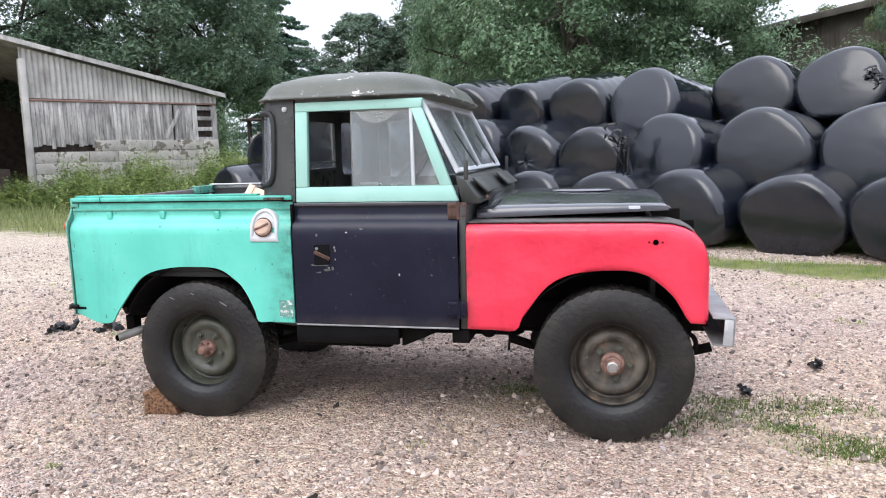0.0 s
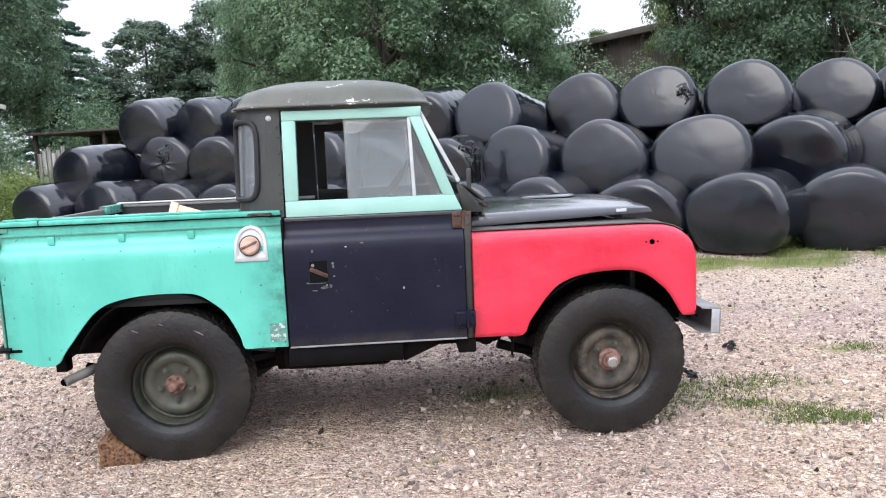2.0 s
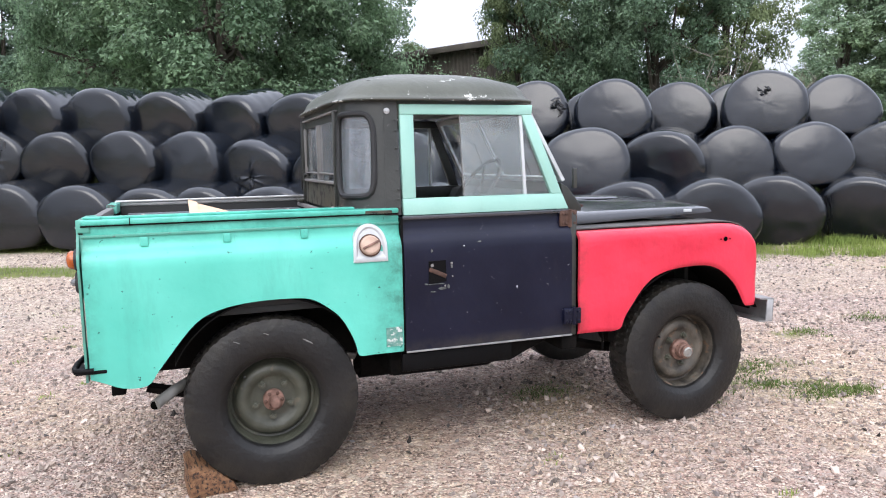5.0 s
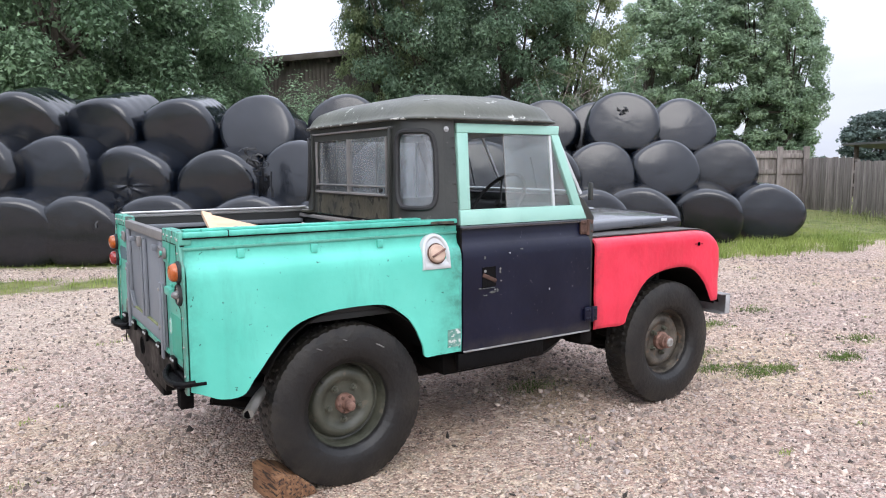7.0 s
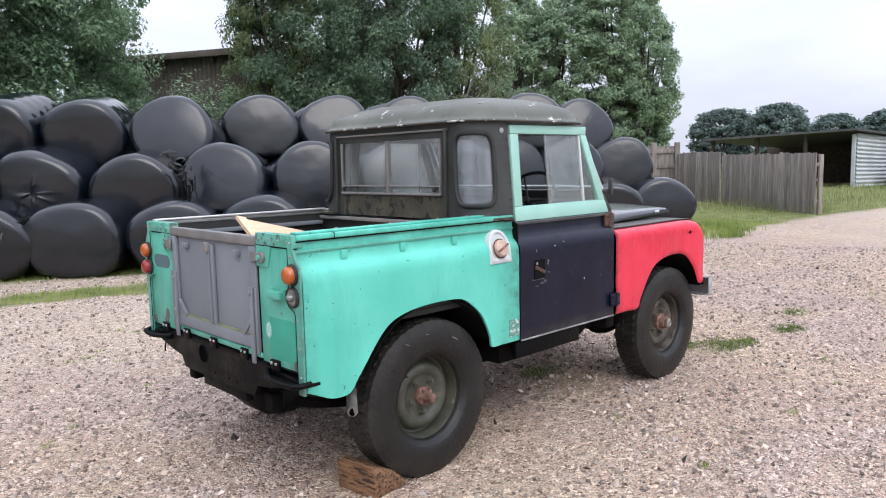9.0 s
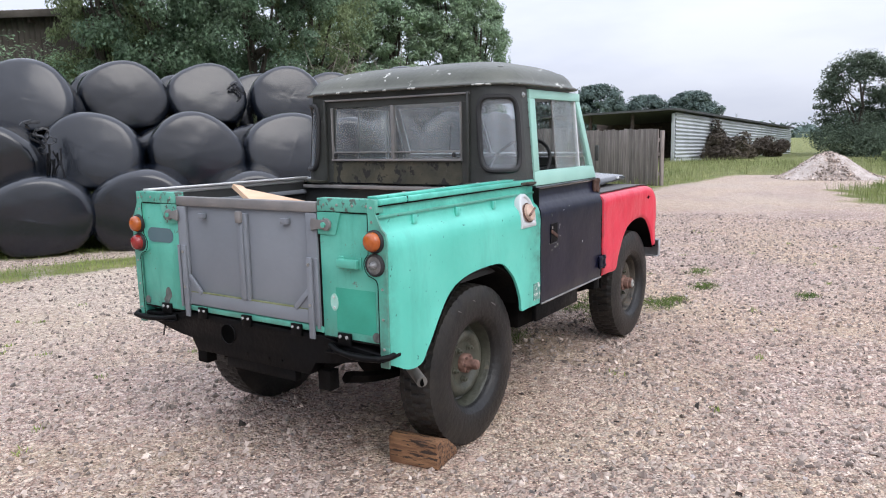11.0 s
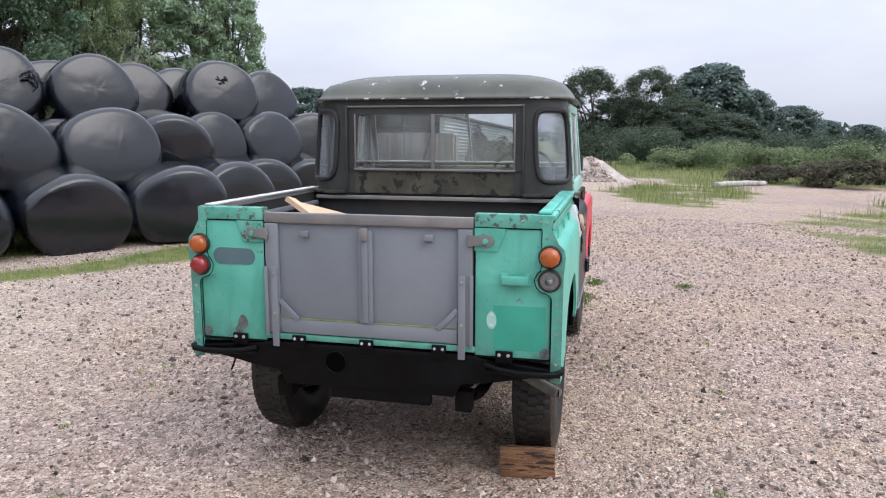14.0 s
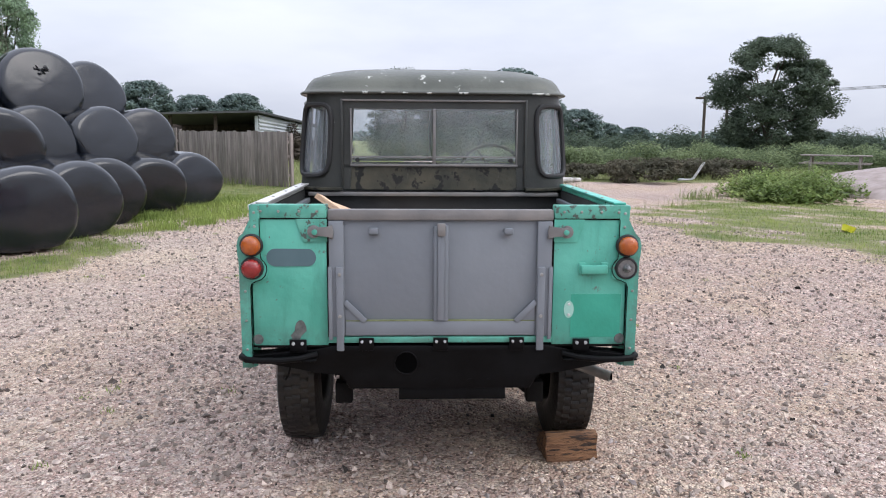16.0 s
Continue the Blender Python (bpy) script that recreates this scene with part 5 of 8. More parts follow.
place(poplar, ((16.3, 15.4, 0.95, 0.58, 1.0), (11.0, 19.4, 1.0, 0.48, 2.2), (18.0, 55.0, 1.0, 0.7, 3.0)), "upright olive-green tree with small leaves", "tree", "yard trees")
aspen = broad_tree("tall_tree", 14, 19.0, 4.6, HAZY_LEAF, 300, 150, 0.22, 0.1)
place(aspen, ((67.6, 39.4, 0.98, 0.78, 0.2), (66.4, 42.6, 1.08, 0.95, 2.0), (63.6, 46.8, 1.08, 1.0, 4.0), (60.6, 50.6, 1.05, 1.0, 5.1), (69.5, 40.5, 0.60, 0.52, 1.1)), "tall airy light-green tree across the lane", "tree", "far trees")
spruce = conifer("conifer", 4, 18.0, 3.0, LEAF_BLUE, 38, 55, 0.13)
place(spruce, ((-17.6, 37.5, 1.0, 1.0, 0.0),), "tall dark spruce with drooping tiers", "conifer", "yard trees")
cyp = broad_tree("conifer", 23, 12.5, 3.6, CYPRESS, 300, 120, 0.17, 0.05)
place(cyp, ((-17.3, 53.0, 0.90, 1.05, 0.0), (-12.4, 54.5, 1.02, 1.05, 1.0), (-14.6, 56.0, 0.82, 1.0, 2.0), (-21.5, 50.0, 0.68, 0.95, 4.4), (-9.0, 56.0, 0.85, 1.0, 0.4)), "distant dark green cypress mass", "conifer", "far trees")
ash = broad_tree("field_tree", 31, 6.6, 2.8, FIELD_LEAF, 260, 120, 0.10, 0.04)
place(ash, ((47.0, 0.9, 0.88, 0.92, 0.0), (46.0, -2.9, 0.86, 0.75, 1.7), (49.5, -1.2, 0.62, 1.0, 3.0), (45.0, -4.8, 0.56, 0.95, 0.6), (43.0, -7.0, 0.42, 0.9, 2.2)), "dark bushy field tree at the lane end", "tree", "field trees")
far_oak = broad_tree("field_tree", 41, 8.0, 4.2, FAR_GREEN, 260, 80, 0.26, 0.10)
place(far_oak, ((70.0, -9.4, 1.0, 1.0, 0.0), (70.0, -13.0, 0.7, 0.5, 4.0), (90.0, -21.0, 0.62, 0.75, 2.0), (105.0, -28.0, 0.45, 0.6, 1.0), (115.0, -36.0, 0.4, 0.6, 3.3), (85.0, 32.0, 0.95, 0.8, 1.9), (95.0, 29.0, 0.82, 0.8, 2.6), (98.0, 24.0, 0.86, 0.95, 0.2), (88.0, 40.0, 0.95, 1.0, 5.0)), "distant round-crowned field tree with haze painted into its green", "tree", "far trees")
ivy = broad_tree("field_tree", 55, 7.4, 3.3, FIELD_LEAF, 230, 330, 0.10, 0.04)
place(ivy, ((38.2, -20.4, 0.95, 1.0, 0.3),), "big ivy-clad tree standing in rough pasture", "tree", "field trees")


def dead_shrub(x, y, h, seed):
    """Bare pale twigs fanning up from one root."""
    r = np.random.default_rng(seed)
    sh = thing("dead_shrub", "bare pale twiggy shrub behind the bales", "shrub", Matrix.Translation((x, y, 0)), "bare shrubs")
    for k in range(11):
        p_ = Vector((r.normal(0, 0.1), r.normal(0, 0.1), 0.0))
        d_ = Vector((r.normal(0, 0.28), r.normal(0, 0.2), 1.0))
        pts = [p_.copy()]
        for i in range(7):
            p_ = p_ + d_ * (h / 7) * r.uniform(0.8, 1.1)
            d_ = d_ + Vector((r.normal(0, 0.16), r.normal(0, 0.12), 0.0))
            pts.append(p_.copy())
        stem = part("branch", tube(bmesh.new(), pts, [0.014 * (1 - i / 8.5) for i in range(8)], 5), BARE_TWIG, sh)
        for j in range(4):
            a_ = pts[r.integers(3, 8)]
            part("twig", tube(bmesh.new(), [a_, a_ + Vector((r.normal(0, 0.25), r.normal(0, 0.2), r.uniform(0.2, 0.5))), a_ + Vector((r.normal(0, 0.45), r.normal(0, 0.3), r.uniform(0.4, 0.9)))], [0.008, 0.006, 0.002], 4), BARE_TWIG, stem)


BARE_TWIG = surf("bare_grey_twigs", (0.20, 0.17, 0.14), (0.33, 0.29, 0.25), 6.0, 0.85, 0.95)
dead_shrub(12.0, 9.6, 3.5, 5)
dead_shrub(12.7, 9.5, 3.3, 6)


def bush_row(name, spots, leaf, label, size, per, seed):
    """Each spot is a bush: x, y, radius, height."""
    for i, (x, y, rad, h) in enumerate(spots):
        r = np.random.default_rng(seed + i)
        n = max(5, int(9 * rad))
        c = np.stack([r.normal(0, rad * 0.42, n), r.normal(0, rad * 0.42, n), r.uniform(0.1, 0.72, n) * h], -1)
        rr = np.stack([r.uniform(0.3, 0.5, n) * rad, r.uniform(0.3, 0.5, n) * rad, r.uniform(0.2, 0.34, n) * h], -1)
        V, F = leaf_cloud(r, c, rr, per, size)
        V[:, 2] = np.maximum(V[:, 2], -0.05)
        o = raw(name, V.tolist(), F.tolist(), leaf)
        o.matrix_basis = Matrix.Translation((x, y, float(rise(x, y))))
        tagged(o, label, "bush", name + " group")


hr_ = np.random.default_rng(77)
hedge = [(40 + hr_.uniform(-3, 5), y, hr_.uniform(1.8, 3.0), hr_.uniform(1.5, 2.5)) for y in np.arange(-34, 2, 2.0)]
bush_row("hedge_bush", hedge, FIELD_LEAF, "overgrown green hedge bush across the field", 0.08, 380, 200)
hedge2 = [(30 + hr_.uniform(-2.5, 2.5), y, hr_.uniform(1.3, 2.2), hr_.uniform(0.9, 1.5)) for y in np.arange(-26, -2, 1.9)]
bush_row("scrub_bush", hedge2, LEAF_LIGHT, "rough olive scrub bush in the pasture", 0.065, 420, 300)
bush_row("bramble_bush", [(21.0, -7.6, 1.3, 0.95), (23.0, -9.6, 1.2, 0.8), (24.0, -11.6, 1.3, 0.75), (22.6, -6.0, 1.1, 0.7), (25.0, -13.6, 1.2, 0.7)], BRAMBLE, "brown tangled bramble and brush heap", 0.08, 420, 400)
WEED = surf("weed_leaves", (0.125, 0.195, 0.060), (0.30, 0.355, 0.125), 0.9, 0.55, 0.7, random=0.4, island=True, spec=0.2, leaf=0.4)


def weed_patch(x, y, rad, h, seed, label):
    """Upright stems with leaves set along them."""
    r = np.random.default_rng(seed)
    n = int(250 * rad)
    base = r.normal(0, rad * 0.5, (n, 2))
    hh = h * r.uniform(0.45, 1.15, n) * np.clip(1.15 - 0.35 * np.hypot(base[:, 0], base[:, 1]) / rad, 0.4, 1.2)
    tip_ = r.normal(0, 0.12, (n, 2)) * hh[:, None]
    k = 16
    f = np.repeat(np.linspace(0.08, 1.0, k)[None], n, 0) + r.uniform(-0.03, 0.03, (n, k))
    cx_, cy_, cz_ = base[:, :1] + tip_[:, :1] * f * f, base[:, 1:] + tip_[:, 1:] * f * f, hh[:, None] * f
    a_ = r.uniform(0, 2 * np.pi, (n, k))
    s_ = (0.17 * (1.15 - f) + 0.035) * r.uniform(0.6, 1.3, (n, k))
    d = np.stack([np.cos(a_), np.sin(a_), r.uniform(-0.2, 0.7, (n, k))], -1)
    w_ = np.stack([-np.sin(a_), np.cos(a_), 0 * a_], -1)
    c = np.stack([cx_, cy_, cz_], -1)
    s_ = s_[..., None]
    V = np.stack([c, c + d * s_ * 0.55 + w_ * s_ * 0.26, c + d * s_, c + d * s_ * 0.55 - w_ * s_ * 0.26], 2).reshape(-1, 3)
    F = np.arange(len(V)).reshape(-1, 4)
    sb = np.stack([np.stack([base[:, 0], base[:, 1], 0 * hh], -1) + [-0.004, 0, 0], np.stack([base[:, 0], base[:, 1], 0 * hh], -1) + [0.004, 0, 0], np.stack([base[:, 0] + tip_[:, 0], base[:, 1] + tip_[:, 1], hh], -1)], 1).reshape(-1, 3)
    o = raw("weed_clump", np.concatenate([V, sb]).tolist(), F.tolist() + (np.arange(len(sb)).reshape(-1, 3) + len(V)).tolist(), WEED)
    o.matrix_basis = Matrix.Translation((x, y, float(rise(x, y)) - 0.03))
    tagged(o, label, "weeds", "weed clumps")


for i, (x, y, rad, h) in enumerate(((14.2, -9.6, 0.9, 0.75), (15.4, -10.6, 1.0, 0.8), (13.4, -8.6, 0.7, 0.5), (15.2, -9.0, 0.8, 0.7), (16.6, -10.0, 1.0, 0.7), (-10.2, 13.6, 0.9, 1.25), (-9.0, 15.0, 1.0, 1.45), (-8.0, 14.0, 0.9, 1.2), (-12.8, 14.2, 0.9, 1.25), (-7.6, 16.0, 1.0, 1.25), (-11.6, 15.2, 1.0, 1.35), (-6.6, 14.6, 0.9, 1.0), (-9.4, 16.6, 1.0, 1.3), (-10.4, 12.2, 0.9, 0.8), (-8.6, 12.4, 0.9, 0.75), (-11.9, 12.9, 0.8, 0.9), (-13.6, 12.8, 0.8, 0.8), (-5.6, 15.4, 0.9, 1.0), (-7.2, 13.0, 0.8, 0.75))):
    weed_patch(x, y, rad, h, 500 + i, "rank yellow-green weeds and docks by the barn" if x < 0 else "rank docks on the verge")
bush_row("shed_bush", [(37.5, 6.6, 1.2, 1.6), (40.0, 6.0, 1.1, 1.3), (39.0, 6.9, 0.8, 2.3), (43.5, 4.9, 1.3, 1.3)], surf("red_brown_creeper", (0.075, 0.060, 0.050), (0.15, 0.125, 0.095), 0.8, 0.6, 0.7, random=0.45, island=True, spec=0.2, leaf=0.35), "dark reddish creeper bush growing against the tin shed", 0.12, 300, 600)
bush_row("yard_bush", [(7.2, 18.6, 1.6, 3.6), (9.0, 17.6, 1.4, 3.4), (18.5, 12.8, 1.4, 2.4), (-5.6, 17.5, 1.5, 1.8), (-8.2, 21.5, 1.6, 2.0), (16.5, 10.4, 1.2, 2.4), (5.8, 16.6, 1.3, 3.0), (6.5, 18.7, 1.7, 4.5), (8.6, 18.0, 1.7, 4.4), (10.6, 16.8, 1.6, 4.4), (4.6, 19.4, 1.7, 4.5), (-14.5, 23.5, 2.0, 4.2), (-10.6, 25.0, 2.0, 4.0), (-18.5, 21.5, 2.0, 4.5), (-7.5, 26.0, 1.8, 3.5), (-1.5, 17.0, 1.4, 3.2), (2.0, 16.4, 1.4, 3.2), (12.0, 12.0, 1.4, 3.2), (14.5, 10.6, 1.3, 3.0), (8.0, 22.0, 1.6, 5.0), (9.6, 20.2, 1.5, 5.0), (6.6, 21.0, 1.5, 4.4)], LEAF_MID, "green bush filling in below the trees", 0.068, 520, 700)
far_r = np.random.default_rng(9)
fV, fF, off = [], [], 0
for a in np.linspace(-1.15, 3.6, 240):
    d = 190 + far_r.uniform(-25, 25)
    x, y = d * math.cos(a), d * math.sin(a)
    r = np.random.default_rng(int(a * 1000) + 5000)
    hh = far_r.uniform(1.5, 4.0) if a < 0.6 else far_r.uniform(5, 9)
    V, F = leaf_cloud(r, [(x, y, hh * 0.4)] * 2, [(4.5, 4.5, hh * 0.7)] * 2, 60, 1.1)
    V[:, 2] = np.maximum(V[:, 2], -0.3)
    fV.append(V)
    fF.append(F + off)
    off += len(V)
tagged(raw("far_hedgerow", np.concatenate(fV).tolist(), np.concatenate(fF).tolist(), FAR_GREEN), "line of hedgerow on the horizon in haze-tinted green", "hedgerow", kind="stuff")

# ---- small things across the yard ----
pole = thing("power_pole", "double timber power pole with a crossarm", "power pole", Matrix.Translation((58.0, -26.1, 0)))
for y in (-0.35, 1.6):
    part("pole", tube(bmesh.new(), [(0, y, -0.5), (0, y, 5.0)], 0.13, 8), TIMBER_DARK, pole)
part("crossarm", box(bmesh.new(), -0.08, 0.08, -0.9, 2.4, 4.75, 4.93, 0.01), TIMBER_DARK, pole)
for k in (-0.6, 0.7, 2.1):
    tagged(part("power_line", tube(bmesh.new(), [(58 - 0.05 * t, -26.1 + k - 3.2 * t, 5.0 + 0.22 * t - 0.004 * t * (8 - t)) for t in range(9)], 0.02, 5), RUBBER, None, "thin power line running from the pole"), category="power line", group="power lines")
bench = thing("picnic_table", "weathered grey picnic table in long grass", "picnic table", pose(26.0, -17.4, 0.0, 0, 0, 55))
for y in (-0.3, -0.1, 0.1, 0.3):
    part("top_plank", box(bmesh.new(), -1.3, 1.3, y - 0.09, y + 0.09, 0.80, 0.85, 0.006), FENCE_WOOD, bench)
for y in (-0.75, 0.75):
    part("seat_plank", box(bmesh.new(), -1.3, 1.3, y - 0.12, y + 0.12, 0.48, 0.53, 0.006), FENCE_WOOD, bench)
for x in (-0.9, 0.9):
    for s in (-1, 1):
        part("leg", tube(bmesh.new(), [(x, s * 0.25, 0.80), (x, s * 0.75, -0.02)], 0.05, 6), FENCE_WOOD, bench)
chair = thing("metal_chair", "broken white metal chair lying by brambles", "chair", pose(20.8, -9.4, 0.06, 0, 0, 60))
for y in (-0.22, 0.22):
    part("frame_tube", tube(bmesh.new(), [(0.45, y, 0.02), (0.0, y, 0.06), (-0.32, y, 0.62)], 0.018, 8), WHITE_TRIM, chair)
for k in range(5):
    part("slat", box(bmesh.new(), 0.05 + k * 0.09, 0.11 + k * 0.09, -0.22, 0.22, 0.04, 0.06, 0.004), WHITE_TRIM, chair)
for k in range(3):
    part("slat", tube(bmesh.new(), [(-0.08 - k * 0.09, -0.22, 0.20 + k * 0.16), (-0.08 - k * 0.09, 0.22, 0.20 + k * 0.16)], 0.012, 6), WHITE_TRIM, chair)
for k, (x, y, L, a) in enumerate(((20.0, -4.5, 1.7, -50), (20.3, -4.9, 1.3, -62), (19.7, -4.2, 1.0, -35))):
    o = part("felled_log", tube(bmesh.new(), [(-L / 2, 0, 0.09), (0, 0.03, 0.10), (L / 2, 0, 0.09)], [0.08, 0.09, 0.07], 10), CORRUGATED, None, "pale bare log lying in the grass", 40)
    o.matrix_basis = pose(x, y, 0, 0, 0, a)
    tagged(o, category="log", group="felled logs")
o = part("yellow_tub", lathe(bmesh.new(), ((0.05, 0.0), (0.09, 0.01), (0.105, 0.10), (0.11, 0.11), (0.098, 0.105), (0.04, 0.02)), 16, "z"), YELLOW, None, "small bright yellow plastic tub on the verge")
o.matrix_basis = pose(7.9, -7.0, 0.0, 20, 0, 0)
tagged(o, category="plastic tub")

# ---- the pickup ----
truck = thing("pickup_truck", "old two-door off-road pickup in mismatched teal, navy and coral red panels", "pickup truck", Matrix.Translation((0, -0.025, 0)))

LEVELS = (0.89, 0.97, 1.04, 1.075, 1.098, 1.113, 1.124, 1.15, 1.195, 1.243)


def side_y(z):
    """Half width of the body side at height z: flat flank, rolled shoulder, set-in waist."""
    return float(np.interp(z, (0.53, 0.62, 1.04, 1.075, 1.098, 1.113, 1.124, 1.15, 1.25), (0.790, 0.795, 0.797, 0.793, 0.783, 0.769, 0.757, 0.750, 0.748)))


def dent(x, z, k=0.0025):
    """Shallow knocks in a body panel."""
    return k * (noise.noise(Vector((x * 3.1, 0.0, z * 4.0))) + 0.7 * noise.noise(Vector((x * 7.0, 3.0, z * 8.0))))


def flank(bm, side, outline, top):
    """A body side panel: outline is its lower edge as (x, z), from the tail to the nose."""
    levels = [z for z in LEVELS if z <= top + 1e-6]
    grid = []
    for f in (0.0, 0.2, 0.4, 0.6, 0.8):
        grid.append([(x, side * (side_y(z + (0.89 - z) * f) + dent(x, z + (0.89 - z) * f)), z + (0.89 - z) * f) for x, z in outline])
    for z in levels:
        grid.append([(x, side * (side_y(z) + (dent(x, z) if z < 1.05 else 0.0)), z) for x, _ in outline])
    return sheet(bm, grid, lambda p: (0, -side * 0.014, 0))


REAR_ARCH = ((-0.735, 0.595), (-0.68, 0.572), (-0.62, 0.545), (-0.555, 0.538), (-0.51, 0.552), (-0.475, 0.603), (-0.43, 0.66), (-0.39, 0.712), (-0.32, 0.79), (-0.25, 0.832), (-0.15, 0.857), (-0.03, 0.868), (0.12, 0.866), (0.19, 0.85), (0.25, 0.81), (0.30, 0.765), (0.34, 0.70), (0.37, 0.63), (0.386, 0.576), (0.45, 0.574), (0.597, 0.574))
FRONT_ARCH = ((1.528, 0.57), (1.65, 0.57), (1.767, 0.569), (1.80, 0.63), (1.85, 0.70), (1.90, 0.765), (1.96, 0.818), (2.036, 0.851), (2.12, 0.868), (2.20, 0.875), (2.30, 0.876), (2.37, 0.862), (2.43, 0.832), (2.508, 0.763), (2.55, 0.70), (2.575, 0.655), (2.595, 0.628), (2.662, 0.622))

def rounded(pts, k=3):
    """Runs a smooth curve through an arch outline."""
    out = []
    for i in range(len(pts) - 1):
        p0, p1, p2, p3 = (pts[max(0, min(len(pts) - 1, i + d))] for d in (-1, 0, 1, 2))
        for j in range(k):
            t = j / k
            out.append(tuple(0.5 * (2 * b_ + (c_ - a_) * t + (2 * a_ - 5 * b_ + 4 * c_ - d_) * t * t + (3 * b_ - a_ - 3 * c_ + d_) * t ** 3) for a_, b_, c_, d_ in zip(p0, p1, p2, p3)))
    return tuple(out) + (pts[-1],)


REAR_ARCH = rounded(REAR_ARCH)
FRONT_ARCH = rounded(FRONT_ARCH[:-1]) + FRONT_ARCH[-1:]
for side, nm in ((-1, "right"), (1, "left")):
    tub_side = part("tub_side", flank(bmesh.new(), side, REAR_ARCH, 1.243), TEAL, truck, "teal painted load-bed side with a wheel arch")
    # rolled rim along the top edge, with pressed cleats under it
    part("rim_rail", box(bmesh.new(), -0.735, 0.597, side * 0.735 - 0.028, side * 0.735 + 0.028, 1.222, 1.246, 0.007), TEAL if side < 0 else ALU, tub_side)
    if side < 0:
        part("rail_joint", box(bmesh.new(), -0.552, -0.548, side * 0.735 - 0.0285, side * 0.735 + 0.0285, 1.2215, 1.2467, 0.0), UNDER, tub_side)
    for cx in (-0.50, -0.17, 0.16):
        part("cleat", box(bmesh.new(), cx - 0.016, cx + 0.016, side * 0.755 - 0.008, side * 0.755 + 0.008, 1.128, 1.168, 0.004), TEAL, tub_side)
    part("rub_strip", box(bmesh.new(), -0.735, 0.597, side * 0.752 - 0.006, side * 0.752 + 0.006, 1.172, 1.182, 0.002), TEAL_WORN, tub_side)
    part("rail_seam", box(bmesh.new(), -0.735, 0.597, side * 0.7535 - 0.005, side * 0.7535 + 0.004, 1.2165, 1.2215, 0.0), UNDER, tub_side, "dark thin line under the rail")
    part("door_seam", box(bmesh.new(), 0.5975, 0.6075, side * 0.765 - 0.02, side * 0.765 + 0.02, 0.575, 1.2, 0.0), UNDER, tub_side, "dark gap before the door")

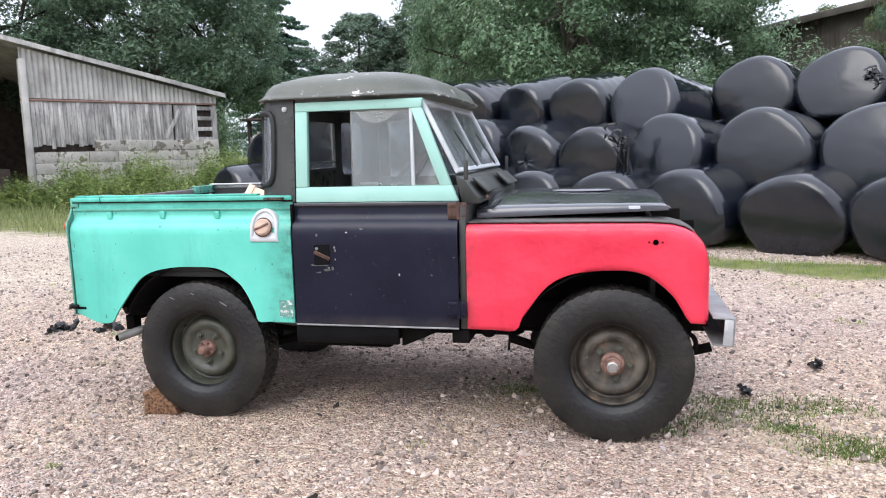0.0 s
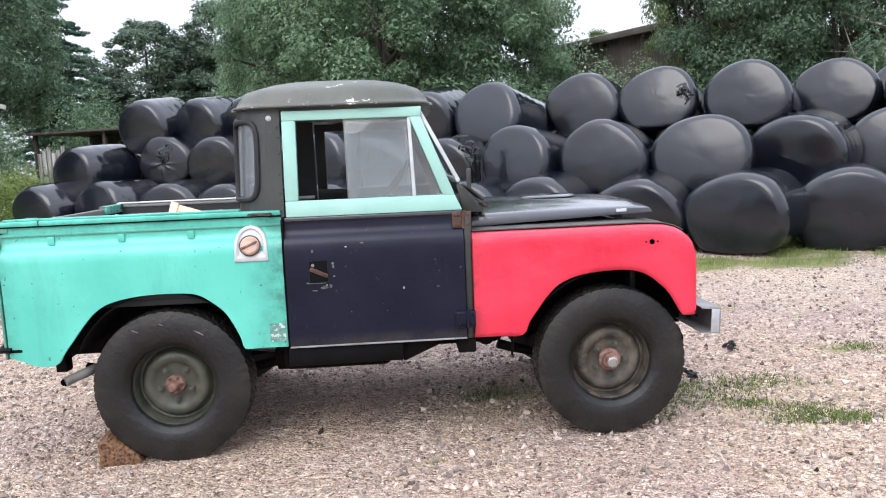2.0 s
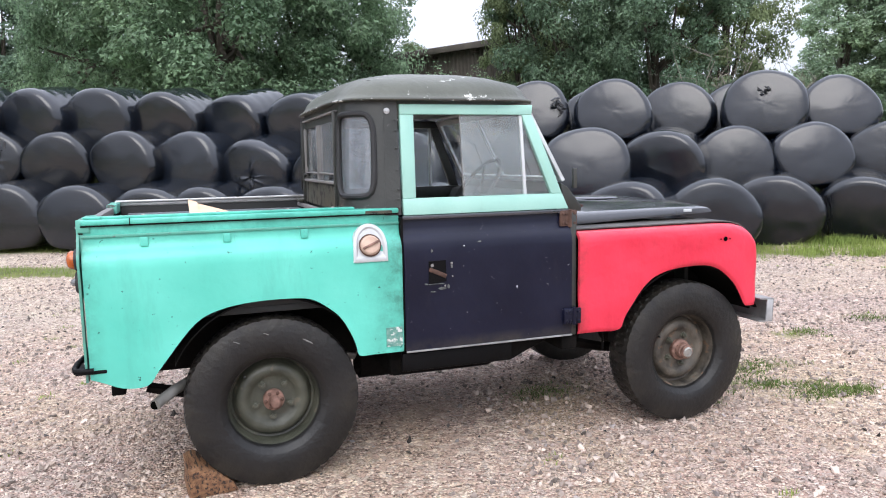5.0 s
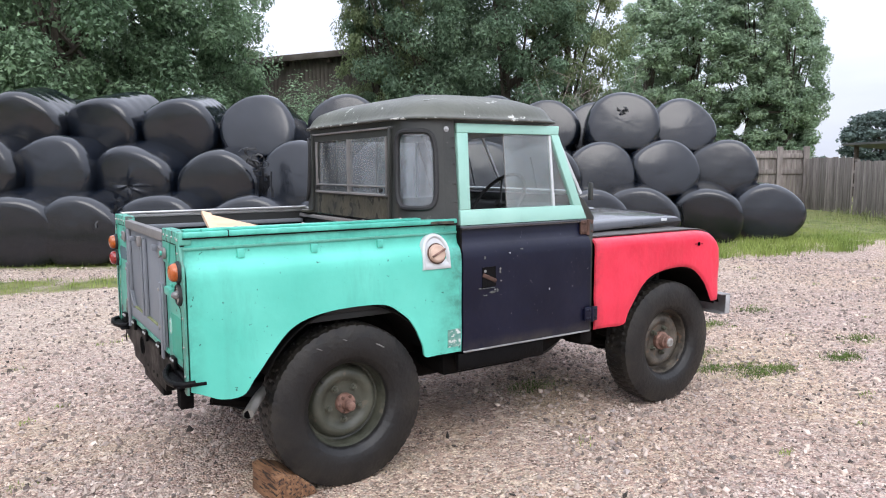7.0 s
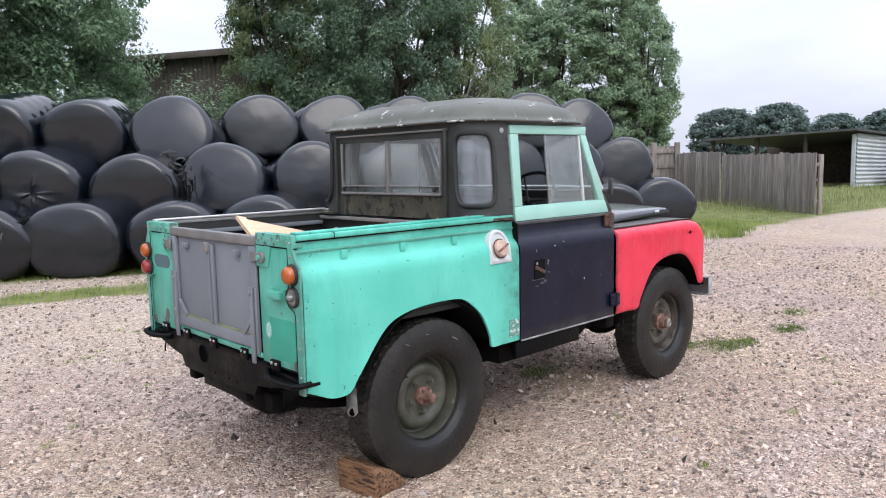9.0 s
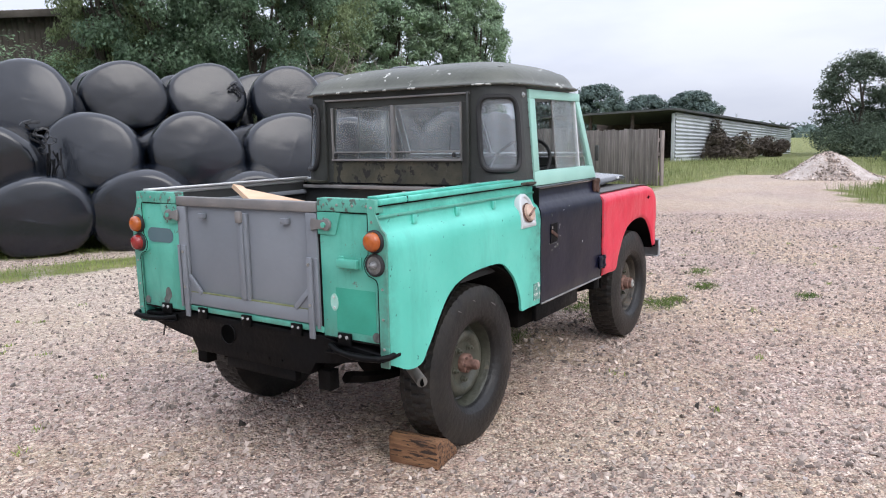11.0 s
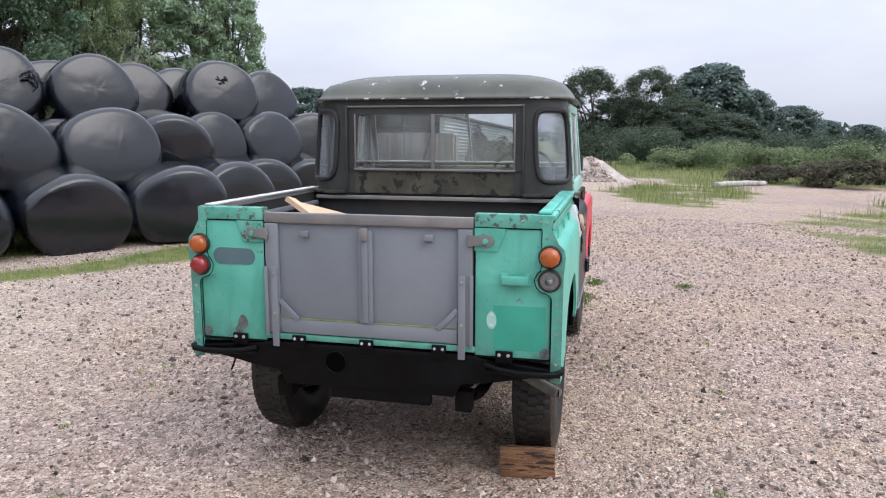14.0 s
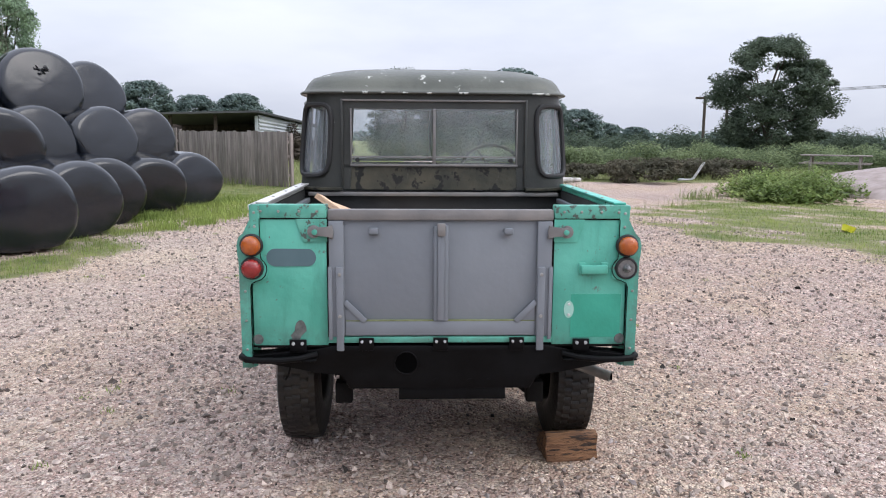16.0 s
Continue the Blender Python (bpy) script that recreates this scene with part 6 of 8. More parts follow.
# lower doors
for side in (-1, 1):
    outl = [(x, 0.573 - 0.003 * (x - 0.6)) for x in np.linspace(0.608, 1.484, 33)]
    door = part("door", flank(bmesh.new(), side, outl, 1.195), NAVY, truck, "navy painted lower door with a bare latch hole")
    part("door_edge", box(bmesh.new(), 0.608, 1.484, side * 0.796 - 0.006, side * 0.796 + 0.004, 0.5645, 0.5725, 0.002), BUMPER, door, "thin grey strip along the lower edge")
    part("waist_strip", box(bmesh.new(), 0.612, 1.482, side * 0.757 - 0.010, side * 0.757 + 0.006, 1.188, 1.206, 0.004), BLACKBLUE, door)
    y = side * 0.7975
    # dark plate on the door skin, in place of a shaded latch opening
    part("latch_recess", prism(bmesh.new(), ((0.724, 0.884), (0.812, 0.892), (0.810, 0.994), (0.726, 0.992)), "y", y - 0.002, y + 0.002), CHASSIS, door, "dark plate painted as the hole where the handle was")
    bm = bmesh.new()
    box(bm, 0.722, 0.815, y + side * 0.004 - 0.003, y + side * 0.004 + 0.003, 0.925, 0.945, 0.003, Matrix.Translation((0.77, 0, 0.935)) @ Matrix.Rotation(0.42, 4, "Y") @ Matrix.Translation((-0.77, 0, -0.935)))
    part("latch_lever", bm, BROWN_RUST, door, "dull rusty latch lever")
    part("latch_sill", box(bmesh.new(), 0.722, 0.800, y + side * 0.003 - 0.002, y + side * 0.003 + 0.002, 0.8815, 0.8845, 0.001), BARE, door)
    for sx_, sz_, sr_ in ((0.741, 0.972, 0.008), (0.838, 0.978, 0.006), (0.842, 0.915, 0.004), (0.804, 0.872, 0.005)):
        part("screw", lathe(bmesh.new(), ((0.002, 0.0), (sr_, 0.001), (sr_, 0.003), (0.002, 0.005)), 10, "y", (sx_, y - (0.006 if side < 0 else 0), sz_)), GREY_TRIM, door)
    for cx_, cz_, cw_, ch_ in ((0.790, 0.860, 0.028, 0.008), (0.822, 0.868, 0.008, 0.014), (0.840, 0.962, 0.007, 0.012), (0.712, 0.884, 0.012, 0.006), (0.746, 0.846, 0.016, 0.004), (0.742, 1.040, 0.007, 0.011), (0.985, 1.072, 0.014, 0.006), (0.905, 1.056, 0.006, 0.004), (1.18, 0.84, 0.004, 0.009)):
        rc_ = random.Random(int(cx_ * 1000))
        part("paint_chip", prism(bmesh.new(), [(cx_ + cw_ * rc_.uniform(0.55, 1.0) * math.cos(q * 0.785), cz_ + ch_ * rc_.uniform(0.5, 1.0) * math.sin(q * 0.785)) for q in range(8)], "y", side * side_y(cz_) - 0.0016, side * side_y(cz_) + 0.0016), BARE if cw_ > 0.0065 else WHITE_TRIM, door)
    for hz, mat, wl_ in ((1.16, BROWN_RUST, 0.040), (0.668, NAVY, 0.040)):
        yy = side * (side_y(hz) + 0.012)
        hinge = part("hinge", box(bmesh.new(), 1.432, 1.528, yy - 0.008, yy + 0.008, hz - wl_, hz + wl_, 0.004), mat, door, "rusty strap hinge" if mat is BROWN_RUST else "")
        part("hinge_pin", tube(bmesh.new(), [(1.488, yy + side * 0.006, hz - wl_ - 0.004), (1.488, yy + side * 0.006, hz + wl_ + 0.004)], 0.010, 10), mat, hinge)
        for bx in (1.447, 1.465, 1.512):
            for bz in (-0.024, 0.024):
                part("bolt", lathe(bmesh.new(), ((0.006, -0.004), (0.009, 0.0), (0.006, 0.004)), 8, "y", (bx, yy + side * 0.009, hz + bz)), mat, hinge)
    # door top: painted window frame, leaning in
    fy0, fy1 = 0.742, 0.702

    def fr(x, z, o=0.0):
        return (x, side * (fy0 + (fy1 - fy0) * (z - 1.205) / 0.51 + o), z)

    def bar(poly, th=0.016):
        bm_ = bmesh.new()
        A = [bm_.verts.new(fr(x, z, th)) for x, z in poly]
        B = [bm_.verts.new(fr(x, z, -th)) for x, z in poly]
        k = len(poly)
        fs_ = [bm_.faces.new(A), bm_.faces.new(list(reversed(B)))]
        for i in range(k):
            fs_.append(bm_.faces.new((A[i], B[i], B[(i + 1) % k], A[(i + 1) % k])))
        bmesh.ops.bevel(bm_, geom=list({e for f in fs_ for e in f.edges}), offset=0.004, segments=2, affect="EDGES", profile=0.5)
        return bm_

    top = part("door_top", bar(((0.622, 1.208), (1.486, 1.208), (1.452, 1.286), (0.622, 1.286))), MINT if side < 0 else CAB_GREEN, truck, "pale mint window frame with sliding glass" if side < 0 else "dark far-side window frame")
    part("rear_stile", bar(((0.622, 1.2865), (0.686, 1.2865), (0.690, 1.674), (0.624, 1.674)), 0.0155), MINT if side < 0 else CAB_GREEN, top)
    part("top_rail", bar(((0.624, 1.6745), (1.298, 1.6745), (1.306, 1.722), (0.624, 1.722))), MINT if side < 0 else CAB_GREEN, top)
    part("front_stile", bar(((1.452, 1.2865), (1.392, 1.2865), (1.244, 1.674), (1.300, 1.674)), 0.0155), MINT if side < 0 else CAB_GREEN, top)
    part("fixed_pane", bar(((1.252, 1.288), (1.391, 1.288), (1.247, 1.665), (1.244, 1.672), (1.240, 1.672)), 0.003), PANE, top)
    part("sliding_pane", bar(((0.930, 1.288), (1.250, 1.288), (1.240, 1.673), (0.925, 1.673)), 0.003), PANE_DIRTY, top, "grimy pushed-back sliding glass")
    part("pane_divider", bar(((1.244, 1.287), (1.262, 1.287), (1.250, 1.674), (1.234, 1.674)), 0.008), WHITE_TRIM, top, "white glass divider")
    part("pane_edge", bar(((0.925, 1.288), (0.931, 1.288), (0.927, 1.673), (0.921, 1.673)), 0.004), GREY_TRIM, top)

for ob in truck.children_recursive:
    if ob.name.startswith(("fixed_pane", "sliding_pane")):
        ob.visible_shadow = False

# front wings, rolled over the top and round the nose
for side in (-1, 1):
    xs = [p[0] for p in FRONT_ARCH[:-1]] + [2.625, 2.645, 2.662, 2.672]
    zb = [p[1] for p in FRONT_ARCH[:-1]] + [0.626, 0.624, 0.622, 0.64]
    cols = []
    for x, z0 in zip(xs, zb):
        zt = float(np.interp(x, (1.5, 2.40, 2.50, 2.56, 2.61, 2.645, 2.664, 2.672), (1.090, 1.092, 1.086, 1.070, 1.042, 1.0, 0.955, 0.915)))
        yo = 0.797 - float(np.interp(x, (1.5, 2.55, 2.64, 2.665, 2.672), (0, 0, 0.006, 0.022, 0.040)))
        col = [(x, side * (yo - 0.004), z0)] + [(x, side * (yo + dent(x, z_, 0.007) * math.sin(math.pi * k_ / 11)), z_) for k_, z_ in enumerate(np.linspace(z0 + 0.02, zt - 0.06, 12))]
        for k in range(1, 6):
            a = k * math.pi / 2 / 5
            col.append((x, side * (yo - 0.045 * (1 - math.cos(a))), zt - 0.045 + 0.045 * math.sin(a)))
        col += [(x, side * 0.66, zt + 0.004), (x, side * 0.54, zt + 0.006), (x, side * 0.47, zt + 0.006)]
        cols.append(col)
    nose = [(2.672, side * 0.47, z) if k else (2.672, side * 0.47, 0.64) for k, (_, _, z) in enumerate(cols[-1])]
    mid = [((2.676), (a[1] * 0.55 + b[1] * 0.45), a[2]) for a, b in zip(cols[-1], nose)]
    cols += [mid, nose]
    grid = [list(r) for r in zip(*cols)]
    wing = part("front_wing", sheet(bmesh.new(), grid, lambda p: (-0.004, -side * 0.010, -0.006)), RED, truck, "dented coral red front wing with a rounded nose", 50)
    if side < 0:
        WING_TOP = surf("dusty_dark_wing_top", (0.05, 0.047, 0.045), (0.11, 0.102, 0.096), 8.0, 0.5, 0.75, 0, 0.1, 50)
    tops = [[(x, side * y_, float(np.interp(x, (1.5, 2.40, 2.50, 2.56, 2.61), (1.090, 1.092, 1.086, 1.070, 1.042))) + 0.012) for y_ in (0.48, 0.60, 0.70, 0.745)] for x in (1.53, 1.8, 2.1, 2.40, 2.45, 2.50, 2.53, 2.56, 2.585, 2.605)]
    part("wing_top", sheet(bmesh.new(), tops, lambda p: (0, 0, -0.005)), WING_TOP, wing, "dull dark wing top")
    # inner panels added to shut off a bright gap through the front arch
    part("splash_panel", box(bmesh.new(), 1.74, 2.64, side * 0.37 - 0.004, side * 0.37 + 0.004, 0.46, 1.07, 0.0), UNDER, truck, "dark inner panel added to close the wheel arch")
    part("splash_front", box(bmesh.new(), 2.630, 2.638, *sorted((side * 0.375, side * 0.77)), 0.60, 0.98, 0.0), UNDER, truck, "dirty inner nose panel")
    # no openings here: black discs on the wing painted as dark holes
    part("indicator_hole", lathe(bmesh.new(), ((0.002, 0.0), (0.013, 0.0), (0.013, 0.002), (0.002, 0.002)), 14, "y", (2.428, side * 0.7975 - (0.002 if side < 0 else 0), 1.008)), BLACK, wing, "black disc painted as a bare indicator hole")
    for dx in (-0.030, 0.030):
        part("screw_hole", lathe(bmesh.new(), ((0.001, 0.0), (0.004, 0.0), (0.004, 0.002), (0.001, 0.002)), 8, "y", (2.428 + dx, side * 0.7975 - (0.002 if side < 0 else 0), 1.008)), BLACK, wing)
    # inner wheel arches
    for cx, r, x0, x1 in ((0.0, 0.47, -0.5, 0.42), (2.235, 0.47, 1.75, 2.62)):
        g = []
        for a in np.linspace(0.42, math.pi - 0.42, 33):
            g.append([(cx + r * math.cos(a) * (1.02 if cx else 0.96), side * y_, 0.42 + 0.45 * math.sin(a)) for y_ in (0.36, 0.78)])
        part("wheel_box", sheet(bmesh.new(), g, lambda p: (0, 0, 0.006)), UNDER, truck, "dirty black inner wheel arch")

    # panel added only to block a bright gap through the rear arch
    part("rear_splash", box(bmesh.new(), -0.68, 0.42, side * 0.435 - 0.003, side * 0.435 + 0.003, 0.52, 0.80, 0.0), UNDER, truck, "dark inner panel added to close the wheel arch")

# bulkhead, bonnet, nose panel
bm = bmesh.new()
box(bm, 1.488, 1.524, -0.772, 0.772, 0.56, 1.19, 0.006)
bulkhead = part("bulkhead", bm, CAB_GREEN, truck, "dark olive bulkhead and door pillar")
bm = bmesh.new()
prism(bm, ((1.495, 1.19), (1.585, 1.19), (1.585, 1.215), (1.505, 1.315), (1.462, 1.338)), "y", -0.715, 0.715, 0.006)
part("scuttle", bm, CAB_GREEN, bulkhead)
for side in (-1, 1):
    part("vent_flap", prism(bmesh.new(), ((1.530, 1.310), (1.606, 1.238), (1.616, 1.246), (1.540, 1.318)), "y", side * 0.40 - 0.21, side * 0.40 + 0.21, 0.003), CAB_GREEN, bulkhead)
bm = bmesh.new()
g = []
for y_ in (-0.59, -0.588, -0.575, -0.54, -0.45, -0.3, 0.0, 0.3, 0.45, 0.54, 0.575, 0.588, 0.59):
    zc = float(np.interp(abs(y_), (0, 0.3, 0.45, 0.54, 0.575, 0.588, 0.59), (0.098, 0.088, 0.068, 0.052, 0.045, 0.032, 0.0)))
    g.append([(x, y_, 1.114 + 0.034 * (x - 1.55) / 0.95 + zc * s) for x, s in ((1.548, 0.9), (1.56, 1.0), (1.80, 0.95), (2.10, 0.80), (2.30, 0.66), (2.42, 0.58), (2.47, 0.50), (2.49, 0.36), (2.50, 0.05))])
bonnet = part("bonnet", sheet(bm, g, lambda p: (0, 0, -0.008)), BLACKBLUE, truck, "black bonnet standing slightly proud of the wings", 50)
part("bonnet_pressing", lathe(bmesh.new(), ((0.05, 0.0), (0.16, 0.0), (0.172, 0.004), (0.16, 0.012), (0.05, 0.013)), 32, "z", (2.06, 0.0, 1.2095)), BLACKBLUE, bonnet)
bm = bmesh.new()
tube(bm, [(1.60, -0.50, 1.215), (1.60, -0.58, 1.222), (1.62, -0.66, 1.212)], 0.008, 8)
part("bonnet_catch", bm, BROWN_RUST, bonnet, "rusty bonnet catch")
part("paint_scrape", box(bmesh.new(), 2.31, 2.365, -0.593, -0.586, 1.147, 1.163, 0.002), WHITE_TRIM, bonnet, "white scrape on the bonnet edge")
nose_panel = part("nose_panel", box(bmesh.new(), 2.42, 2.45, -0.47, 0.47, 0.62, 1.07, 0.006), CAB_GREEN, truck)
part("grille", box(bmesh.new(), 2.452, 2.462, -0.33, 0.33, 0.70, 1.02, 0.003), GALV, nose_panel)

# front bumper: an open steel channel
bm = bmesh.new()
prism(bm, ((2.69, 0.520), (2.785, 0.515), (2.790, 0.650), (2.69, 0.655), (2.69, 0.648), (2.782, 0.643), (2.777, 0.522), (2.69, 0.527)), "y", -0.785, 0.785)
bumper = part("front_bumper", bm, BUMPER, truck, "bare galvanised steel channel bumper")
for side in (-1, 1):
    part("end_plate", prism(bmesh.new(), ((2.735, 0.524), (2.776, 0.522), (2.781, 0.642), (2.742, 0.645)), "y", side * 0.785 - 0.004, side * 0.785 + 0.004, 0.001), GALV, bumper, "pale bent bumper end")
    part("dumb_iron", box(bmesh.new(), 2.45, 2.71, side * 0.40 - 0.035, side * 0.40 + 0.035, 0.50, 0.60, 0.006), UNDER, bumper)
    tp = [(2.60 + 0.035 * math.cos(a), side * 0.62, 0.475 + 0.055 * math.sin(a)) for a in np.linspace(-1.2, 1.9, 10)]
    part("shackle", tube(bmesh.new(), tp, 0.012, 8), UNDER, truck)

# windscreen


def ws(y, s):
    """Point on the raked screen plane: s runs from its foot to its top."""
    return (1.478 - 0.190 * s, y * (0.722 - 0.035 * s) / 0.722, 1.345 + 0.372 * s)


def ws_bar(y0, s0, y1, s1, w, th=0.016):
    bm_ = bmesh.new()
    a, b = Vector(ws(y0, s0)), Vector(ws(y1, s1))
    d = (b - a).normalized()
    nrm = Vector((0.385, 0, 0.20)).normalized()
    s_ = d.cross(nrm)
    vs = []
    for p in (a, b):
        for u, v in ((1, 1), (-1, 1), (-1, -1), (1, -1)):
            vs.append(bm_.verts.new(p + s_ * w * u + nrm * th * v))
    for i in range(4):
        bm_.faces.new((vs[i], vs[(i + 1) % 4], vs[4 + (i + 1) % 4], vs[4 + i]))
    bm_.faces.new(vs[:4])
    bm_.faces.new(list(reversed(vs[4:])))
    bmesh.ops.bevel(bm_, geom=bm_.edges[:], offset=0.004, segments=2, affect="EDGES", profile=0.5)
    return bm_


screen = part("windscreen", ws_bar(-0.722, 0.03, 0.722, 0.03, 0.012, 0.010), WHITE_TRIM, truck, "split flat windscreen in chalky white frame")
part("screen_top_rail", ws_bar(-0.722, 0.965, 0.722, 0.965, 0.018, 0.010), WHITE_TRIM, screen)
for y_ in (-0.700, 0.700):
    part("screen_pillar", ws_bar(y_, 0.0, y_, 1.0, 0.020, 0.010), WHITE_TRIM, screen)
part("screen_divider", ws_bar(0, 0.05, 0, 0.94, 0.008, 0.008), WHITE_TRIM, screen)
for y0, y1 in ((-0.69, -0.012), (0.012, 0.69)):
    bm = bmesh.new()
    vs = [bm.verts.new(Vector(ws(y, s)) + Vector((o, 0, o * 0.5))) for o in (-0.002, 0.002) for y, s in ((y0, 0.06), (y1, 0.06), (y1, 0.94), (y0, 0.94))]
    for f in ((0, 1, 2, 3), (7, 6, 5, 4), (0, 4, 5, 1), (1, 5, 6, 2), (2, 6, 7, 3), (3, 7, 4, 0)):
        bm.faces.new([vs[i] for i in f])
    p_ = part("screen_glass", bm, PANE_HAZE, screen)
    p_.visible_shadow = False
for y_, l_ in ((-0.30, 0.26), (0.36, 0.26)):
    part("wiper", tube(bmesh.new(), [Vector(ws(y_, 0.02)) + Vector((0.03, 0, 0.015)), Vector(ws(y_ - 0.08, 0.55)) + Vector((0.02, 0, 0.012))], 0.005, 6), RUBBER, screen)
for side in (-1, 1):
    bm = bmesh.new()
    box(bm, 1.515, 1.535, side * 0.745 - 0.012, side * 0.745 + 0.012, 1.31, 1.41, 0.004)
    part("screen_bracket", bm, CAB_GREEN, screen)

# cab back: a bent shell with wrap-round corner lights
RX, RR, YB = 0.366, 0.185, 0.565


def shell(u, z, o=0.0):
    """u runs along the shell from the middle of the back; o is the offset outward."""
    k = 1.0 - 0.058 * (z - 1.215) / 0.53
    s, a = (1 if u >= 0 else -1), abs(u)
    arc = RR * math.pi / 2
    if a <= YB:
        x, y, nx_, ny_ = RX, a, -1.0, 0.0
    elif a <= YB + arc:
        t = (a - YB) / RR
        x, y, nx_, ny_ = RX + RR * (1 - math.cos(t)), YB + RR * math.sin(t), -math.cos(t), math.sin(t)
    else:
        x, y, nx_, ny_ = RX + RR + (a - YB - arc), YB + RR, 0.0, 1.0
    return (x + nx_ * o + 0.012 * (z - 1.215) / 0.53 * (1 if a < YB + arc else 0), s * (y * k + ny_ * o), z)


U_END = YB + RR * math.pi / 2 + 0.062


def ring_patch(bm, u0, u1, z0, z1, h0, h1, w0, w1, rad, off_in=-0.018):
    """Part of the shell from a rectangle to a round-cornered hole."""
    N = 40
    inner, outer = [], []
    for k in range(N):
        a = 2 * math.pi * k / N
        cx, cz = math.cos(a), math.sin(a)
        hu, hz = (h1 - h0) / 2, (w1 - w0) / 2
        mu, mz = (h0 + h1) / 2, (w0 + w1) / 2
        e = 5.0
        den = (abs(cx) ** e + abs(cz) ** e) ** (1 / e)
        inner.append((mu + hu * cx / den, mz + hz * cz / den))
        t = 1 / max(abs(cx), abs(cz))
        outer.append((float(np.interp(cx * t, (-1, 1), (u0, u1))), float(np.interp(cz * t, (-1, 1), (z0, z1)))))
    vs = {}
    for nm, pts in (("i", inner), ("o", outer)):
        for o in (0.0, off_in):
            vs[nm, o] = [bm.verts.new(shell(u, z, o)) for u, z in pts]
    midp = [((a[0] + b[0]) / 2, (a[1] + b[1]) / 2) for a, b in zip(inner, outer)]
    for o in (0.0, off_in):
        vs["m", o] = [bm.verts.new(shell(u, z, o)) for u, z in midp]
    for k in range(N):
        j = (k + 1) % N
        for a, b in (("i", "m"), ("m", "o")):
            for o in (0.0, off_in):
                bm.faces.new((vs[a, o][k], vs[b, o][k], vs[b, o][j], vs[a, o][j]))
        bm.faces.new((vs["i", 0.0][k], vs["i", 0.0][j], vs["i", off_in][j], vs["i", off_in][k]))
        bm.faces.new((vs["o", 0.0][k], vs["o", off_in][k], vs["o", off_in][j], vs["o", 0.0][j]))
    return inner


cab = part("cab_back", sheet(bmesh.new(), [[shell(u, z) for u in np.linspace(-0.50, 0.50, 11)] for z in (1.345, 1.36)], lambda p: (0.018, 0, 0)), CAB_GREEN, truck, "dark olive cab back with sliding window and corner lights")
QU0, QU1, QZ0, QZ1 = 0.578, 0.795, 1.300, 1.680
for s in (-1, 1):
    bm = bmesh.new()
    u0, u1 = sorted((s * 0.5005, s * 0.842))
    h0, h1 = sorted((s * QU0, s * QU1))
    inner = ring_patch(bm, u0, u1, 1.212, 1.745, h0, h1, QZ0, QZ1, 0.05)
    part("corner_panel", bm, CAB_GREEN, cab)
    part("side_panel", sheet(bmesh.new(), [[shell(s * u, z) for u in np.linspace(0.8425, U_END, 4)] for z in np.linspace(1.212, 1.745, 5)], lambda p: (0, -s * 0.018, 0)), CAB_GREEN, cab)
    part("corner_seal", tube(bmesh.new(), [shell(u, z, 0.006) for u, z in inner], 0.014, 8, True), RUBBER, cab, "thick black rubber window seal")
    g = [[shell(s * u, z, -0.004) for u in np.linspace(QU0 + 0.004, QU1 - 0.004, 9)] for z in np.linspace(QZ0 + 0.004, QZ1 - 0.004, 5)]
    part("corner_pane", sheet(bmesh.new(), g, lambda p: (0.001, -s * 0.002, 0)), PLASTIC, cab, "streaky scratched curved corner pane")
    for z in (1.245, 1.285, 1.33, 1.42, 1.52, 1.60, 1.65):
        part("rivet", lathe(bmesh.new(), ((0.002, -0.002), (0.006, 0.0), (0.004, 0.004), (0.001, 0.005)), 8, "y", Vector(shell(s * (U_END - 0.012), z, 0.002 if s > 0 else 0.006))), CAB_GREEN, cab)
    part("roof_bolt", lathe(bmesh.new(), ((0.004, -0.003), (0.014, -0.002), (0.014, 0.003), (0.007, 0.004), (0.007, 0.010), (0.002, 0.011)) if s > 0 else ((0.002, -0.011), (0.007, -0.010), (0.007, -0.004), (0.014, -0.003), (0.014, 0.002), (0.004, 0.003)), 12, "y", Vector(shell(s * (U_END - 0.05), 1.69, 0.003))), GALV, cab, "galvanised roof bolt")
    part("corner_foot", sheet(bmesh.new(), [[shell(s * u, 1.225, o) for u in np.linspace(0.50, 0.86, 10)] for o in (0.002, 0.045)], lambda p: (0, 0, 0.012)), CHIPPED, cab, "worn bolted foot flange")
# back window
part("upper_back", sheet(bmesh.new(), [[shell(u, z) for u in np.linspace(-0.50, 0.50, 11)] for z in (1.6605, 1.745)], lambda p: (0.018, 0, 0)), CAB_GREEN, cab)
part("lower_back", sheet(bmesh.new(), [[shell(u, z) for u in np.linspace(-0.455, 0.455, 13)] for z in np.linspace(1.225, 1.3445, 4)], lambda p: (0.018, 0, 0)), CHIPPED, cab, "chipped and flaking olive lower back panel")
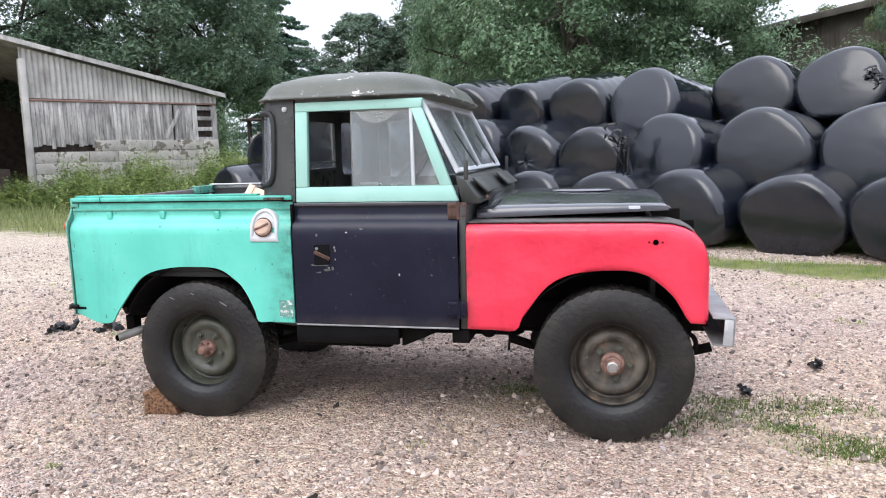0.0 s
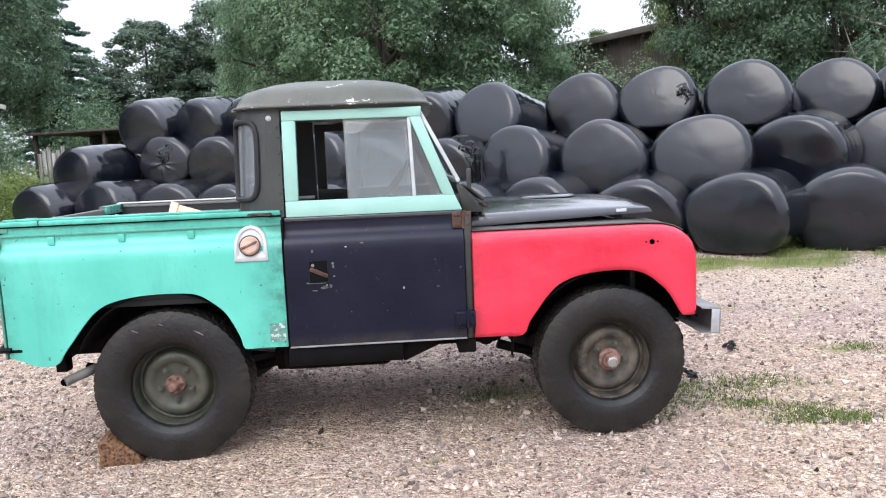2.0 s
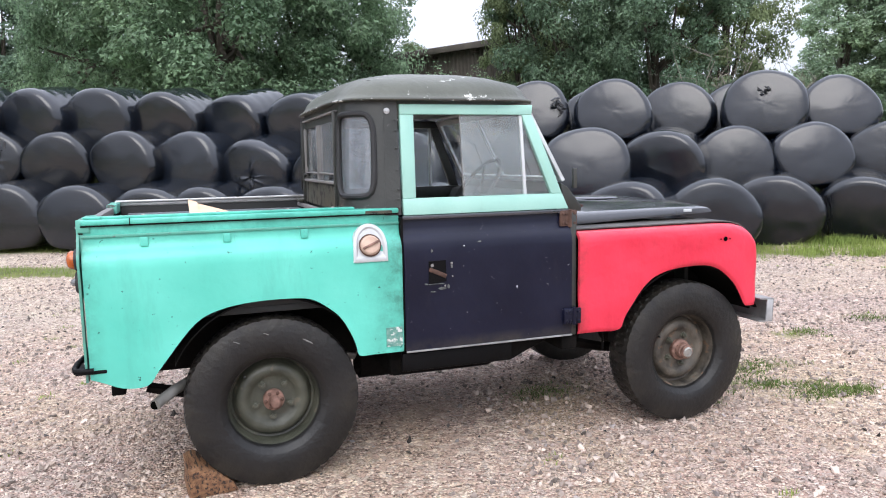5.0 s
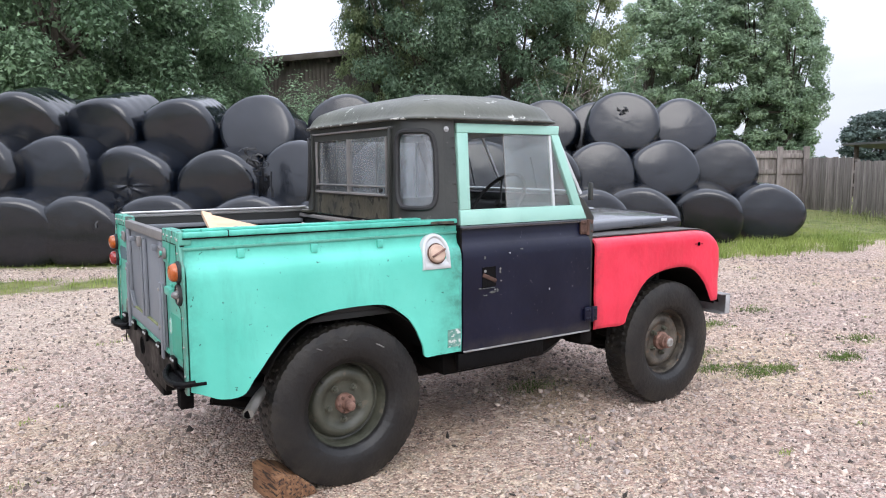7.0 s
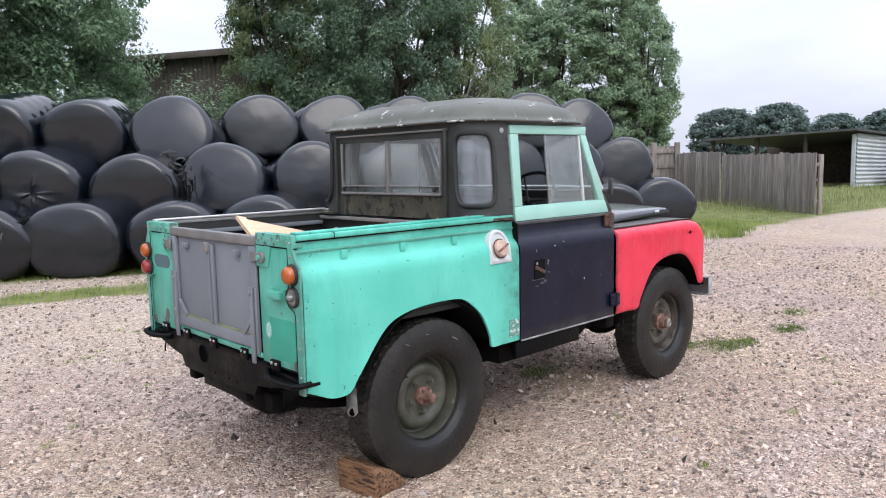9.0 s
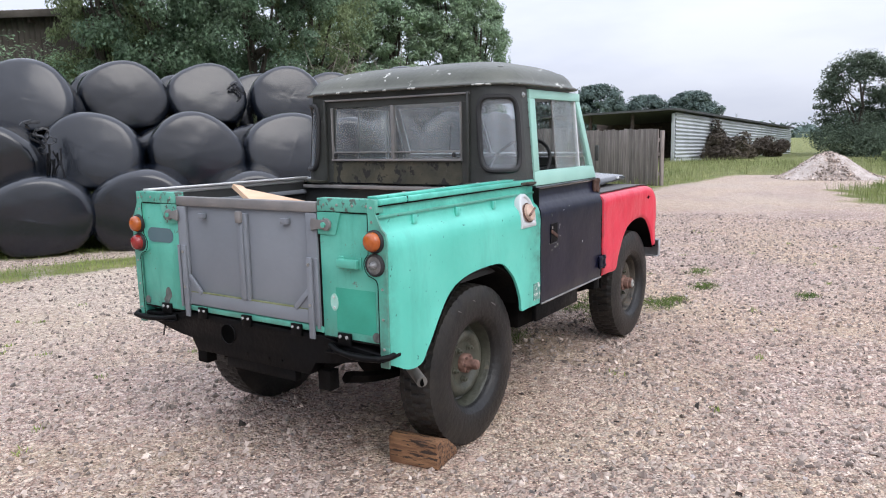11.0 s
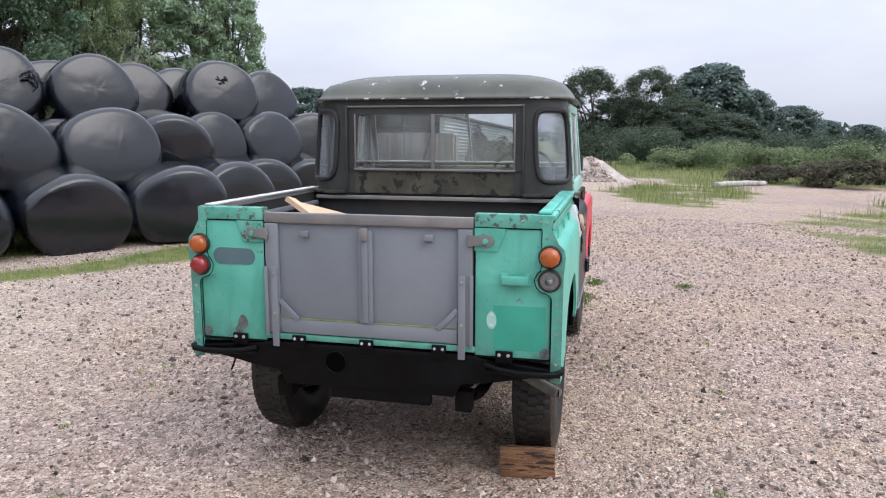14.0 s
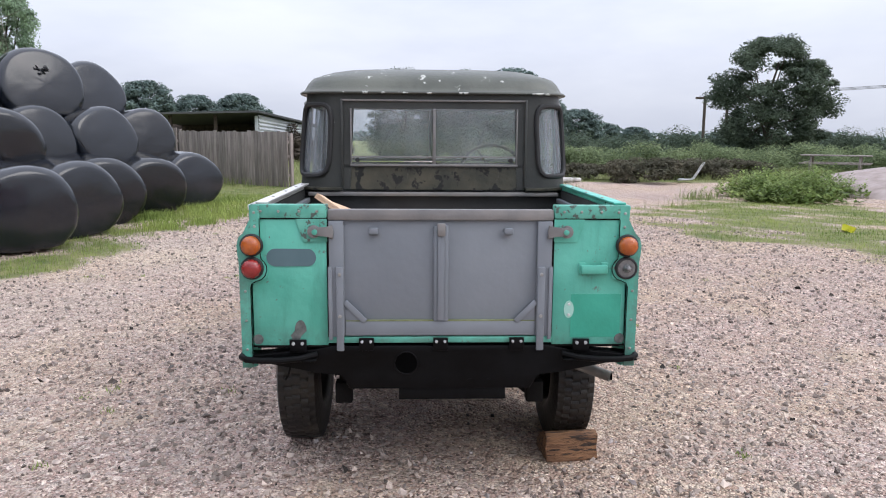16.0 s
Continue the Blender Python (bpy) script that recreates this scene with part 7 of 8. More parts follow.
for s in (-1, 1):
    u0, u1 = sorted((s * 0.456, s * 0.50))
    part("back_stile", sheet(bmesh.new(), [[shell(u, z) for u in (u0, u1)] for z in np.linspace(1.225, 1.66, 3)], lambda p: (0.018, 0, 0)), CAB_GREEN, cab)
    part("back_moulding", box(bmesh.new(), RX - 0.014, RX + 0.004, s * 0.497 - 0.006, s * 0.497 + 0.006, 1.235, 1.705, 0.002), CAB_GREEN, cab)
    part("glass_runner", box(bmesh.new(), RX - 0.006, RX + 0.012, s * 0.449 - 0.004, s * 0.449 + 0.004, 1.362, 1.66, 0.002), GREY_TRIM, cab, "pale metal glass runner")
    part("glass_knob", lathe(bmesh.new(), ((0.004, -0.02), (0.012, -0.018), (0.012, -0.006), (0.006, 0.0)), 12, "x", (RX - 0.004, s * 0.415, 1.385)), RUBBER, cab, "black glass knob")
part("back_moulding_top", box(bmesh.new(), RX - 0.006, RX + 0.012, -0.503, 0.503, 1.698, 1.708, 0.002), GREY_TRIM, cab)
part("glass_sill", box(bmesh.new(), RX - 0.012, RX + 0.016, -0.455, 0.455, 1.352, 1.364, 0.002), GREY_TRIM, cab, "pale metal window sill")
part("glass_bar", box(bmesh.new(), RX - 0.002, RX + 0.020, -0.445, 0.445, 1.398, 1.406, 0.002), GREY_TRIM, cab)
part("glass_divider", box(bmesh.new(), RX - 0.008, RX + 0.022, -0.009, 0.009, 1.364, 1.66, 0.003), GREY_TRIM, cab)
for y0, y1, x_ in ((-0.443, -0.012, RX + 0.008), (0.012, 0.443, RX + 0.016)):
    p_ = part("back_glass", box(bmesh.new(), x_, x_ + 0.004, y0, y1, 1.364, 1.66), PANE_HAZE, cab)
    p_.visible_shadow = False

# roof: domed with a drip rim


def roof_ring(d, z, n=72, x0=0.348, x1=1.372, hy=0.738, r=0.16):
    pts = []
    hx, cx = (x1 - x0) / 2 - d, (x0 + x1) / 2
    hy_ = hy - d
    rr = max(0.03, r - d * 0.25)
    for k in range(n):
        a = 2 * math.pi * (k + 0.5) / n
        e = 6.0 if d < 0.08 else 4.2
        den = (abs(math.cos(a)) ** e + abs(math.sin(a)) ** e) ** (1 / e)
        pts.append((cx + hx * math.cos(a) / den, hy_ * math.sin(a) / den, z))
    return pts


bm = bmesh.new()
rings = [roof_ring(d, z) for d, z in ((0.02, 1.738), (-0.006, 1.738), (-0.008, 1.744), (-0.004, 1.751), (0.010, 1.756), (0.020, 1.775), (0.034, 1.800), (0.058, 1.826), (0.095, 1.848), (0.15, 1.866), (0.23, 1.882), (0.33, 1.893), (0.42, 1.899), (0.48, 1.901))]
vr = [[bm.verts.new(p) for p in r] for r in rings]
for A, B in zip(vr, vr[1:]):
    for k in range(len(A)):
        bm.faces.new((A[k], A[(k + 1) % len(A)], B[(k + 1) % len(A)], B[k]))
bm.faces.new(vr[-1])
bm.faces.new(list(reversed(vr[0])))
roof = part("cab_roof", bm, ROOF_GREEN, truck, "domed olive roof with flaking paint and moss", 60)
part("drip_rail", tube(bmesh.new(), roof_ring(-0.006, 1.742, 60), 0.006, 6, True), DRIP, roof)
part("flaked_patch", lathe(bmesh.new(), ((0.001, 0.0), (0.0205, 0.0), (0.020, 0.002), (0.001, 0.002)), 7, "z", (0.52, -0.60, 1.838)), WHITE_TRIM, roof)

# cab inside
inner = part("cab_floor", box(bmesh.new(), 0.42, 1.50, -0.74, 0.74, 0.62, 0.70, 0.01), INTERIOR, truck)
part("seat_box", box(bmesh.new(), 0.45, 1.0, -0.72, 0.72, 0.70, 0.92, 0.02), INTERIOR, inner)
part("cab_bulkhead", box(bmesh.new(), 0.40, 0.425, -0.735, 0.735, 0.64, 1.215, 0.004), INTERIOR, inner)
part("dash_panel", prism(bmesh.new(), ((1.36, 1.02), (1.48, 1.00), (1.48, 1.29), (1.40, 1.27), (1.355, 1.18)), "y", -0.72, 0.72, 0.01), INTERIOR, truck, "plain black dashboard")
wheel_c, tilt = Vector((1.12, -0.40, 1.300)), Matrix.Rotation(radians(-52), 4, "Y")
bm = bmesh.new()
tube(bm, [wheel_c + (tilt @ Vector((0.20 * math.cos(a), 0.20 * math.sin(a), 0))) for a in np.linspace(0, 2 * math.pi, 32, endpoint=False)], 0.011, 8, True)
steer = part("steering_wheel", bm, RUBBER, truck, "thin-rimmed black steering wheel")
for a in (0.5, 2.64, 4.71):
    part("spoke", tube(bmesh.new(), [wheel_c + tilt @ Vector((0, 0, -0.03)), wheel_c + tilt @ Vector((0.20 * math.cos(a), 0.20 * math.sin(a), 0))], 0.007, 6), RUBBER, steer)
part("column", tube(bmesh.new(), [wheel_c + tilt @ Vector((0, 0, 0.0)), wheel_c + tilt @ Vector((0, 0, -0.30))], 0.022, 10), INTERIOR, steer)

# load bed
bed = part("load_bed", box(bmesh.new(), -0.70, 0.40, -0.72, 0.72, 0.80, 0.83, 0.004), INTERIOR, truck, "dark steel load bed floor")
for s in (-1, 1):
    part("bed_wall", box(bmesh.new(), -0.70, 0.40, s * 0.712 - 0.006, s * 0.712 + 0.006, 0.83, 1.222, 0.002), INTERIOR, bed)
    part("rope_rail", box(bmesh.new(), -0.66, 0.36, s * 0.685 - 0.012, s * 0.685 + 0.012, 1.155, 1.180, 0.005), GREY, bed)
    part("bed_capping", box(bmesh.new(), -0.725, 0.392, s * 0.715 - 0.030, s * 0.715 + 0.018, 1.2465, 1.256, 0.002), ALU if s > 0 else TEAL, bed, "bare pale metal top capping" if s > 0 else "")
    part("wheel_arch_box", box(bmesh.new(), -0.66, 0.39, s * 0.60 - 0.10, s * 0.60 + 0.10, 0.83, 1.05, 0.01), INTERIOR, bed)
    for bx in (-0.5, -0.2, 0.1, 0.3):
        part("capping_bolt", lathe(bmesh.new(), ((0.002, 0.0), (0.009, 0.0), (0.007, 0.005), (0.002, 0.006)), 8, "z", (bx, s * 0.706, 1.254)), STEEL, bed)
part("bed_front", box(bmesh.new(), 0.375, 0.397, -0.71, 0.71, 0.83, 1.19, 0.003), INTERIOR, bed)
part("front_capping", box(bmesh.new(), 0.335, 0.366, -0.680, 0.680, 1.192, 1.212, 0.003), GREY_TRIM, bed, "grey capping under the cab back")

# near-black sheet added behind the tail panels so their gaps look shaded
for s in (-1, 1):
    part("tail_backing", box(bmesh.new(), -0.7265, -0.705, *sorted((s * 0.45, s * 0.742)), 0.66, 1.19), UNDER, truck)
# tail: corner panels, tailgate, lights
for s in (-1, 1):
    y0, y1 = sorted((s * 0.455, s * 0.752))
    panel = part("tail_panel", box(bmesh.new(), -0.742, -0.728, y0, y1, 0.674, 1.188, 0.003), TEAL_WORN, truck, "worn teal tail panel beside the tailgate")
    prism_pts = [(s * 0.757, 0.585), (s * 0.799, 0.585), (s * 0.801, 1.02), (s * 0.805, 1.05), (s * 0.807, 1.085), (s * 0.80, 1.115), (s * 0.78, 1.135), (s * 0.752, 1.19), (s * 0.752, 1.245), (s * 0.715, 1.245), (s * 0.715, 1.03), (s * 0.69, 1.0), (s * 0.69, 0.955), (s * 0.757, 0.925)]
    strip = part("corner_strip", prism(bmesh.new(), prism_pts, "x", -0.752, -0.7425), TEAL_WORN, truck, "teal corner cap strip with rivets")
    y0, y1 = sorted((s * 0.452, s * 0.755))
    part("top_cap", box(bmesh.new(), -0.75, -0.70, y0, y1, 1.193, 1.246, 0.004), TEAL_CAP, panel)
    # near-black strips laid in the tail joints as their shadow lines
    part("cap_seam", box(bmesh.new(), -0.7455, -0.728, y0, y1, 1.1885, 1.1925, 0.0), UNDER, panel)
    seam = [(-0.7525, s * yy_, zz_) for yy_, zz_ in ((0.757, 0.60), (0.757, 0.915), (0.750, 0.932), (0.735, 0.940), (0.712, 0.948), (0.697, 0.965), (0.691, 0.985), (0.691, 1.0), (0.700, 1.018), (0.712, 1.03), (0.715, 1.05), (0.715, 1.19))]
    part("strip_seam", tube(bmesh.new(), seam, 0.0019, 5), UNDER, strip, "dark line put in as the shade where the strip overlaps")
    part("gate_gap", box(bmesh.new(), -0.7435, -0.728, *sorted((s * 0.4475, s * 0.4545)), 0.69, 1.19, 0.0), UNDER, panel)
    part("foot_seam", box(bmesh.new(), -0.7445, -0.728, y0, y1, 0.668, 0.6745, 0.0), UNDER, panel)
    part("gusset", prism(bmesh.new(), [(s * 0.452, 1.19), (s * 0.452, 1.10), (s * 0.545, 1.10), (s * 0.575, 1.19)], "x", -0.749, -0.7425), TEAL_WORN if s < 0 else TEAL_CAP, panel)
    for rz in (0.66, 0.78, 0.90, 1.16, 1.215):
        part("rivet", lathe(bmesh.new(), ((0.001, -0.005), (0.005, -0.004), (0.006, 0.0)), 8, "x", (-0.752, s * (0.778 if rz < 1.1 else 0.735), rz)), STEEL, strip)
    for ry in (0.49, 0.56, 0.64, 0.71):
        part("rivet", lathe(bmesh.new(), ((0.001, -0.005), (0.005, -0.004), (0.006, 0.0)), 8, "x", (-0.750, s * ry, 1.22)), STEEL, panel)
    for lz, mat, lab in ((1.086, AMBER, "round amber indicator lamp"), (0.994, RED_LENS if s > 0 else CLEAR_LENS, "round red tail lamp" if s > 0 else "round lamp with its lens gone")):
        base = part("tail_lamp", lathe(bmesh.new(), ((0.046, 0.001), (0.045, -0.009), (0.041, -0.013), (0.036, -0.013), (0.034, -0.004)), 28, "x", (-0.752, s * 0.748, lz)), RUBBER, truck, lab)
        part("lens", lathe(bmesh.new(), ((0.038, -0.008), (0.038, -0.024), (0.034, -0.033), (0.024, -0.040), (0.010, -0.043), (0.002, -0.0435)) if not (mat is CLEAR_LENS) else ((0.036, -0.010), (0.030, -0.006), (0.018, -0.006), (0.014, -0.026), (0.006, -0.034), (0.002, -0.035)), 24, "x", (-0.752, s * 0.748, lz)), mat, base)
    # lower brackets and bolts
    br = part("body_bracket", box(bmesh.new(), -0.758, -0.744, s * 0.575 - 0.034, s * 0.575 + 0.034, 0.648, 0.700, 0.003), CHASSIS, truck)
    for dy in (-0.018, 0.018):
        part("bolt", lathe(bmesh.new(), ((0.001, -0.006), (0.007, -0.005), (0.007, 0.0)), 8, "x", (-0.758, s * 0.575 + dy, 0.686)), GALV, br)
    part("worn_patch", lathe(bmesh.new(), ((0.001, -0.003), (0.020, -0.0025), (0.021, 0.0)), 14, "x", (-0.7425, s * 0.735, 0.70)), BARE, panel)
rp = [o for o in truck.children if o.name.startswith("tail_panel")]
handle = part("grab_handle", box(bmesh.new(), -0.775, -0.750, -0.669, -0.561, 0.972, 1.008, 0.007), TEAL_WORN, truck, "small teal grab handle")
for y_ in (-0.66, -0.570):
    part("handle_foot", box(bmesh.new(), -0.752, -0.742, y_ - 0.014, y_ + 0.014, 0.968, 1.016, 0.003), TEAL_WORN, handle)
part("touched_in_patch", box(bmesh.new(), -0.7435, -0.741, -0.735, -0.530, 0.705, 0.885, 0.0), TEAL_DARK, rp[0], "darker repainted square")
part("oval_plate", prism(bmesh.new(), [(-0.522 + 0.020 * math.cos(a), 0.822 + 0.036 * math.sin(a)) for a in np.linspace(0, 2 * math.pi, 16, endpoint=False)], "x", -0.746, -0.7425), MINT, rp[0], "small oval worn plate with screws")
for z_ in (0.800, 0.844):
    part("plate_screw", lathe(bmesh.new(), ((0.001, -0.004), (0.006, -0.003), (0.006, 0.0)), 8, "x", (-0.746, -0.522, z_)), ALU, rp[0])
oval = [(0.595 + (0.062 if math.cos(a) > 0 else -0.062) + 0.036 * math.cos(a), 1.035 + 0.036 * math.sin(a)) for a in np.linspace(-math.pi / 2, 1.5 * math.pi, 24, endpoint=False)]
part("primer_oval", prism(bmesh.new(), oval, "x", -0.7445, -0.7425), surf("blue_grey_primer", (0.075, 0.13, 0.15), (0.10, 0.16, 0.18), 6.0, 0.6), rp[1], "blue-grey primer patch")
part("bare_scar", prism(bmesh.new(), [(0.565 + 0.024 * math.cos(a) + (0.018 if math.sin(a) < 0 else 0), 0.735 + 0.045 * math.sin(a)) for a in np.linspace(0, 2 * math.pi, 14, endpoint=False)], "x", -0.7445, -0.7425), BARE, rp[1], "bare metal scar")

gate = part("tailgate", box(bmesh.new(), -0.735, -0.722, -0.447, 0.447, 0.712, 1.185, 0.002), GREY, truck, "grey primed drop tailgate with ribs and chains removed")
part("gate_inner", box(bmesh.new(), -0.7215, -0.714, -0.44, 0.44, 0.84, 1.184, 0.002), surf("rust_stained_grey_sheet", (0.30, 0.29, 0.27), (0.44, 0.42, 0.39), 6.0, 0.5, 0.65, 0.1, 0.1, 40, streak=(0.34, 0.17, 0.07), streak_scale=7.0, streak_at=0.56), gate, "pale rust-stained inner face")
part("gate_top_rail", box(bmesh.new(), -0.752, -0.715, -0.448, 0.448, 1.1855, 1.228, 0.005), GREY_TRIM, gate, "bare brownish top rail")
part("gate_bottom_rail", box(bmesh.new(), -0.750, -0.7355, -0.385, 0.385, 0.715, 0.775, 0.004), GREY, gate)
for s in (-1, 1):
    part("gate_stile", box(bmesh.new(), -0.752, -0.7355, s * 0.416 - 0.030, s * 0.416 + 0.030, 0.712, 1.183, 0.004), GREY, gate)
    part("hinge_strap", box(bmesh.new(), -0.764, -0.7525, s * 0.404 - 0.015, s * 0.404 + 0.015, 0.655, 1.00, 0.004), GREY, gate)
    part("strap_flange", box(bmesh.new(), -0.760, -0.7525, s * 0.442 - 0.008, s * 0.442 + 0.008, 0.70, 1.00, 0.003), GREY, gate)
    part("gate_gusset", prism(bmesh.new(), [(s * 0.385, 0.775), (s * 0.30, 0.775), (s * 0.385, 0.855)], "x", -0.748, -0.7355, 0.002), GREY, gate)
    part("gusset_lip", box(bmesh.new(), -0.755, -0.7485, -0.058, 0.058, -0.012, 0.012, 0.003, Matrix.Translation((0, s * 0.345, 0.815)) @ Matrix.Rotation(radians(45 * s), 4, "X")), GREY, gate)
    part("chain_tab", box(bmesh.new(), -0.762, -0.7355, s * 0.268 - 0.018, s * 0.268 + 0.018, 1.130, 1.155, 0.004), GREY, gate)
    # over-centre latch
    latch = part("gate_latch", lathe(bmesh.new(), ((0.004, -0.012), (0.024, -0.010), (0.026, 0.0)), 18, "x", (-0.752, s * 0.503, 1.140)), GREY_TRIM, gate, "worn cast tailgate latch")
    part("latch_arm", prism(bmesh.new(), [(s * 0.505, 1.158), (s * 0.462, 1.156), (s * 0.430, 1.168), (s * 0.424, 1.140), (s * 0.428, 1.112), (s * 0.462, 1.126), (s * 0.505, 1.122)], "x", -0.766, -0.7555, 0.003), GREY_TRIM, latch)
    part("latch_pin", lathe(bmesh.new(), ((0.002, -0.022), (0.011, -0.020), (0.011, -0.010)), 12, "x", (-0.752, s * 0.498, 1.140)), TEAL_WORN, latch)
    for bz in (0.80, 0.97):
        part("bolt", lathe(bmesh.new(), ((0.001, -0.006), (0.007, -0.005), (0.007, 0.0)), 8, "x", (-0.764, s * 0.404, bz)), STEEL, gate)
part("moss_line", box(bmesh.new(), -0.7495, -0.7355, -0.383, 0.383, 0.7752, 0.779, 0.0), surf("yellow_green_moss", (0.12, 0.14, 0.05), (0.22, 0.24, 0.12), 30.0, 0.9), gate, "thin line of moss on the rail")
part("gate_rib", box(bmesh.new(), -0.755, -0.7355, -0.030, 0.030, 0.775, 1.165, 0.006), GREY, gate)
part("rib_flute", box(bmesh.new(), -0.763, -0.7555, -0.015, 0.015, 0.78, 1.15, 0.005), GREY, gate)
part("rib_catch", box(bmesh.new(), -0.776, -0.7555, -0.016, 0.016, 1.125, 1.175, 0.005), GREY_TRIM, gate)
sill = part("rear_sill", box(bmesh.new(), -0.748, -0.70, -0.455, 0.455, 0.684, 0.710, 0.004), TEAL_WORN, truck, "worn teal rear body sill")
for y_ in (-0.31, 0.0, 0.30):
    br = part("sill_bracket", box(bmesh.new(), -0.762, -0.749, y_ - 0.030, y_ + 0.030, 0.655, 0.708, 0.003), CHASSIS, sill)
    for dy in (-0.017, 0.017):
        part("bolt", lathe(bmesh.new(), ((0.001, -0.006), (0.006, -0.005), (0.006, 0.0)), 8, "x", (-0.762, y_ + dy, 0.694)), GALV, br)

# chassis
cross = [(-0.80, 0.632), (-0.80, 0.618), (-0.50, 0.560), (-0.40, 0.552), (-0.37, 0.490), (0.37, 0.490), (0.40, 0.552), (0.50, 0.560), (0.80, 0.618), (0.80, 0.632), (0.52, 0.655), (0.44, 0.672), (-0.44, 0.672), (-0.52, 0.655)]
cm = part("rear_crossmember", prism(bmesh.new(), cross, "x", -0.748, -0.672, 0.004), CHASSIS, truck, "black painted rear crossmember with a drawbar hole")
# black disc on the crossmember, painted as the shaded hole
part("drawbar_hole", lathe(bmesh.new(), ((0.001, -0.0015), (0.046, -0.0015), (0.046, 0.0), (0.001, 0.0)), 24, "x", (-0.748, 0.140, 0.600)), BLACK, cm)
part("hole_lip", tube(bmesh.new(), [(-0.749, 0.140 + 0.047 * math.cos(a), 0.600 + 0.047 * math.sin(a)) for a in np.linspace(0, 2 * math.pi, 20, endpoint=False)], 0.003, 6, True), CHASSIS, cm)
for y_ in (-0.12, 0.02, -0.2):
    part("plate_bolt", lathe(bmesh.new(), ((0.001, -0.004), (0.008, -0.003), (0.008, 0.0)), 8, "x", (-0.748, y_, 0.525)), CHASSIS, cm)
for s in (-1, 1):
    y0, y1 = sorted((s * 0.50, s * 0.80))
    part("bumperette", tube(bmesh.new(), [(-0.755, s * 0.50, 0.640), (-0.785, s * 0.56, 0.632), (-0.800, s * 0.64, 0.628), (-0.800, s * 0.72, 0.628), (-0.790, s * 0.775, 0.630), (-0.760, s * 0.80, 0.632), (-0.72, s * 0.80, 0.632)], 0.013, 10), CHASSIS, cm, "chipped black bumperette bar")
    part("bumperette_plate", box(bmesh.new(), -0.790, -0.748, y0, y1 - 0.02 if s > 0 else y1, 0.618, 0.626, 0.003), CHASSIS, cm)
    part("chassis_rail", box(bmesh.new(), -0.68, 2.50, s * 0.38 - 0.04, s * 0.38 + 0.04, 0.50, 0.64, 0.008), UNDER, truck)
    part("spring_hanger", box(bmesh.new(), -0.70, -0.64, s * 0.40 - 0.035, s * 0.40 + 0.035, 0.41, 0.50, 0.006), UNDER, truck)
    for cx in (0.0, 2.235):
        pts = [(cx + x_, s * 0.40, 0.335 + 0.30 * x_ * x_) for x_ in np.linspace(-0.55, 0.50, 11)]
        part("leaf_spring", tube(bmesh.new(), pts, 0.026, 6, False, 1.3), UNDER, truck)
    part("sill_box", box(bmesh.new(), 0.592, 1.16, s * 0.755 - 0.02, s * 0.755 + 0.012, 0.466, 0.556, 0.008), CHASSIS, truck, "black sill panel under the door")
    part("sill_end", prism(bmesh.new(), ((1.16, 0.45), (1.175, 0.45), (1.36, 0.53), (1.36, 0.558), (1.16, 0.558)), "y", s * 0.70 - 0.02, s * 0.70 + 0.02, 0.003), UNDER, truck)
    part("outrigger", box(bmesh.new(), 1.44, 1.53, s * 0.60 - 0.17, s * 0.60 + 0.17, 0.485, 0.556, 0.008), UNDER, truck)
part("drawbar_plate", box(bmesh.new(), -0.74, -0.70, -0.27, 0.17, 0.440, 0.492, 0.005), CHASSIS, cm)
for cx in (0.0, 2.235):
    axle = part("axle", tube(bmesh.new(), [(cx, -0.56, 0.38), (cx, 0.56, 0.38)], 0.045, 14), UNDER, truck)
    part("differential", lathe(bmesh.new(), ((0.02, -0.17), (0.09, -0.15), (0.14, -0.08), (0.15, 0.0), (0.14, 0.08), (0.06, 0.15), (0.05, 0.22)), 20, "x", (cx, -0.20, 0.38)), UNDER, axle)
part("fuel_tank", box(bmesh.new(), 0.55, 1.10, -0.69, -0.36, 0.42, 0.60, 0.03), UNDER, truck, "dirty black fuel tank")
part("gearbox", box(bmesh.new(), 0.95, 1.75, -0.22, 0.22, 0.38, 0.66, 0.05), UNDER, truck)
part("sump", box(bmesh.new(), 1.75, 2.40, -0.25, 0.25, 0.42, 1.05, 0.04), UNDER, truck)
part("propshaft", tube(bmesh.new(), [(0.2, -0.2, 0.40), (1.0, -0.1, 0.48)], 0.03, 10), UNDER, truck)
ex = part("exhaust_pipe", tube(bmesh.new(), [(1.2, -0.42, 0.42), (0.6, -0.33, 0.44), (0.1, -0.42, 0.52), (-0.30, -0.52, 0.50), (-0.42, -0.66, 0.475), (-0.50, -0.775, 0.452)], 0.024, 14), surf("dull_exhaust_steel", (0.16, 0.155, 0.14), (0.30, 0.29, 0.27), 12.0, 0.5, 0.7, 0.5, 0.1, 50), truck, "bent dull steel exhaust tail pipe")
part("silencer", lathe(bmesh.new(), ((0.03, 0.0), (0.08, 0.02), (0.08, 0.42), (0.03, 0.44)), 18, "x", (0.45, -0.36, 0.42)), UNDER, ex)
# black disc over the pipe end, painted as its shaded bore
part("pipe_bore", lathe(bmesh.new(), ((0.001, 0.0), (0.018, 0.0), (0.018, -0.002), (0.001, -0.002)), 12, "y", (-0.5005, -0.7765, 0.4517)), BLACK, ex)
part("loose_wire", tube(bmesh.new(), [(1.72, -0.70, 0.57), (1.725, -0.70, 0.50), (1.72, -0.705, 0.44)], 0.006, 6), UNDER, truck)
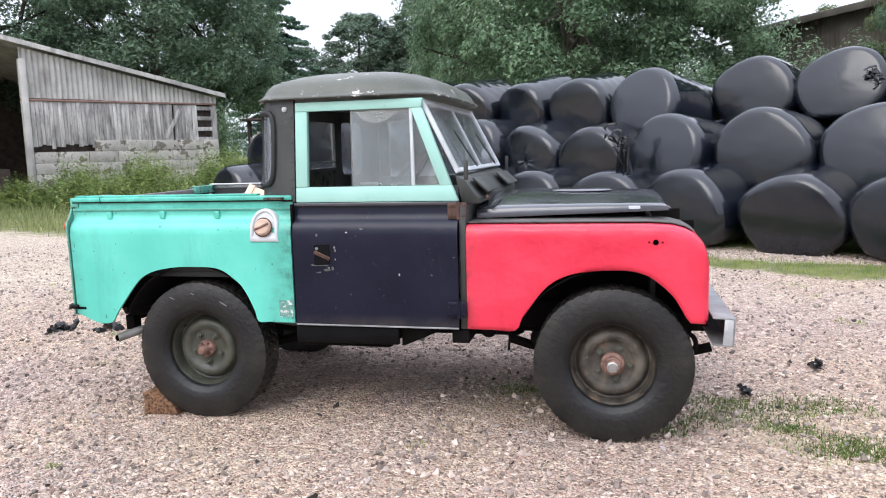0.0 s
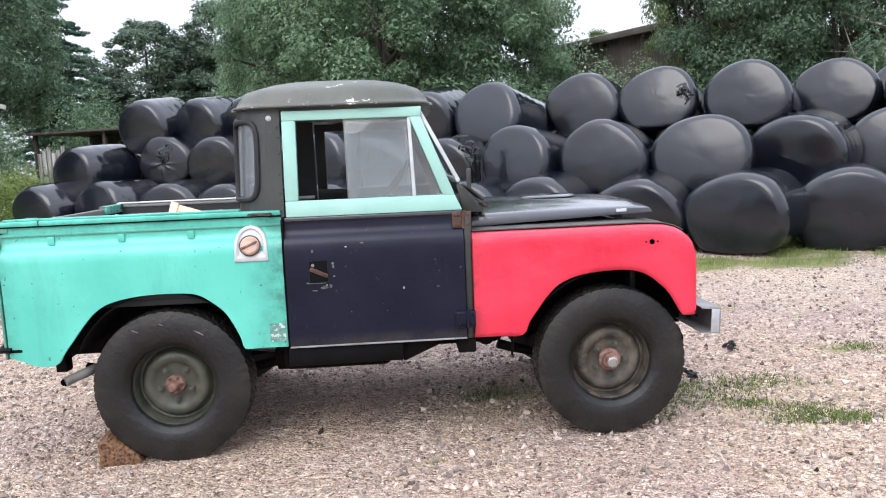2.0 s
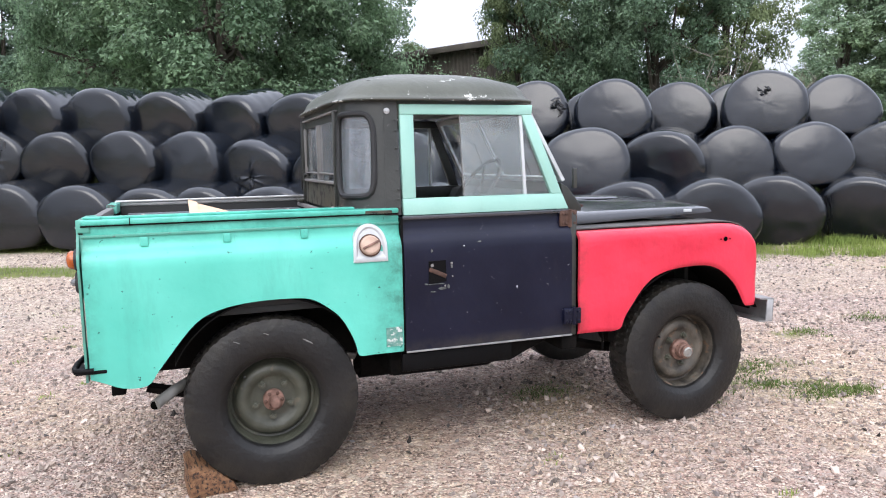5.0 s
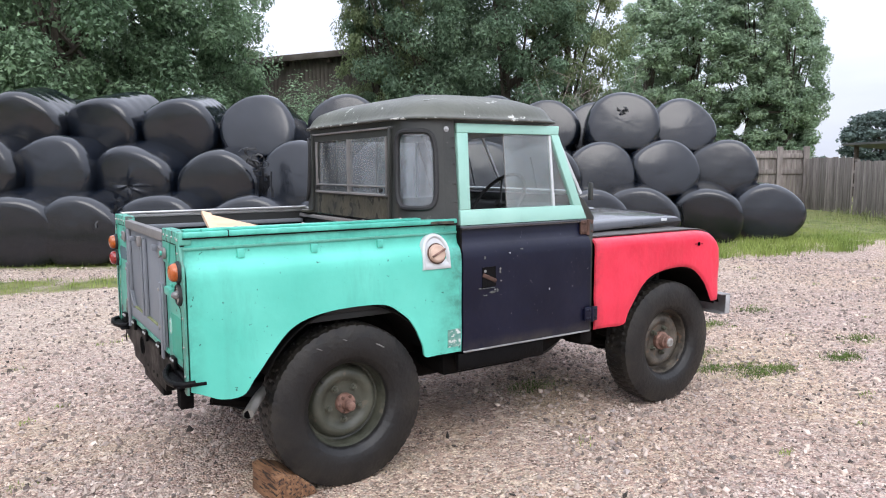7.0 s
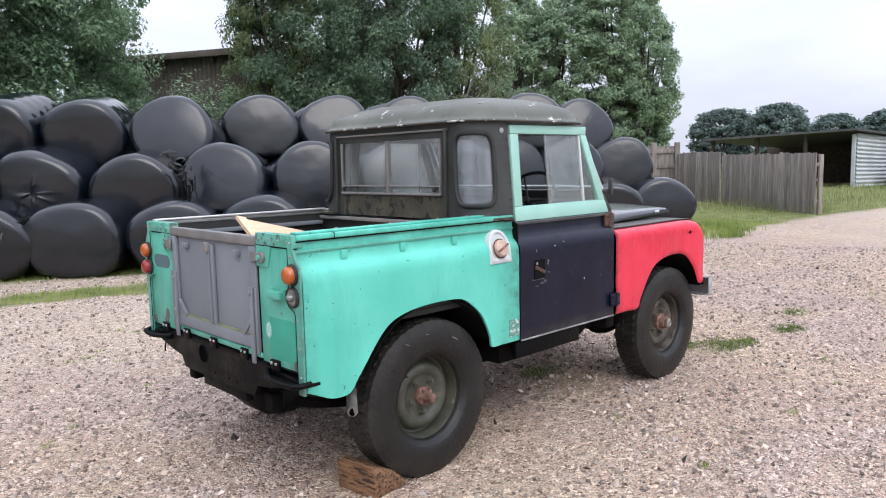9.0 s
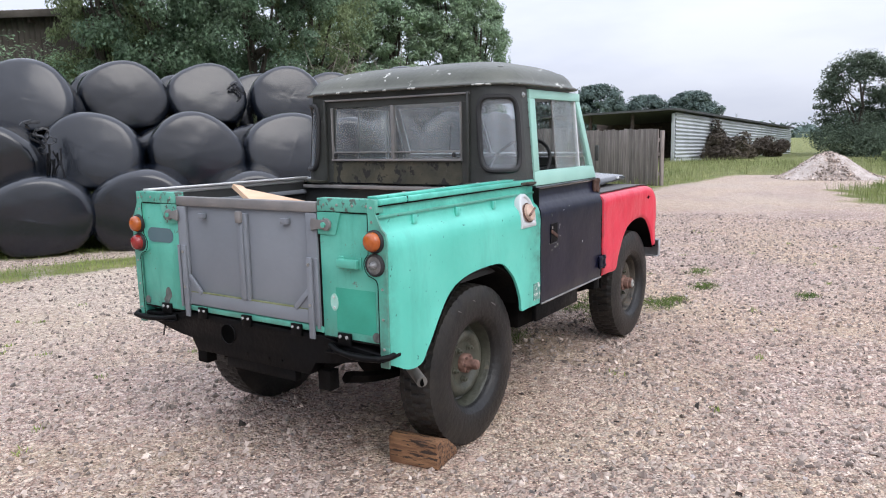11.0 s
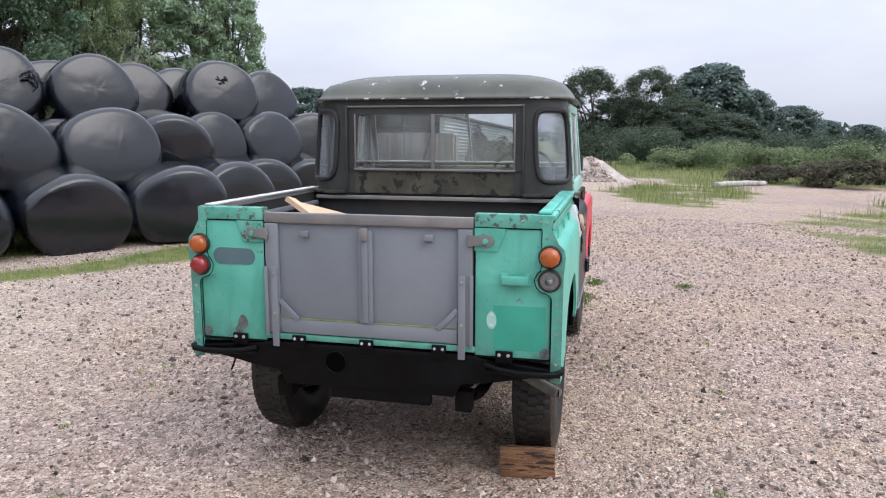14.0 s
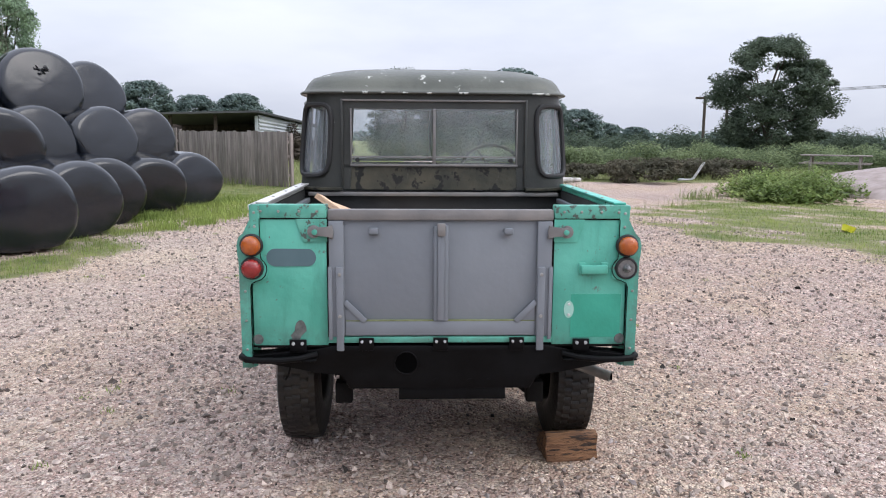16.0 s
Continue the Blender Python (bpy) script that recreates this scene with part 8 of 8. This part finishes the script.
part("tail_wire", tube(bmesh.new(), [(-0.74, 0.60, 0.62), (-0.75, 0.615, 0.56), (-0.745, 0.63, 0.53)], 0.004, 6), UNDER, truck)
for x_, y_, z_, r_ in ((0.93, 0.1, 0.50, 0.06), (1.60, -0.55, 0.52, 0.045), (1.86, -0.55, 0.48, 0.04)):
    part("underside_fitting", lathe(bmesh.new(), ((0.01, -0.06), (r_, -0.05), (r_ * 1.1, 0.0), (r_, 0.05), (0.01, 0.06)), 12, "y", (x_, y_, z_)), UNDER, truck)

# fuel filler in the right flank
def filler_arch(k):
    """The arched outline of the filler surround, drawn in by k."""
    x0, x1, z0, zs, r_ = 0.371 + k, 0.527 - k, 1.008 + k * 1.6, 1.085, 0.094 - k
    pts = [(x0 - 0.002, z0), (x1 + 0.002, z0), (x1, zs)]
    pts += [(0.449 + (x1 - 0.449) * math.cos(a_), zs + r_ * math.sin(a_)) for a_ in np.linspace(0.2, math.pi - 0.2, 15)]
    return pts + [(x0, zs)]


bm = bmesh.new()
loops = [[bm.verts.new((x_, y_ + max(0.0, z_ - 1.06) * 0.3, z_)) for x_, z_ in filler_arch(k_)] for k_, y_ in ((-0.002, -0.772), (0.0, -0.805), (0.004, -0.809), (0.012, -0.809), (0.017, -0.805), (0.021, -0.7995))]
bm.faces.new(loops[-1])
for A_, B_ in zip(loops, loops[1:]):
    for i in range(len(A_)):
        bm.faces.new((A_[i], A_[(i + 1) % len(A_)], B_[(i + 1) % len(A_)], B_[i]))
cap = part("filler_plate", bm, WHITE_TRIM, truck, "chalky white arched filler surround")
tilt_c = Matrix.Translation((0.447, -0.794, 1.082)) @ Matrix.Rotation(radians(-14), 4, "X")
bm = lathe(bmesh.new(), ((0.002, -0.028), (0.036, -0.0275), (0.043, -0.022), (0.044, -0.012), (0.047, -0.009), (0.047, 0.004)), 32, "y")
bmesh.ops.transform(bm, matrix=tilt_c, verts=bm.verts)
fc = part("filler_cap", bm, surf("dusty_pink_cap", (0.44, 0.30, 0.23), (0.60, 0.44, 0.35), 16.0, 0.55, 0.75, 0.1, 0.2, 50, streak=(0.20, 0.12, 0.09), streak_scale=20.0), cap, "dusty peach-coloured metal filler cap")
bm = box(bmesh.new(), -0.042, 0.042, -0.037, -0.026, -0.005, 0.005, 0.003, tilt_c @ Matrix.Rotation(radians(-24), 4, "Y"))
part("cap_grip", bm, RUST, fc)
part("cap_ring", tube(bmesh.new(), [tilt_c @ Vector((0.0485 * math.cos(a_), -0.008, 0.0485 * math.sin(a_))) for a_ in np.linspace(0, 2 * math.pi, 28, endpoint=False)], 0.0035, 6, True), BROWN_RUST, fc)
part("bare_patch", box(bmesh.new(), 0.513, 0.590, -0.7985, -0.794, 0.605, 0.695, 0.0), surf("scuffed_patch", (0.06, 0.22, 0.18), (0.20, 0.33, 0.28), 40.0, 0.7, None, 0, 0.1, 60, (0.55, 0.58, 0.55), 45, 0.54), truck, "scuffed square patch of bare paint")


# wheels
def wheel_meshes():
    made = {}
    R, W = 0.392, 0.098
    bm_ = bmesh.new()
    prof = [(0.205, -0.72), (0.215, -0.86), (0.236, -0.99), (0.240, -1.02), (0.285, -1.035), (0.318, -1.03), (0.335, -1.0), (0.352, -0.96), (0.366, -0.90), (0.3795, -0.85), (0.380, -0.58), (0.380, -0.54), (0.381, -0.22), (0.381, -0.18), (0.381, 0.18), (0.381, 0.22), (0.380, 0.54), (0.380, 0.58), (0.3795, 0.85), (0.366, 0.90), (0.350, 0.96), (0.325, 1.01), (0.285, 1.03), (0.250, 1.0), (0.215, 0.86), (0.205, 0.72)]
    lug = {9: 0, 10: 0, 11: 1, 12: 1, 13: 2, 14: 2, 15: 3, 16: 3, 17: 4, 18: 4, 8: 0, 19: 4}
    nseg, rings_ = 240, []
    for i, (r_, h) in enumerate(prof):
        ring = []
        for k in range(nseg):
            a = 2 * math.pi * k / nseg
            rr = r_
            if i in lug:
                ph_ = (k + (0, 2, 1, 3, 0)[lug[i]]) % 5
                rr += (0.010 if i not in (8, 9, 18, 19) else 0.006) if ph_ < 4 else (0.001 if i in (8, 9, 18, 19) else 0.002)
            ring.append(bm_.verts.new((rr * math.cos(a), h * W, rr * math.sin(a))))
        rings_.append(ring)
    for i in range(len(prof)):
        A_, B_ = rings_[i], rings_[(i + 1) % len(prof)]
        for k in range(nseg):
            bm_.faces.new((A_[k], A_[(k + 1) % nseg], B_[(k + 1) % nseg], B_[k]))
    made["tyre"] = bm_
    bm_ = bmesh.new()
    lathe(bm_, [(0.2153, -0.068), (0.2226, -0.084), (0.2309, -0.088), (0.2330, -0.080), (0.2163, -0.072), (0.2070, -0.060), (0.1997, -0.040), (0.1934, -0.010), (0.1903, 0.010), (0.1810, 0.014), (0.1747, 0.006), (0.1664, -0.016), (0.1560, -0.028), (0.1399, -0.034), (0.1219, -0.031), (0.1087, -0.020), (0.1000, -0.014), (0.0780, -0.014), (0.0560, -0.016), (0.0400, -0.016)], 64, caps=False)
    made["rim"] = bm_
    bm_ = bmesh.new()
    lathe(bm_, [(0.047, -0.014), (0.048, -0.044), (0.045, -0.048), (0.028, -0.050), (0.025, -0.060), (0.024, -0.096), (0.018, -0.104), (0.004, -0.106)], 28)
    made["hub"] = bm_
    bm_ = bmesh.new()
    lathe(bm_, [(0.020, -0.010), (0.019, -0.019), (0.0135, -0.020), (0.0135, -0.036), (0.008, -0.037), (0.007, -0.046), (0.002, -0.047)], 6)
    made["wheel_nut"] = bm_
    bm_ = bmesh.new()
    lathe(bm_, [(0.058, -0.012), (0.058, -0.040), (0.050, -0.046), (0.044, -0.048), (0.042, -0.078), (0.036, -0.082), (0.036, -0.098), (0.030, -0.102), (0.028, -0.094), (0.004, -0.094)], 24)
    made["front_hub"] = bm_
    return made


WM = {}
for k, b in wheel_meshes().items():
    bmesh.ops.recalc_face_normals(b, faces=b.faces)
    WM[k] = bpy.data.meshes.new(k)
    b.to_mesh(WM[k])
    b.free()
finish(WM["tyre"], TYRE, 40)
finish(WM["rim"], RIM, 40)
WM["rim_front"] = WM["rim"].copy()
WM["rim_front"].materials[0] = RIM_F
finish(WM["hub"], RUST, 40)
finish(WM["front_hub"], RUST, 30)
WM["hub_nut"] = bpy.data.meshes.new("hub_nut")
b = lathe(bmesh.new(), [(0.006, -0.090), (0.026, -0.092), (0.030, -0.104), (0.022, -0.109), (0.019, -0.103), (0.002, -0.103)], 8)
b.to_mesh(WM["hub_nut"])
b.free()
finish(WM["hub_nut"], STEEL, 30)
for nm_, pr_, mt_ in (("flange_bolt", [(0.009, 0.004), (0.009, -0.007), (0.004, -0.010), (0.001, -0.010)], BROWN_RUST), ("valve", [(0.005, 0.0), (0.004, -0.030), (0.005, -0.032), (0.001, -0.034)], RUBBER)):
    WM[nm_] = bpy.data.meshes.new(nm_)
    b = lathe(bmesh.new(), pr_, 6)
    b.to_mesh(WM[nm_])
    b.free()
    finish(WM[nm_], mt_, 30)
finish(WM["wheel_nut"], RIM, 30)
for cx, spin in ((0.0, 0.35), (2.235, 0.1)):
    for s in (-1, 1):
        wh = new("wheel")
        wh.parent = truck
        wh.matrix_basis = Matrix.Translation((cx, s * 0.650, 0.384)) @ Matrix.Rotation(0 if s < 0 else math.pi, 4, "Z") @ Matrix.Rotation(spin, 4, "Y")
        tagged(wh, "worn off-road tyre on an olive steel wheel" if cx < 1 else "worn tyre on a rusty grey steel wheel")
        o = new("tyre", WM["tyre"])
        o.parent = wh
        o = new("rim", WM["rim"] if cx < 1 else WM["rim_front"])
        o.parent = wh
        o = new("hub", WM["hub"] if cx < 1 else WM["front_hub"])
        o.parent = wh
        tagged(o, "rust-red hub flange" if cx < 1 else "rusty brown hub")
        if cx > 1:
            o = new("hub_nut", WM["hub_nut"])
            o.parent = wh
        for k in range(6):
            o = new("flange_bolt", WM["flange_bolt"])
            o.parent = wh
            o.matrix_basis = Matrix.Translation((0.037 * math.cos(k * 1.0472 + 0.4), -0.046, 0.037 * math.sin(k * 1.0472 + 0.4)))
        o = new("valve", WM["valve"])
        o.parent = wh
        o.matrix_basis = Matrix.Translation((0.178 * math.cos(2.7), -0.030, 0.178 * math.sin(2.7)))
        for k, (ra_, rr_, ln_, wd_) in enumerate(((1.75, 0.315, 0.16, 0.0030), (2.35, 0.325, 0.07, 0.0014), (2.75, 0.335, 0.06, 0.0018))):
            ra = ra_ - spin if s < 0 else ra_
            pts_ = [((rr_ + 0.012 * (j / 6 - 0.5) * (k % 3)) * math.cos(ra + ln_ * (j / 6 - 0.5)), -1.0365 * 0.098, (rr_ + 0.012 * (j / 6 - 0.5) * (k % 3)) * math.sin(ra + ln_ * (j / 6 - 0.5))) for j in range(7)]
            if cx < 1 and s < 0:
                part("scuff", tube(bmesh.new(), pts_, [wd_ * (0.3 + math.sin(math.pi * (j + 0.5) / 7)) for j in range(7)], 5, False, 1.0), GREY_TRIM, wh, "pale scuff on the sidewall")
        for k in range(5):
            o = new("wheel_nut", WM["wheel_nut"])
            o.parent = wh
            o.matrix_basis = Matrix.Translation((0.082 * math.cos(k * 1.2566), 0, 0.082 * math.sin(k * 1.2566)))

# loose board and off-cut lying in the load bed
A_, B_, dn = Vector((-0.32, 0.53, 1.243)), Vector((0.28, 0.30, 1.075)), Vector((0.03, -0.58, -0.40))
bm = bmesh.new()
top_, nrm = [A_, B_, B_ + dn * 0.7, A_ + dn], (B_ - A_).cross(dn).normalized() * 0.006
va, vb = [bm.verts.new(p + nrm) for p in top_], [bm.verts.new(p - nrm) for p in top_]
bm.faces.new(va), bm.faces.new(list(reversed(vb)))
for i in range(4):
    bm.faces.new((va[i], vb[i], vb[(i + 1) % 4], va[(i + 1) % 4]))
board = part("plywood_board", bm, PLY, None, "bare pale plywood offcut leaning in the load bed")
tagged(board, category="board")
bm = bmesh.new()
e_ = (B_ - A_).normalized() * 0.055
pts_ = [A_, A_ + e_, A_ + e_ + dn, A_ + dn]
va, vb = [bm.verts.new(p - nrm * 1.2) for p in pts_], [bm.verts.new(p - nrm * 3.0) for p in pts_]
bm.faces.new(va), bm.faces.new(list(reversed(vb)))
for i in range(4):
    bm.faces.new((va[i], vb[i], vb[(i + 1) % 4], va[(i + 1) % 4]))
part("edge_batten", bm, PLY, board)

# timber chock behind the rear wheel
bm = bmesh.new()
prism(bm, ((-0.11, 0.0), (-0.105, 0.13), (-0.06, 0.145), (0.03, 0.105), (0.10, 0.045), (0.12, 0.0)), "y", -0.125, 0.125, 0.006)
bmesh.ops.subdivide_edges(bm, edges=bm.edges[:], cuts=1, use_grid_fill=True)
for v in bm.verts:
    v.co += Vector((noise.noise(v.co * 9.0) * 0.012, noise.noise(v.co * 7.0 + Vector((3, 1, 2))) * 0.012, noise.noise(v.co * 8.0 + Vector((7, 2, 5))) * 0.008))
ob = part("wheel_chock", bm, BLOCK_WOOD, None, "rough split timber block chocking the rear wheel", 30)
ob.matrix_basis = pose(-0.300, -0.655, 0.0, 0, 0, 6) @ Matrix.Diagonal((0.92, 1.0, 0.95, 1.0))
tagged(ob, category="timber block")
